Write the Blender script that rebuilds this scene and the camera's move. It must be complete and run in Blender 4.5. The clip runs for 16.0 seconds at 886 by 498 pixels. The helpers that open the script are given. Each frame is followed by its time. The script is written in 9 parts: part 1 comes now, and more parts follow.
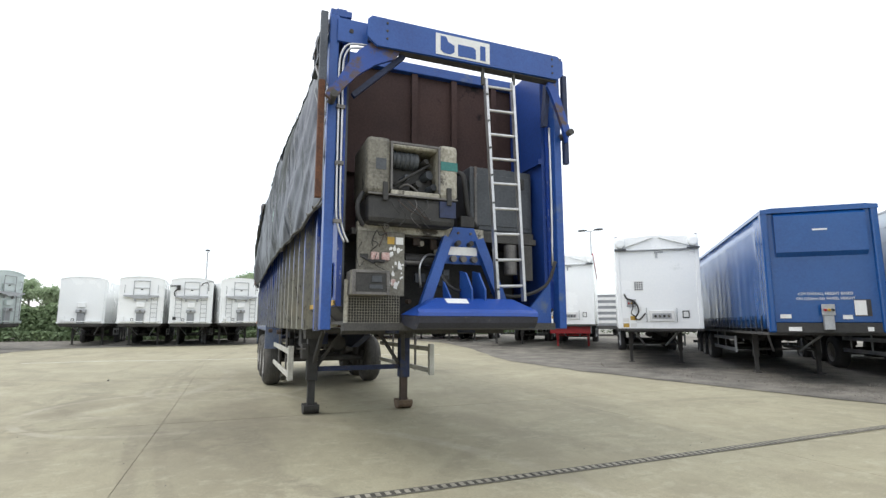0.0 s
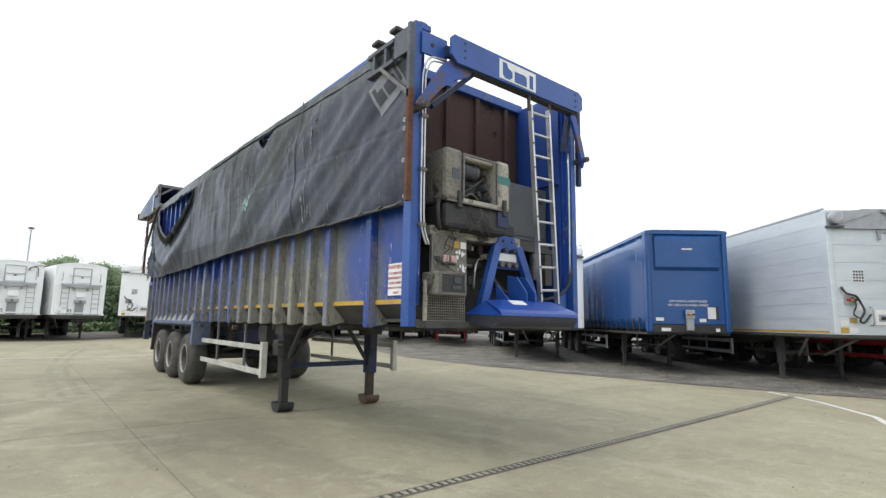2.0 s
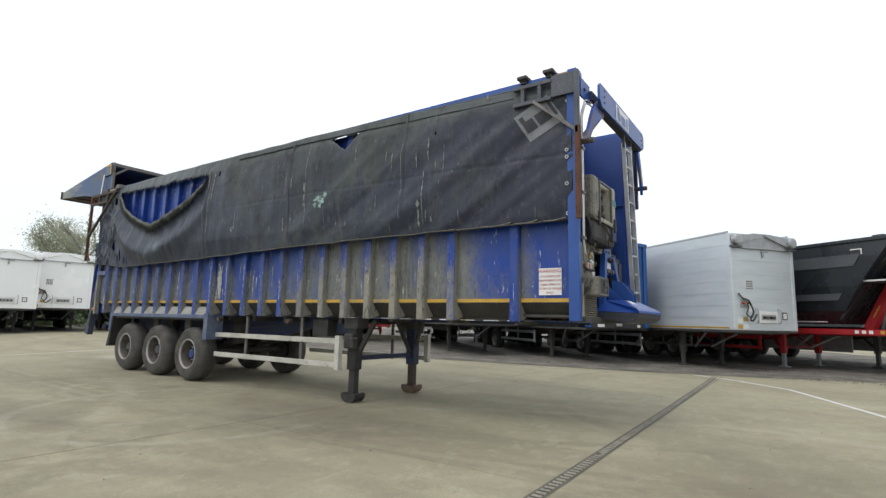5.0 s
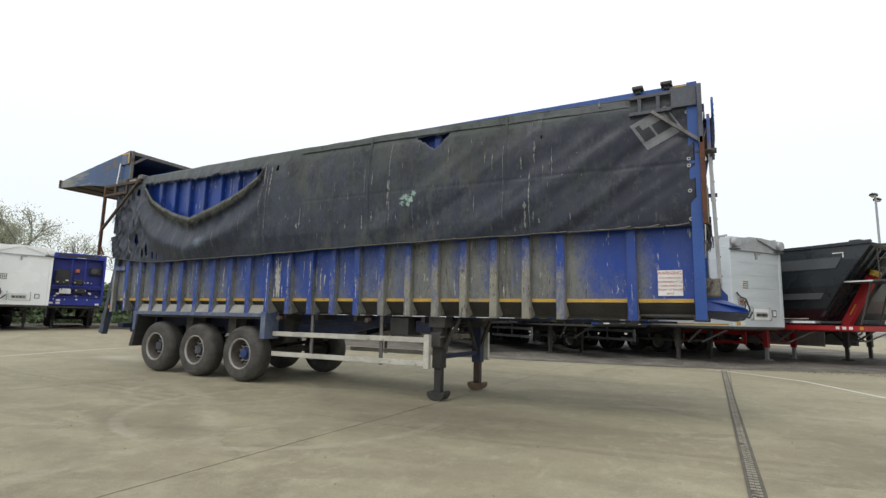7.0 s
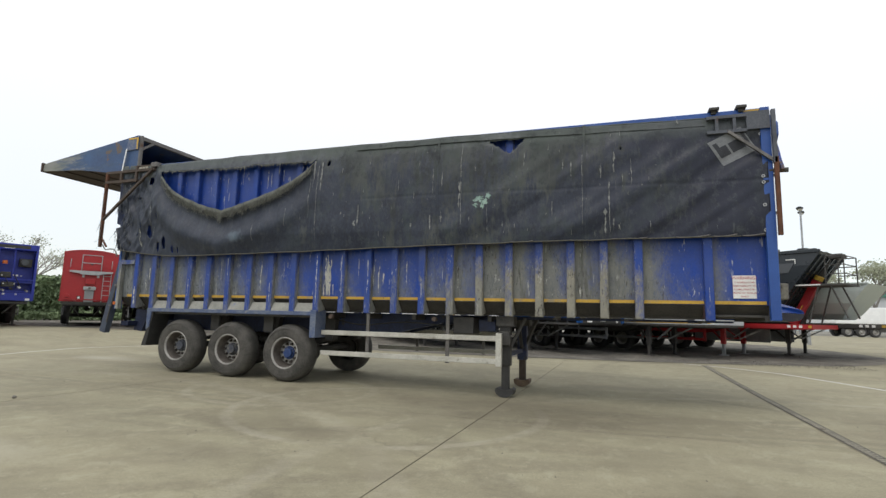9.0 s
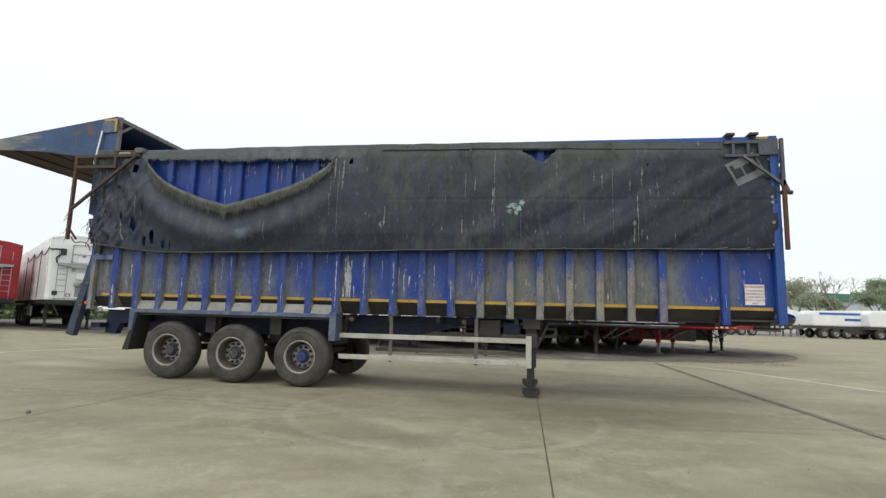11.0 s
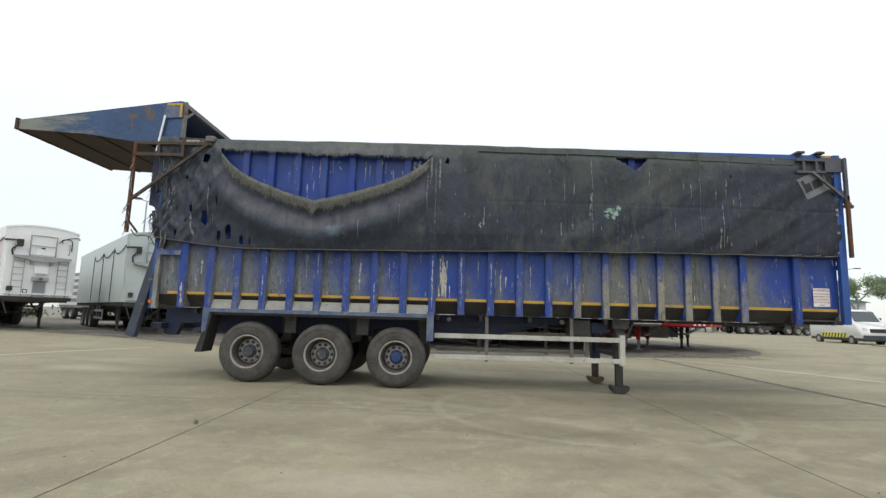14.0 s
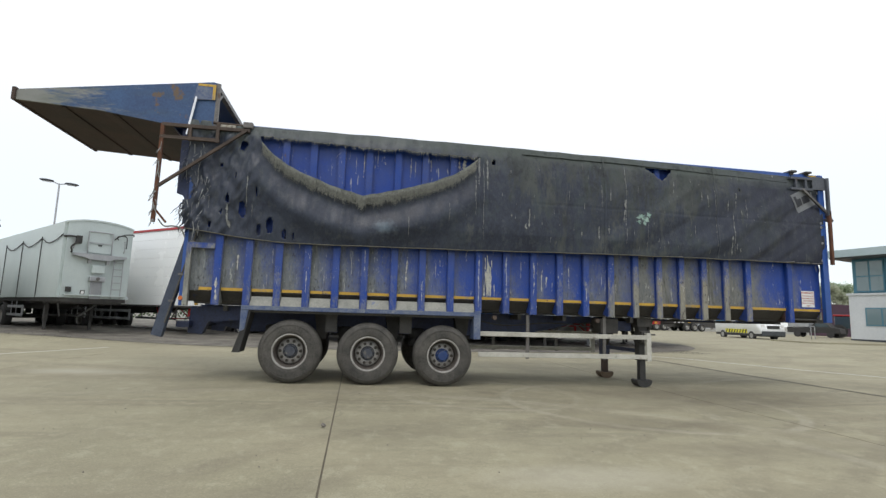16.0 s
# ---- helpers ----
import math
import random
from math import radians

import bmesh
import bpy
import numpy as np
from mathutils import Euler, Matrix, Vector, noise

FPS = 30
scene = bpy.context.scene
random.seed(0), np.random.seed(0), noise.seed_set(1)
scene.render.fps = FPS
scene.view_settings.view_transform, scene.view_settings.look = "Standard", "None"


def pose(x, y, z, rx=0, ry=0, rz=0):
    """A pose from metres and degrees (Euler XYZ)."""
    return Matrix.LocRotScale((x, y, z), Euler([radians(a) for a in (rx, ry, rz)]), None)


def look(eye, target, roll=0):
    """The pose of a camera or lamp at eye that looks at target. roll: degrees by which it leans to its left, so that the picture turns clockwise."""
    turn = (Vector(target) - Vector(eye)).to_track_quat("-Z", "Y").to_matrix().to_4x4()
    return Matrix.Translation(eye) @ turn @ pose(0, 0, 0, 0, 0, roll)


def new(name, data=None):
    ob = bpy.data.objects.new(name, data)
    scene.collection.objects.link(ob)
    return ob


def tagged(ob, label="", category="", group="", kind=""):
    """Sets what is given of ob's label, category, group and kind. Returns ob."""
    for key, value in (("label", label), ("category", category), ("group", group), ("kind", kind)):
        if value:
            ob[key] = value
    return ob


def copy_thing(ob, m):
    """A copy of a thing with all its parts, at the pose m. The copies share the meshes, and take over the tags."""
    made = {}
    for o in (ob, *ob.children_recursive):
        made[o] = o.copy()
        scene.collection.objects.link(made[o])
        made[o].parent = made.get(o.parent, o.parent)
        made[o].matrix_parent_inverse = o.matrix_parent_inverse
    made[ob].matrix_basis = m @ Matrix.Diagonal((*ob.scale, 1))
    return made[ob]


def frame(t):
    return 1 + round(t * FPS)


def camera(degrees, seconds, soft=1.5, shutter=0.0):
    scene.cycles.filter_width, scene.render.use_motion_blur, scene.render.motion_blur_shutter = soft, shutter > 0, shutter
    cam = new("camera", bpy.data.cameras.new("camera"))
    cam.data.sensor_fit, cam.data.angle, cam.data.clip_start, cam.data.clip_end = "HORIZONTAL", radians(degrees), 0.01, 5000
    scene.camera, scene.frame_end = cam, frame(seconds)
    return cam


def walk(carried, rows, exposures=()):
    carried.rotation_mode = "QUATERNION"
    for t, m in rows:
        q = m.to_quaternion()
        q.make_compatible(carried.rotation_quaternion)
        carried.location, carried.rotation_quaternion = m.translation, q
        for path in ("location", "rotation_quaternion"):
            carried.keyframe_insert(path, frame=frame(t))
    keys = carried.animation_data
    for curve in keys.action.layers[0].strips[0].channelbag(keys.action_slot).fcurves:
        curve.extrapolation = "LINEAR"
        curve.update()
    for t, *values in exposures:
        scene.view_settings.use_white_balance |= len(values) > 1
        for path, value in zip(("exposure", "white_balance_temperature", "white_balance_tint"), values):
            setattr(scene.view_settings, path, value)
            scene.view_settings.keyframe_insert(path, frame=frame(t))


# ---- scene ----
cam = camera(81.3, 16.0, 1.4)
PATH = [
    (0, (15.337, -0.761, 1.337), (13.498, -0.027, 1.624), 0.0),
    (0.5, (15.23, -1.292, 1.301), (13.455, -0.416, 1.589), 0.2),
    (0.7, (15.13, -1.538, 1.314), (13.386, -0.603, 1.605), -0.2),
    (1, (15.012, -1.849, 1.352), (13.301, -0.854, 1.636), 0.4),
    (1.5, (14.882, -2.381, 1.349), (13.249, -1.261, 1.63), 0.6),
    (2, (14.616, -2.877, 1.338), (13.079, -1.628, 1.617), 0.9),
    (2.5, (14.355, -3.377, 1.343), (12.912, -2.021, 1.623), 1.0),
    (3, (14.1, -3.892, 1.302), (12.737, -2.456, 1.585), 1.1),
    (3.5, (13.828, -4.447, 1.303), (12.537, -2.945, 1.579), 1.2),
    (4, (13.509, -4.977, 1.258), (12.28, -3.424, 1.535), 1.2),
    (6.5, (11.292, -6.856, 1.25), (10.301, -5.139, 1.518), 1.3),
    (7, (10.775, -7.179, 1.245), (9.841, -5.43, 1.512), 1.2),
    (7.5, (10.274, -7.54, 1.24), (9.418, -5.753, 1.506), 1.3),
    (8, (9.706, -7.848, 1.277), (8.894, -6.039, 1.541), 1.3),
    (8.5, (9.203, -8.138, 1.232), (8.459, -6.301, 1.497), 1.4),
    (9, (8.615, -8.343, 1.222), (7.954, -6.474, 1.485), 1.4),
    (11.5, (6.058, -9.105, 1.249), (5.8, -7.14, 1.514), 1.6),
    (12, (5.52, -9.239, 1.238), (5.304, -7.268, 1.501), 1.6),
    (12.5, (5.054, -9.254, 1.182), (4.895, -7.278, 1.449), 1.7),
    (13, (4.588, -9.243, 1.223), (4.459, -7.265, 1.487), 1.6),
    (13.5, (4.095, -9.294, 1.192), (4.02, -7.313, 1.456), 1.6),
    (14, (3.517, -9.302, 1.217), (3.493, -7.32, 1.48), 1.6),
    (14.5, (2.944, -9.354, 1.222), (3.0, -7.373, 1.487), 1.6),
    (15, (2.314, -9.35, 1.17), (2.486, -7.376, 1.437), 1.7),
    (15.5, (1.652, -9.284, 1.181), (1.886, -7.316, 1.45), 1.8),
    (16, (1.058, -9.202, 1.177), (1.381, -7.245, 1.438), 1.7),
]
walk(cam, [(t, look(eye, target, roll)) for t, eye, target, roll in PATH],
     [(0, 0.47, 6420, 10), (2, 0.32, 6420, 10), (4, 0.12, 6420, 10), (7, -0.08, 6680, 10), (12.5, -0.09, 6680, 10), (16, -0.05, 6540, 10)])


# ---- sky and sun ----
SUN_EL, SUN_AZ = radians(55), radians(200)
world = bpy.data.worlds.new("overcast_sky")
scene.world = world
world.use_nodes = True
wn, wl = world.node_tree.nodes, world.node_tree.links
wn.clear()
sky = wn.new("ShaderNodeTexSky")
sky.sky_type, sky.sun_disc = "NISHITA", False
sky.sun_elevation, sky.sun_rotation = SUN_EL, SUN_AZ
sky_bg = wn.new("ShaderNodeBackground")
sky_bg.inputs["Strength"].default_value = 0.05
wl.new(sky.outputs[0], sky_bg.inputs[0])
coord = wn.new("ShaderNodeTexCoord")
split = wn.new("ShaderNodeSeparateXYZ")
wl.new(coord.outputs["Generated"], split.inputs[0])
cloud_ramp = wn.new("ShaderNodeValToRGB")
cloud_ramp.color_ramp.elements[0].position = 0.0
cloud_ramp.color_ramp.elements[0].color = (0.74, 0.78, 0.79, 1)
cloud_ramp.color_ramp.elements[1].position = 0.42
cloud_ramp.color_ramp.elements[1].color = (1.08, 1.08, 1.07, 1)
wl.new(split.outputs[2], cloud_ramp.inputs[0])
cloud_bg = wn.new("ShaderNodeBackground")
cloud_bg.inputs["Strength"].default_value = 0.95
wl.new(cloud_ramp.outputs[0], cloud_bg.inputs[0])
sky_sum = wn.new("ShaderNodeAddShader")
wl.new(sky_bg.outputs[0], sky_sum.inputs[0])
wl.new(cloud_bg.outputs[0], sky_sum.inputs[1])
sky_out = wn.new("ShaderNodeOutputWorld")
wl.new(sky_sum.outputs[0], sky_out.inputs[0])

sun_data = bpy.data.lights.new("sun", "SUN")
sun_data.energy, sun_data.angle, sun_data.color = 0.8, radians(25), (1.0, 0.97, 0.92)
sun = new("sun", sun_data)
sun.matrix_world = look((5 + 20 * math.sin(SUN_AZ), 20 * math.cos(SUN_AZ), 30), (5, 0, 0))

# ---- materials ----
def shade(name, dark, light, rough=0.6, metal=0.0, scale=3.0, fine=60.0, bump=0.15, wear=None, wear_amount=0.0,
          wear_scale=2.0, stretch=(1, 1, 1), spec=0.5, wear2=None, wear2_amount=0.0, wear2_stretch=(1, 1, 1), wear2_scale=6.0, vary=0.0):
    """A painted or raw surface: two tones mixed at two scales, patches of wear, streaks, fine relief."""
    m = bpy.data.materials.new(name)
    m.use_nodes = True
    n, l = m.node_tree.nodes, m.node_tree.links
    bsdf = n["Principled BSDF"]
    bsdf.inputs["Metallic"].default_value = metal
    bsdf.inputs["Specular IOR Level"].default_value = spec
    geo = n.new("ShaderNodeNewGeometry")

    def field(sc, st, detail=5.0, rgh=0.6):
        vm = n.new("ShaderNodeVectorMath")
        vm.operation = "MULTIPLY"
        vm.inputs[1].default_value = [sc * s for s in st]
        l.new(geo.outputs["Position"], vm.inputs[0])
        t = n.new("ShaderNodeTexNoise")
        t.inputs["Scale"].default_value = 1.0
        t.inputs["Detail"].default_value = detail
        t.inputs["Roughness"].default_value = rgh
        l.new(vm.outputs[0], t.inputs["Vector"])
        return t.outputs["Fac"]

    def ramp(sock, a, b):
        r = n.new("ShaderNodeMapRange")
        r.inputs["From Min"].default_value, r.inputs["From Max"].default_value = a, b
        l.new(sock, r.inputs["Value"])
        return r.outputs["Result"]

    def mix(fac, a, b):
        x = n.new("ShaderNodeMix")
        x.data_type = "RGBA"
        l.new(fac, x.inputs["Factor"])
        for s, v in ((x.inputs[6], a), (x.inputs[7], b)):
            if isinstance(v, tuple):
                s.default_value = (*v, 1)
            else:
                l.new(v, s)
        return x.outputs[2]

    big = field(scale, stretch)
    small = field(fine, stretch, 3.0)
    add = n.new("ShaderNodeMath")
    add.operation = "MULTIPLY_ADD"
    add.inputs[1].default_value, add.inputs[2].default_value = 0.45, 0.0
    l.new(small, add.inputs[0])
    both = n.new("ShaderNodeMath")
    both.operation = "MULTIPLY_ADD"
    both.inputs[1].default_value = 0.55
    l.new(big, both.inputs[0])
    l.new(add.outputs[0], both.inputs[2])
    col = mix(ramp(both.outputs[0], 0.36, 0.64), dark, light)
    if wear:
        col = mix(ramp(field(wear_scale, stretch, 8.0, 0.68), 0.66 - wear_amount * 0.4, 0.74 - wear_amount * 0.4), col, wear)
    if wear2:
        col = mix(ramp(field(wear2_scale, wear2_stretch, 6.0, 0.62), 0.68 - wear2_amount * 0.4, 0.73 - wear2_amount * 0.4), col, wear2)
    if vary:
        info = n.new("ShaderNodeObjectInfo")
        hsv = n.new("ShaderNodeHueSaturation")
        l.new(ramp(info.outputs["Random"], 0, 1), hsv.inputs["Value"])
        hsv.inputs["Value"].default_value = 1
        mr = n.new("ShaderNodeMapRange")
        mr.inputs["To Min"].default_value, mr.inputs["To Max"].default_value = 1 - vary, 1 + vary
        l.new(info.outputs["Random"], mr.inputs["Value"])
        l.new(mr.outputs["Result"], hsv.inputs["Value"])
        l.new(col, hsv.inputs["Color"])
        col = hsv.outputs["Color"]
    l.new(col, bsdf.inputs["Base Color"])
    rr = n.new("ShaderNodeMapRange")
    rr.inputs["To Min"].default_value, rr.inputs["To Max"].default_value = max(0.03, rough - 0.1), min(1, rough + 0.12)
    l.new(big, rr.inputs["Value"])
    l.new(rr.outputs["Result"], bsdf.inputs["Roughness"])
    if bump:
        b = n.new("ShaderNodeBump")
        b.inputs["Strength"].default_value, b.inputs["Distance"].default_value = bump, 0.01
        l.new(both.outputs[0], b.inputs["Height"])
        l.new(b.outputs[0], bsdf.inputs["Normal"])
    return m


def glass(name, color=(0.05, 0.07, 0.08)):
    m = bpy.data.materials.new(name)
    m.use_nodes = True
    b = m.node_tree.nodes["Principled BSDF"]
    b.inputs["Base Color"].default_value = (*color, 1)
    b.inputs["Roughness"].default_value = 0.04
    b.inputs["Specular IOR Level"].default_value = 0.8
    return m


def put_ramp(n, stops, lo, hi):
    """A colour ramp as a curve over lo to hi; returns its input's map range and the ramp."""
    r = n.new("ShaderNodeValToRGB")
    e = r.color_ramp.elements
    e[0].position, e[1].position = 0.0, 1.0
    for _ in stops[1:-1]:
        e.new(0.5)
    for el, (q, v) in zip(r.color_ramp.elements, stops):
        el.position = (q - lo) / (hi - lo)
    for el, (q, v) in zip(sorted(r.color_ramp.elements, key=lambda a: a.position), stops):
        el.color = (v, v, v, 1)
    m = n.new("ShaderNodeMapRange")
    m.inputs["From Min"].default_value, m.inputs["From Max"].default_value = lo, hi
    return m, r


def math_node(n, l, op, a, b=None, c=None):
    m = n.new("ShaderNodeMath")
    m.operation = op
    for k, v in enumerate((a, b, c)):
        if v is None:
            continue
        if isinstance(v, (int, float)):
            m.inputs[k].default_value = v
        else:
            l.new(v, m.inputs[k])
    return m.outputs[0]


def noise_at(n, l, scales, detail=6.0, rough=0.6):
    geo = n.new("ShaderNodeNewGeometry")
    vm = n.new("ShaderNodeVectorMath")
    vm.operation = "MULTIPLY"
    vm.inputs[1].default_value = scales
    l.new(geo.outputs["Position"], vm.inputs[0])
    t = n.new("ShaderNodeTexNoise")
    t.inputs["Scale"].default_value, t.inputs["Detail"].default_value, t.inputs["Roughness"].default_value = 1.0, detail, rough
    l.new(vm.outputs[0], t.inputs["Vector"])
    return t.outputs["Fac"]


def cut(n, l, v, a, b, top=1.0):
    m = n.new("ShaderNodeMapRange")
    m.inputs["From Min"].default_value, m.inputs["From Max"].default_value, m.inputs["To Max"].default_value = a, b, top
    l.new(v, m.inputs["Value"])
    return m.outputs["Result"]


def blend(n, l, fac, a, b):
    x = n.new("ShaderNodeMix")
    x.data_type = "RGBA"
    l.new(fac, x.inputs["Factor"])
    for s, v in ((x.inputs[6], a), (x.inputs[7], b)):
        if isinstance(v, tuple):
            s.default_value = (*v, 1)
        else:
            l.new(v, s)
    return x.outputs[2]


def body_paint(name, clean, dirt, stops, lean, grain, soft, clear=(2.42, 2.62, 0.45), low=0.32):
    """Blue enamel under dried grey dust, flaked in places; the dust lies thickest against one edge of each panel."""
    m = shade(name, tuple(c * 0.72 for c in clean), clean, 0.42, 0, 1.4, 40, 0.28)
    n, l = m.node_tree.nodes, m.node_tree.links
    bsdf = n["Principled BSDF"]
    old = bsdf.inputs["Base Color"].links[0].from_socket
    geo = n.new("ShaderNodeNewGeometry")
    xyz = n.new("ShaderNodeSeparateXYZ")
    l.new(geo.outputs["Position"], xyz.inputs[0])
    mr, along = put_ramp(n, stops, -1.8, 10.7)
    l.new(xyz.outputs[0], mr.inputs["Value"])
    l.new(mr.outputs["Result"], along.inputs[0])
    att = n.new("ShaderNodeAttribute")
    att.attribute_name = "across"
    v = math_node(n, l, "MULTIPLY_ADD", att.outputs["Fac"], -lean, along.outputs[0])
    v = math_node(n, l, "ADD", v, lean * 0.5)
    big = noise_at(n, l, grain, 9.0, 0.68)
    v = math_node(n, l, "MULTIPLY_ADD", math_node(n, l, "SUBTRACT", big, 0.5), 1.0, v)
    mid = noise_at(n, l, (11, 11, 5), 6.0, 0.65)
    v = math_node(n, l, "MULTIPLY_ADD", math_node(n, l, "SUBTRACT", mid, 0.5), 0.5, v)
    fine = noise_at(n, l, (60, 60, 24), 4.0, 0.7)
    v = math_node(n, l, "MULTIPLY_ADD", math_node(n, l, "SUBTRACT", fine, 0.5), 0.6, v)
    # less dust upwards: panels clean behind the sheet, ribs clearing from lower down
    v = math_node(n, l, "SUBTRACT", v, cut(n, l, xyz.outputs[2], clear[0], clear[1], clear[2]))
    # more of it low down, where the wheels throw it
    v = math_node(n, l, "ADD", v, math_node(n, l, "MULTIPLY", math_node(n, l, "SUBTRACT", 1.92, xyz.outputs[2]), low))
    dust = cut(n, l, v, 0.5 - soft, 0.5 + soft, 0.90)
    shade_of_dust = math_node(n, l, "MULTIPLY_ADD", noise_at(n, l, (5, 5, 3.0), 7, 0.65), 0.6, math_node(n, l, "MULTIPLY", noise_at(n, l, (46, 46, 24), 5, 0.75), 0.5))
    tone = blend(n, l, cut(n, l, shade_of_dust, 0.38, 0.72), tuple(c * 0.62 for c in dirt), tuple(c * 1.35 for c in dirt))
    # browner spatter along the middle of the body
    warm = math_node(n, l, "MULTIPLY", cut(n, l, xyz.outputs[0], 5.2, 6.8, 0.75), cut(n, l, shade_of_dust, 0.30, 0.80))
    tone = blend(n, l, warm, tone, (dirt[0] * 1.22, dirt[1] * 1.08, dirt[2] * 0.80))
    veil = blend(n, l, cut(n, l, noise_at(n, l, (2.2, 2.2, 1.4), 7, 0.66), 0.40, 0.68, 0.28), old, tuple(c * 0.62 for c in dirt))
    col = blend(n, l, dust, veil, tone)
    grime = cut(n, l, noise_at(n, l, (9, 9, 1.3), 6, 0.62), 0.54, 0.68, 0.58)
    col = blend(n, l, math_node(n, l, "MULTIPLY", grime, dust), col, (0.05, 0.047, 0.036))
    # dark chips where the dust is thick, pale scratches elsewhere
    chips = cut(n, l, noise_at(n, l, (34, 34, 9), 5, 0.64), 0.575, 0.605, 0.9)
    chips = math_node(n, l, "MULTIPLY", chips, cut(n, l, noise_at(n, l, (2.6, 2.6, 1.6), 4, 0.6), 0.42, 0.56))
    col = blend(n, l, math_node(n, l, "MULTIPLY", chips, dust), col, (0.035, 0.030, 0.028))
    runs = cut(n, l, noise_at(n, l, (17, 17, 2.4), 7, 0.62), 0.645, 0.68, 0.75)
    col = blend(n, l, runs, col, (0.42, 0.43, 0.40))
    nicks = cut(n, l, noise_at(n, l, (52, 52, 9), 5, 0.64), 0.63, 0.66, 0.85)
    nicks = math_node(n, l, "MULTIPLY", nicks, cut(n, l, noise_at(n, l, (1.9, 1.9, 1.3), 4, 0.6), 0.50, 0.60))
    col = blend(n, l, nicks, col, (0.48, 0.49, 0.47))
    rust = cut(n, l, noise_at(n, l, (5, 5, 3.0), 8, 0.65), 0.68, 0.73, 0.7)
    col = blend(n, l, rust, col, (0.10, 0.055, 0.03))
    l.new(col, bsdf.inputs["Base Color"])
    rgh = n.new("ShaderNodeMapRange")
    rgh.inputs["To Min"].default_value, rgh.inputs["To Max"].default_value = 0.36, 0.9
    l.new(dust, rgh.inputs["Value"])
    l.new(rgh.outputs["Result"], bsdf.inputs["Roughness"])
    bsdf.inputs["Specular IOR Level"].default_value = 0.35
    return m


def tarp_cloth(name):
    """Old PVC sheet: blue-black cloth under brown-green grime that thins towards the front, pale runs and nicks, one bleached patch."""
    m = shade(name, (0.0105, 0.0150, 0.0290), (0.031, 0.040, 0.062), 0.5, 0, 1.6, 30, 0.6, stretch=(1, 1, 0.5), spec=0.42)
    n, l = m.node_tree.nodes, m.node_tree.links
    bsdf = n["Principled BSDF"]
    col = bsdf.inputs["Base Color"].links[0].from_socket
    geo = n.new("ShaderNodeNewGeometry")
    xyz = n.new("ShaderNodeSeparateXYZ")
    l.new(geo.outputs["Position"], xyz.inputs[0])

    def along(stops):
        mr, r = put_ramp(n, stops, -2.0, 10.6)
        l.new(xyz.outputs[0], mr.inputs["Value"])
        l.new(mr.outputs["Result"], r.inputs[0])
        return r.outputs[0]

    # cleaner navy cloth towards the front
    front = math_node(n, l, "MULTIPLY_ADD", noise_at(n, l, (0.8, 0.8, 0.8), 6, 0.6), 3.0, xyz.outputs[0])
    col = blend(n, l, cut(n, l, front, 8.6, 11.2, 0.8), col, (0.0090, 0.0112, 0.027))
    # grime in two scales
    amount = along(((-2.0, 0.16), (0.0, 0.08), (2.4, 0.10), (3.3, 0.34), (5.0, 0.45), (7.4, 0.45), (8.6, 0.30), (9.6, 0.20), (10.6, 0.16)))
    v = math_node(n, l, "MULTIPLY_ADD", math_node(n, l, "SUBTRACT", noise_at(n, l, (1.5, 1.5, 0.8), 8, 0.68), 0.5), 1.6, amount)
    v = math_node(n, l, "MULTIPLY_ADD", math_node(n, l, "SUBTRACT", noise_at(n, l, (24, 24, 6), 6, 0.74), 0.5), 1.1, v)
    v = math_node(n, l, "MULTIPLY_ADD", math_node(n, l, "SUBTRACT", noise_at(n, l, (4.5, 4.5, 0.7), 5, 0.6), 0.5), 0.9, v)
    v = math_node(n, l, "ADD", v, cut(n, l, xyz.outputs[2], 3.1, 4.35, 0.24))
    dirt = cut(n, l, v, 0.44, 0.66, 0.85)
    mud = blend(n, l, cut(n, l, noise_at(n, l, (2.0, 2.0, 1.2), 6, 0.6), 0.35, 0.65), (0.033, 0.038, 0.038), (0.084, 0.092, 0.086))
    col = blend(n, l, dirt, col, mud)
    green = math_node(n, l, "MULTIPLY", cut(n, l, noise_at(n, l, (3.2, 3.2, 1.7), 7, 0.68), 0.52, 0.60, 0.75), amount)
    col = blend(n, l, green, col, (0.052, 0.070, 0.058))
    # lighter weathered band along the top
    band = math_node(n, l, "MULTIPLY_ADD", math_node(n, l, "SUBTRACT", noise_at(n, l, (5, 5, 5), 6, 0.65), 0.5), 0.3, xyz.outputs[2])
    rise = math_node(n, l, "MULTIPLY", math_node(n, l, "MAXIMUM", math_node(n, l, "SUBTRACT", xyz.outputs[0], 4.3), 0.0), 0.024)
    band = math_node(n, l, "MULTIPLY", cut(n, l, math_node(n, l, "ADD", band, rise), 4.09, 4.27, 0.85), along(((-2.0, 0.8), (3.2, 0.8), (4.2, 0.7), (8.0, 0.7), (10.0, 0.5))))
    col = blend(n, l, band, col, (0.088, 0.106, 0.096))
    # pale runs, fine nicks
    runs = math_node(n, l, "MULTIPLY", cut(n, l, noise_at(n, l, (13, 13, 1.1), 7, 0.62), 0.62, 0.70, 0.5), cut(n, l, noise_at(n, l, (1.1, 1.1, 1.5), 4, 0.6), 0.52, 0.64))
    col = blend(n, l, runs, col, (0.15, 0.155, 0.145))
    nicks = math_node(n, l, "MULTIPLY", cut(n, l, noise_at(n, l, (34, 34, 6), 6, 0.68), 0.67, 0.71, 0.6), cut(n, l, noise_at(n, l, (1.7, 1.7, 0.9), 5, 0.62), 0.55, 0.62))
    col = blend(n, l, nicks, col, (0.24, 0.25, 0.245))
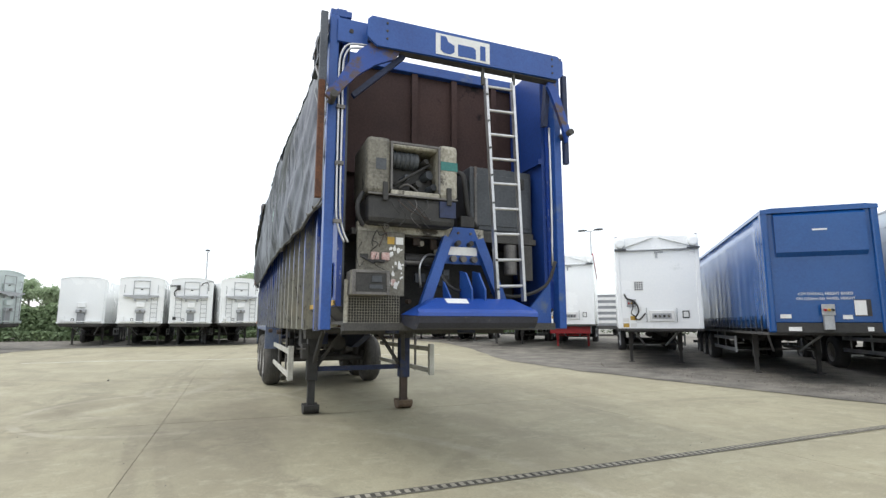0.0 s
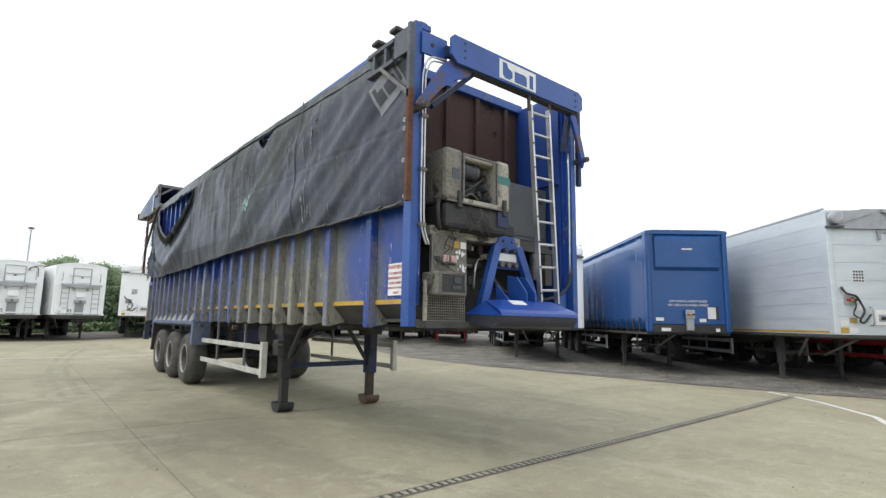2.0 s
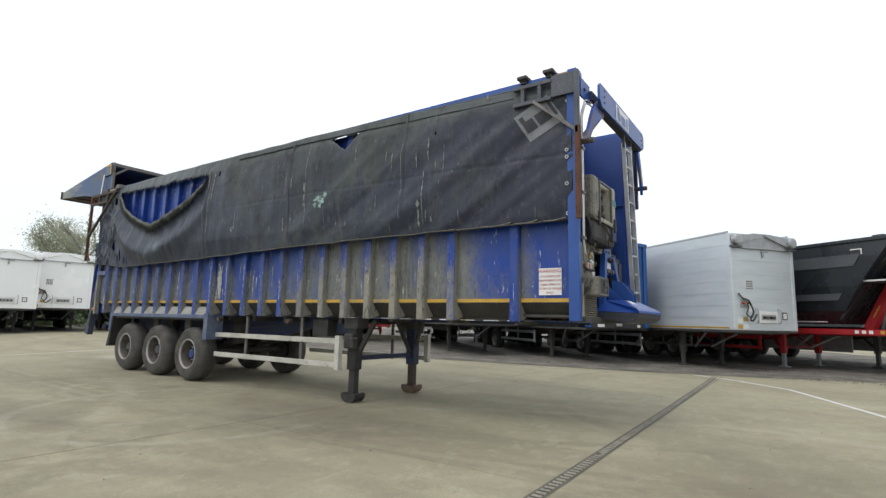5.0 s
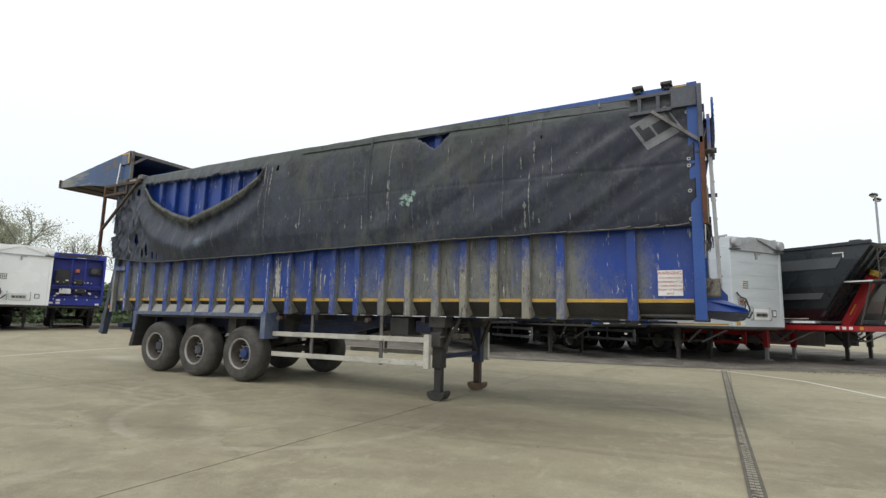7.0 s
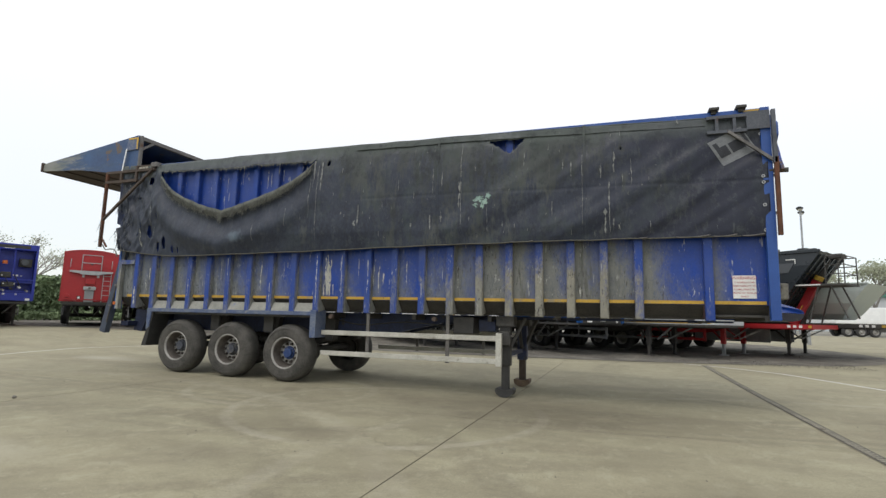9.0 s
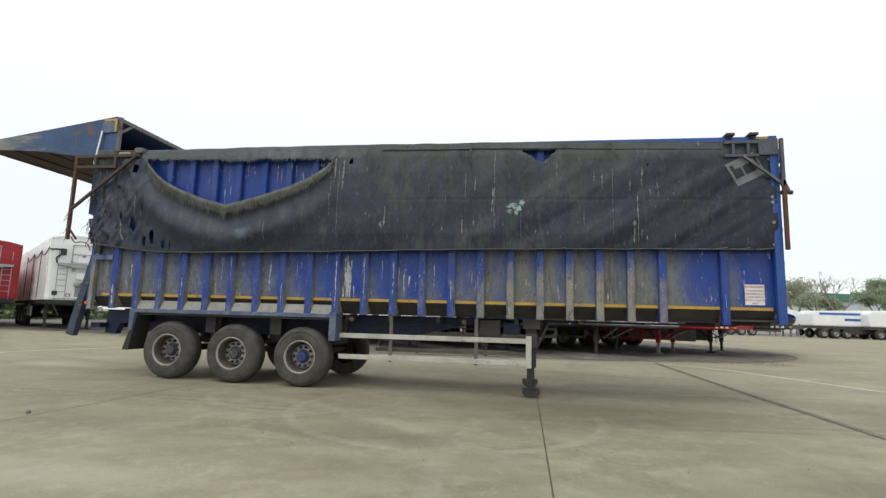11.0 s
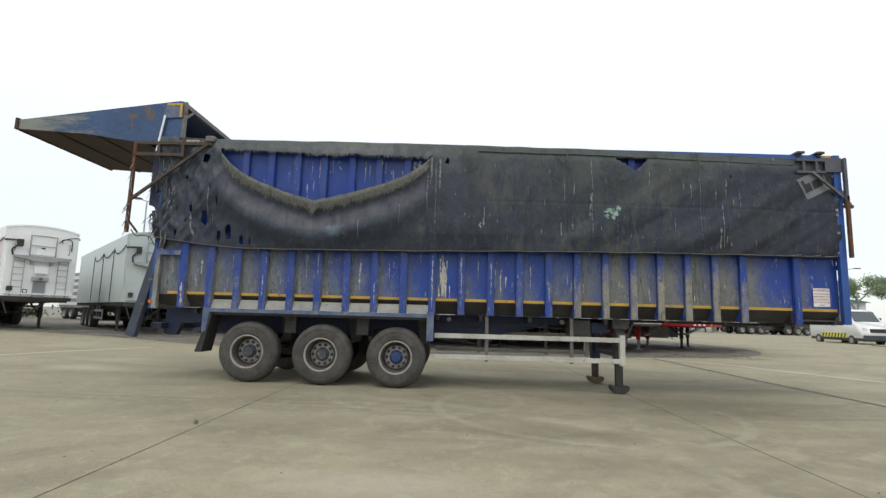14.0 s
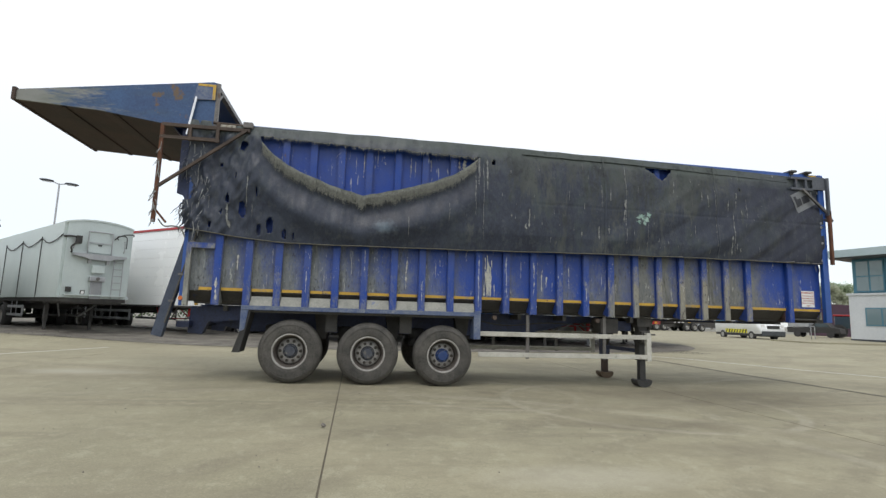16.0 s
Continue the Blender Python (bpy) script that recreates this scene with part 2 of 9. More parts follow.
    # fine mottling of old dust and rubbed spots
    spots = cut(n, l, noise_at(n, l, (8, 8, 6), 9, 0.78), 0.525, 0.60, 0.40)
    col = blend(n, l, spots, col, (0.066, 0.074, 0.078))
    dark = cut(n, l, noise_at(n, l, (6, 6, 4.5), 9, 0.78), 0.53, 0.62, 0.45)
    col = blend(n, l, dark, col, (0.012, 0.014, 0.020))
    # one bleached patch
    dist = n.new("ShaderNodeVectorMath")
    dist.operation = "DISTANCE"
    sq = n.new("ShaderNodeVectorMath")
    sq.operation = "MULTIPLY"
    sq.inputs[1].default_value = (1.0, 0.0, 1.6)
    l.new(geo.outputs["Position"], sq.inputs[0])
    l.new(sq.outputs[0], dist.inputs[0])
    dist.inputs[1].default_value = (1.48, 0, 2.70 * 1.6)
    d = math_node(n, l, "MULTIPLY_ADD", noise_at(n, l, (9, 9, 9), 6, 0.65), 0.45, dist.outputs["Value"])
    k = n.new("ShaderNodeMapRange")
    k.inputs["From Min"].default_value, k.inputs["From Max"].default_value = 0.22, 0.44
    k.inputs["To Min"].default_value, k.inputs["To Max"].default_value = 0.7, 0.0
    l.new(d, k.inputs["Value"])
    col = blend(n, l, k.outputs["Result"], col, (0.13, 0.18, 0.22))
    l.new(col, bsdf.inputs["Base Color"])
    rr = n.new("ShaderNodeMapRange")
    rr.inputs["To Min"].default_value, rr.inputs["To Max"].default_value = 0.42, 0.85
    l.new(dirt, rr.inputs["Value"])
    l.new(rr.outputs["Result"], bsdf.inputs["Roughness"])
    return m


PANEL_DUST = ((-1.8, 0.84), (0.0, 0.72), (1.9, 0.56), (2.7, 0.44), (3.3, 0.30), (4.2, 0.34), (5.0, 0.40), (5.55, 0.52), (6.0, 0.76), (6.6, 0.90), (8.5, 0.88), (8.85, 0.80), (9.05, 0.50), (9.35, 0.26), (9.6, 0.50), (9.82, 0.56), (10.0, 0.30), (10.2, 0.05), (10.7, 0.0))
RIB_DUST = ((-1.8, 0.34), (2.5, 0.30), (3.5, 0.26), (5.0, 0.32), (5.8, 0.52), (6.6, 0.66), (8.4, 0.68), (8.9, 0.48), (9.7, 0.24), (10.7, 0.1))
PAINT = body_paint("dusty_blue_panel", (0.010, 0.055, 0.325), (0.175, 0.187, 0.172), PANEL_DUST, 0.70, (2.2, 2.2, 1.1), 0.30)
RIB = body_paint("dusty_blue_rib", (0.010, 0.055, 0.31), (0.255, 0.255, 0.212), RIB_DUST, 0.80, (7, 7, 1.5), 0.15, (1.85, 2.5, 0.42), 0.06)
BLUE = shade("blue_enamel", (0.013, 0.057, 0.24), (0.024, 0.090, 0.335), 0.38, 0, 2.2, 50, 0.08, wear=(0.085, 0.12, 0.20), wear_amount=0.16, wear_scale=1.7,
             wear2=(0.09, 0.055, 0.035), wear2_amount=-0.02, wear2_scale=6)
DEEPBLUE = shade("grimy_dark_blue", (0.013, 0.018, 0.042), (0.024, 0.038, 0.10), 0.6, 0, 2, 30, 0.15, wear=(0.05, 0.045, 0.04), wear_amount=0.15)
TARP = tarp_cloth("worn_tarpaulin")
FRAY = shade("frayed_sheet_edge", (0.070, 0.077, 0.068), (0.19, 0.198, 0.172), 0.9, 0, 9, 110, 0.5, stretch=(1, 1, 0.35))
FRAYPALE = shade("pale_loose_threads", (0.13, 0.135, 0.118), (0.27, 0.275, 0.245), 0.9, 0, 20, 90, 0.1)
YELLOW = shade("yellow_tape", (0.38, 0.23, 0.03), (0.58, 0.36, 0.05), 0.5, 0, 3, 50, 0.05, wear=(0.27, 0.22, 0.13), wear_amount=0.26, wear_scale=2.2, wear2=(0.06, 0.05, 0.04), wear2_amount=0.07, wear2_scale=12)
LEMON = shade("lemon_reflective", (0.66, 0.60, 0.02), (0.78, 0.72, 0.04), 0.4, 0, 3, 50, 0.0)
SHRED = shade("bleached_shreds", (0.16, 0.165, 0.16), (0.32, 0.33, 0.32), 0.8, 0, 8, 60, 0.1)
SILL = shade("muddy_sill", (0.020, 0.019, 0.018), (0.060, 0.055, 0.047), 0.85, 0, 3, 50, 0.3, wear=(0.016, 0.03, 0.10), wear_amount=0.04, wear_scale=2.2)
FLANGE = shade("scuffed_flange", (0.17, 0.175, 0.16), (0.32, 0.32, 0.28), 0.6, 0, 4, 40, 0.15, wear=(0.03, 0.08, 0.3), wear_amount=0.06)
FLANGEBLUE = shade("scuffed_blue_flange", (0.035, 0.065, 0.17), (0.15, 0.175, 0.22), 0.5, 0, 5, 40, 0.15, wear=(0.28, 0.28, 0.27), wear_amount=0.15)
CHASSIS = shade("dirty_black_steel", (0.036, 0.035, 0.034), (0.085, 0.081, 0.074), 0.75, 0, 4, 60, 0.25)
GRATE = shade("dusty_grating", (0.20, 0.187, 0.15), (0.38, 0.355, 0.285), 0.8, 0.1, 6, 60, 0.3, wear=(0.06, 0.04, 0.028), wear_amount=0.1)
STEEL = shade("dull_steel", (0.09, 0.085, 0.08), (0.20, 0.19, 0.18), 0.5, 0.5, 6, 60, 0.2, wear=(0.09, 0.045, 0.025), wear_amount=0.12)
RUST = shade("rusted_steel", (0.055, 0.026, 0.017), (0.15, 0.062, 0.032), 0.85, 0, 5, 60, 0.35)
BROWN = shade("red_oxide_board", (0.044, 0.027, 0.025), (0.078, 0.047, 0.042), 0.8, 0, 1.5, 40, 0.15, wear=(0.010, 0.008, 0.008), wear_amount=0.12, spec=0.3)
RUSTBROWN = shade("rust_brown_frame", (0.040, 0.030, 0.025), (0.095, 0.068, 0.052), 0.8, 0, 5, 60, 0.3)
WHITERAIL = shade("chalky_white_rail", (0.32, 0.31, 0.265), (0.58, 0.57, 0.51), 0.6, 0, 3, 40, 0.1, wear=(0.17, 0.155, 0.12), wear_amount=0.14, wear_scale=5, wear2=(0.09, 0.055, 0.03), wear2_amount=0.0, wear2_scale=9)
ALU = shade("aluminium", (0.42, 0.42, 0.42), (0.62, 0.62, 0.62), 0.38, 0.85, 8, 80, 0.08, wear=(0.25, 0.25, 0.24), wear_amount=0.05)
RIM = shade("grey_rim", (0.20, 0.19, 0.175), (0.42, 0.41, 0.385), 0.5, 0.3, 8, 60, 0.2, wear=(0.055, 0.05, 0.045), wear_amount=0.16, wear_scale=9)
TYRE = shade("tyre_rubber", (0.036, 0.035, 0.032), (0.105, 0.099, 0.088), 0.85, 0, 5, 50, 0.3, wear=(0.115, 0.108, 0.098), wear_amount=0.1, wear_scale=3)
TYREFAR = shade("clean_tyre_rubber", (0.028, 0.028, 0.028), (0.055, 0.054, 0.053), 0.8, 0, 5, 50, 0.2)
HUBBLUE = shade("dusty_blue_hub", (0.012, 0.034, 0.12), (0.03, 0.065, 0.19), 0.65, 0, 12, 70, 0.2, wear=(0.11, 0.105, 0.095), wear_amount=0.24, wear_scale=12)
HUBGREY = shade("grimy_hub", (0.030, 0.038, 0.058), (0.085, 0.090, 0.100), 0.7, 0, 12, 70, 0.2, wear=(0.15, 0.14, 0.12), wear_amount=0.24, wear_scale=12)
HOODGRIME = shade("oily_hood_paint", (0.075, 0.069, 0.054), (0.25, 0.236, 0.19), 0.55, 0, 2.6, 40, 0.2, wear=(0.032, 0.028, 0.022), wear_amount=0.25, wear_scale=2.6)
# body blue made darker inside the bay: its shade is in the colour
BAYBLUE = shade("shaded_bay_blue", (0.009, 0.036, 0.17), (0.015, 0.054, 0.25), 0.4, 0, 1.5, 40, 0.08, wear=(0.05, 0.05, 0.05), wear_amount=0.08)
CREAM = shade("grimy_cream_paint", (0.20, 0.185, 0.14), (0.50, 0.475, 0.40), 0.6, 0, 3.5, 40, 0.2, wear=(0.045, 0.038, 0.030), wear_amount=0.27, wear_scale=3.5,
              wear2=(0.13, 0.075, 0.04), wear2_amount=0.04, wear2_scale=7, wear2_stretch=(1, 1, 0.4))
GREY = shade("oily_grey_paint", (0.032, 0.037, 0.043), (0.070, 0.077, 0.086), 0.42, 0, 3, 40, 0.15)
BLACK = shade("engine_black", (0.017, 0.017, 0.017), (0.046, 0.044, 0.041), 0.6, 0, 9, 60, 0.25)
WHITE = shade("white_sticker", (0.66, 0.66, 0.64), (0.80, 0.80, 0.78), 0.5, 0, 4, 50, 0.02)
REDTEXT = shade("red_print", (0.34, 0.022, 0.03), (0.42, 0.035, 0.04), 0.5, 0, 4, 50, 0.0)
TEAL = shade("teal_stripe", (0.02, 0.12, 0.11), (0.04, 0.2, 0.18), 0.5, 0, 4, 50, 0.05)
ORANGE = shade("amber_lens", (0.45, 0.10, 0.02), (0.6, 0.16, 0.03), 0.3, 0, 4, 50, 0.0)
RUBBER = shade("black_rubber", (0.018, 0.018, 0.018), (0.042, 0.041, 0.039), 0.75, 0, 6, 60, 0.2, wear=(0.07, 0.065, 0.06), wear_amount=0.1)
VANWHITE = shade("white_gelcoat", (0.84, 0.86, 0.86), (0.90, 0.91, 0.90), 0.25, 0, 0.6, 20, 0.02, wear=(0.66, 0.69, 0.67), wear_amount=0.04, wear_scale=0.8)
SILVER = shade("plank_aluminium", (0.52, 0.57, 0.60), (0.66, 0.70, 0.72), 0.40, 0.30, 1.0, 30, 0.008, stretch=(1, 1, 6))
GREYBODY = shade("pale_grey_aluminium", (0.44, 0.50, 0.49), (0.54, 0.60, 0.58), 0.4, 0.2, 1.0, 30, 0.03)
CURTAIN = shade("blue_curtain", (0.009, 0.060, 0.215), (0.014, 0.083, 0.27), 0.15, 0, 0.8, 20, 0.008)
DARKBODY = shade("black_slate_tipper", (0.014, 0.018, 0.022), (0.026, 0.032, 0.038), 0.28, 0, 0.8, 30, 0.04)
REDPAINT = shade("red_paint", (0.30, 0.012, 0.016), (0.42, 0.02, 0.025), 0.35, 0, 1.2, 30, 0.04)
NAVY = shade("navy_paint", (0.010, 0.020, 0.22), (0.016, 0.034, 0.32), 0.4, 0, 1.5, 30, 0.05)
GALV = shade("galvanised_steel", (0.30, 0.31, 0.32), (0.45, 0.46, 0.47), 0.5, 0.5, 4, 40, 0.1)
DARKGLASS = glass("dark_glass")
CONCRETE = shade("worn_concrete", (0.241, 0.224, 0.147), (0.374, 0.347, 0.236), 0.85, 0, 0.5, 55, 0.16,
                 wear=(0.215, 0.190, 0.130), wear_amount=0.10, wear_scale=0.42, wear2=(0.40, 0.372, 0.285), wear2_amount=0.0, wear2_scale=0.33, wear2_stretch=(1, 2.4, 1), vary=0.03)


def tyre_tracks(m, arcs, dark):
    """Faint curved scuffs left by turning trailers: circles broken up by noise."""
    n, l = m.node_tree.nodes, m.node_tree.links
    bsdf = n["Principled BSDF"]
    col = bsdf.inputs["Base Color"].links[0].from_socket
    geo = n.new("ShaderNodeNewGeometry")
    broken = cut(n, l, noise_at(n, l, (0.35, 0.35, 0.35), 5, 0.6), 0.38, 0.54)
    grain = cut(n, l, noise_at(n, l, (9, 9, 9), 5, 0.72), 0.25, 0.6)
    total = None
    for cx, cy, r, w, a in arcs:
        vs = n.new("ShaderNodeVectorMath")
        vs.operation = "DISTANCE"
        l.new(geo.outputs["Position"], vs.inputs[0])
        vs.inputs[1].default_value = (cx, cy, 0)
        d = math_node(n, l, "ABSOLUTE", math_node(n, l, "SUBTRACT", vs.outputs["Value"], r))
        k = n.new("ShaderNodeMapRange")
        k.inputs["From Min"].default_value, k.inputs["From Max"].default_value = w * 0.5, w
        k.inputs["To Min"].default_value, k.inputs["To Max"].default_value = a, 0.0
        l.new(d, k.inputs["Value"])
        total = k.outputs["Result"] if total is None else math_node(n, l, "MAXIMUM", total, k.outputs["Result"])
    f = math_node(n, l, "MULTIPLY", math_node(n, l, "MULTIPLY", math_node(n, l, "MULTIPLY", total, broken), grain), 0.66)
    l.new(blend(n, l, f, col, dark), bsdf.inputs["Base Color"])


tyre_tracks(CONCRETE, ((3.0, -6.5, 3.4, 0.22, 0.75), (3.0, -6.5, 5.2, 0.25, 0.7), (9.5, -9.0, 8.6, 0.22, 0.7), (9.5, -9.0, 6.4, 0.25, 0.7), (18.5, -7.5, 9.2, 0.2, 0.7), (18.5, -7.5, 7.4, 0.2, 0.7), (14.5, 6.5, 6.6, 0.16, 0.6), (1.26, 58.1, 60.0, 0.10, 0.8), (1.26, 58.1, 60.3, 0.10, 0.8), (1.26, 58.1, 61.9, 0.13, 0.6), (30, -40, 42.6, 0.14, 0.7), (30, -40, 44.4, 0.14, 0.7), (16, 12, 16.5, 0.25, 0.5), (16, 12, 18.6, 0.25, 0.45),
                       (-8, 2, 9.5, 0.3, 0.5), (-8, 2, 11.4, 0.3, 0.5), (2, 22, 20.5, 0.28, 0.5), (2, 22, 24.3, 0.28, 0.5)), (0.13, 0.112, 0.082))
tyre_tracks(CONCRETE, ((5.5, -1.6, 2.1, 0.10, 0.8), (3.2, -0.8, 1.5, 0.10, 0.6), (12, -4, 6.2, 0.14, 0.6), (0, -9, 8.2, 0.2, 0.6)), (0.46, 0.43, 0.34))


def speckle(m, scale, thresholds, tones):
    """Grit and pinholes that show singly close by, and hairline crazing."""
    n, l = m.node_tree.nodes, m.node_tree.links
    bsdf = n["Principled BSDF"]
    col = bsdf.inputs["Base Color"].links[0].from_socket
    f = noise_at(n, l, (scale, scale, scale), 3, 0.75)
    col = blend(n, l, cut(n, l, f, thresholds[0], thresholds[0] + 0.06, 0.7), col, tones[0])
    g = noise_at(n, l, (scale * 0.6, scale * 0.6, scale), 3, 0.75)
    col = blend(n, l, cut(n, l, g, thresholds[1], thresholds[1] + 0.06, 0.65), col, tones[1])
    vor = n.new("ShaderNodeTexVoronoi")
    vor.feature = "DISTANCE_TO_EDGE"
    vor.inputs["Scale"].default_value = 0.42
    geo = n.new("ShaderNodeNewGeometry")
    warp = n.new("ShaderNodeTexNoise")
    warp.inputs["Scale"].default_value, warp.inputs["Detail"].default_value = 1.4, 6
    l.new(geo.outputs["Position"], warp.inputs["Vector"])
    add = n.new("ShaderNodeVectorMath")
    add.operation = "MULTIPLY_ADD"
    add.inputs[1].default_value = (0.9, 0.9, 0)
    l.new(warp.outputs["Color"], add.inputs[0])
    l.new(geo.outputs["Position"], add.inputs[2])
    l.new(add.outputs[0], vor.inputs["Vector"])
    k = n.new("ShaderNodeMapRange")
    k.inputs["From Min"].default_value, k.inputs["From Max"].default_value = 0.002, 0.006
    k.inputs["To Min"].default_value, k.inputs["To Max"].default_value = 0.28, 0.0
    l.new(vor.outputs["Distance"], k.inputs["Value"])
    part_of = cut(n, l, noise_at(n, l, (0.21, 0.21, 0.21), 3, 0.6), 0.50, 0.60)
    col = blend(n, l, math_node(n, l, "MULTIPLY", k.outputs["Result"], part_of), col, tones[0])
    stains = cut(n, l, noise_at(n, l, (0.22, 0.6, 0.3), 8, 0.7), 0.50, 0.66, 0.5)
    col = blend(n, l, stains, col, tones[2])
    l.new(col, bsdf.inputs["Base Color"])


def mottle(m):
    """Hand-sized clouding, brown and olive drifts, and a fine sandy grain."""
    n, l = m.node_tree.nodes, m.node_tree.links
    bsdf = n["Principled BSDF"]
    col = bsdf.inputs["Base Color"].links[0].from_socket
    col = blend(n, l, cut(n, l, noise_at(n, l, (0.30, 0.45, 0.3), 7, 0.62), 0.44, 0.62, 0.5), col, (0.272, 0.243, 0.162))
    col = blend(n, l, cut(n, l, noise_at(n, l, (0.7, 1.1, 0.7), 8, 0.7), 0.52, 0.68, 0.45), col, (0.215, 0.196, 0.135))
    col = blend(n, l, cut(n, l, noise_at(n, l, (3.4, 4.2, 3.4), 9, 0.76), 0.52, 0.58, 0.32), col, (0.215, 0.198, 0.130))
    col = blend(n, l, cut(n, l, noise_at(n, l, (5.1, 3.3, 5.1), 9, 0.76), 0.54, 0.60, 0.32), col, (0.41, 0.39, 0.28))
    l.new(col, bsdf.inputs["Base Color"])


mottle(CONCRETE)
speckle(CONCRETE, 120.0, (0.60, 0.62), ((0.12, 0.105, 0.075), (0.52, 0.485, 0.38), (0.19, 0.168, 0.115)))


def stain_shade_patch(m, spots):
    """Old oily or damp stains, and painted shade, with ragged outlines: x, y, half length, half width, strength,
    colour.
    """
    n, l = m.node_tree.nodes, m.node_tree.links
    bsdf = n["Principled BSDF"]
    col = bsdf.inputs["Base Color"].links[0].from_socket
    geo = n.new("ShaderNodeNewGeometry")
    ragged = noise_at(n, l, (0.9, 0.9, 0.9), 8, 0.66)
    for x, y, a, b, k, tone in spots:
        sh = n.new("ShaderNodeVectorMath")
        sh.operation = "SUBTRACT"
        sh.inputs[1].default_value = (x, y, 0)
        l.new(geo.outputs["Position"], sh.inputs[0])
        sc = n.new("ShaderNodeVectorMath")
        sc.operation = "MULTIPLY"
        sc.inputs[1].default_value = (1 / a, 1 / b, 0)
        l.new(sh.outputs[0], sc.inputs[0])
        ln = n.new("ShaderNodeVectorMath")
        ln.operation = "LENGTH"
        l.new(sc.outputs[0], ln.inputs[0])
        d = math_node(n, l, "MULTIPLY_ADD", ragged, 1.6, ln.outputs["Value"])
        f = n.new("ShaderNodeMapRange")
        f.inputs["From Min"].default_value, f.inputs["From Max"].default_value = 1.0, 1.9
        f.inputs["To Min"].default_value, f.inputs["To Max"].default_value = k, 0.0
        l.new(d, f.inputs["Value"])
        col = blend(n, l, f.outputs["Result"], col, tone)
    l.new(col, bsdf.inputs["Base Color"])


OIL_SHADE, PALE = (0.12, 0.102, 0.068), (0.44, 0.415, 0.33)
# the first patch paints the shade along the trailer's edge together with oil
stain_shade_patch(CONCRETE, ((7.3, -0.8, 2.6, 1.3, 0.6, OIL_SHADE), (4.6, -3.2, 1.6, 0.5, 0.35, OIL_SHADE), (9.6, -4.0, 1.2, 0.7, 0.4, OIL_SHADE), (1.5, 1.2, 2.6, 1.4, 0.5, OIL_SHADE), (-3.8, 1.4, 1.1, 0.6, 0.6, PALE), (12.5, -0.5, 1.4, 2.2, 0.35, OIL_SHADE), (3.0, -5.2, 0.9, 0.4, 0.4, PALE), (6.6, -5.4, 0.7, 1.3, 0.3, OIL_SHADE)))
GRAVEL = shade("grey_gravel", (0.06, 0.055, 0.046), (0.24, 0.222, 0.185), 0.95, 0, 1.3, 24, 0.9, wear=(0.06, 0.058, 0.052), wear_amount=0.12, wear_scale=0.5)
EARTH = shade("far_ground", (0.17, 0.165, 0.14), (0.26, 0.25, 0.21), 0.95, 0, 0.08, 4, 0.2, wear=(0.05, 0.085, 0.03), wear_amount=0.05, wear_scale=0.03)
STONE = shade("loose_stone", (0.10, 0.09, 0.08), (0.26, 0.24, 0.21), 0.9, 0, 20, 90, 0.3, vary=0.2)
LINEPAINT = shade("road_paint", (0.50, 0.49, 0.46), (0.68, 0.67, 0.63), 0.7, 0, 6, 40, 0.05, wear=(0.26, 0.24, 0.20), wear_amount=0.12, wear_scale=5)
LEAF = shade("hedge_leaf", (0.055, 0.085, 0.04), (0.12, 0.165, 0.075), 0.7, 0, 0.7, 6, 0.0)
# the bank's leaves, lightened so that the colour carries the haze
LEAFBANK = shade("young_bank_leaf", (0.10, 0.15, 0.07), (0.21, 0.28, 0.14), 0.7, 0, 0.7, 6, 0.0)
LEAFPALE = shade("pale_leaf", (0.34, 0.37, 0.26), (0.48, 0.50, 0.37), 0.7, 0, 0.7, 6, 0.0)


def see_through(m, share_of_light):
    """Leaves let part of the daylight through."""
    n, l = m.node_tree.nodes, m.node_tree.links
    bsdf, out = n["Principled BSDF"], n["Material Output"]
    tr = n.new("ShaderNodeBsdfTranslucent")
    l.new(bsdf.inputs["Base Color"].links[0].from_socket, tr.inputs["Color"])
    mx = n.new("ShaderNodeMixShader")
    mx.inputs[0].default_value = share_of_light
    l.new(bsdf.outputs[0], mx.inputs[1])
    l.new(tr.outputs[0], mx.inputs[2])
    l.new(mx.outputs[0], out.inputs["Surface"])


see_through(LEAF, 0.55)
see_through(LEAFPALE, 0.45)
# leaf green paled for the far trees: distance haze put into the colour
LEAFHAZE = shade("young_leaf", (0.28, 0.36, 0.22), (0.40, 0.48, 0.31), 0.7, 0, 0.7, 6, 0.0)
see_through(LEAFHAZE, 0.55)
BARK = shade("bark", (0.19, 0.175, 0.155), (0.30, 0.28, 0.25), 0.9, 0, 6, 40, 0.5)

# ---- building tools ----
def part(name, bm, material, parent=None, label="", smooth=False):
    me = bpy.data.meshes.new(name)
    bmesh.ops.recalc_face_normals(bm, faces=bm.faces)
    if smooth:
        for f in bm.faces:
            f.smooth = True
    bm.to_mesh(me)
    bm.free()
    me.materials.append(material)
    ob = new(name, me)
    if parent:
        ob.parent = parent
    if label:
        ob["label"] = label
    return ob


def share(name, ob, m, parent):
    """Another object on the same mesh."""
    o = new(name, ob.data)
    o.matrix_basis = m
    o.parent = parent
    return o


def thing(name, label, category, at=None, group="", kind=""):
    e = new(name)
    e.empty_display_size = 0.3
    if at is not None:
        e.matrix_basis = at
    return tagged(e, label, category, group, kind)


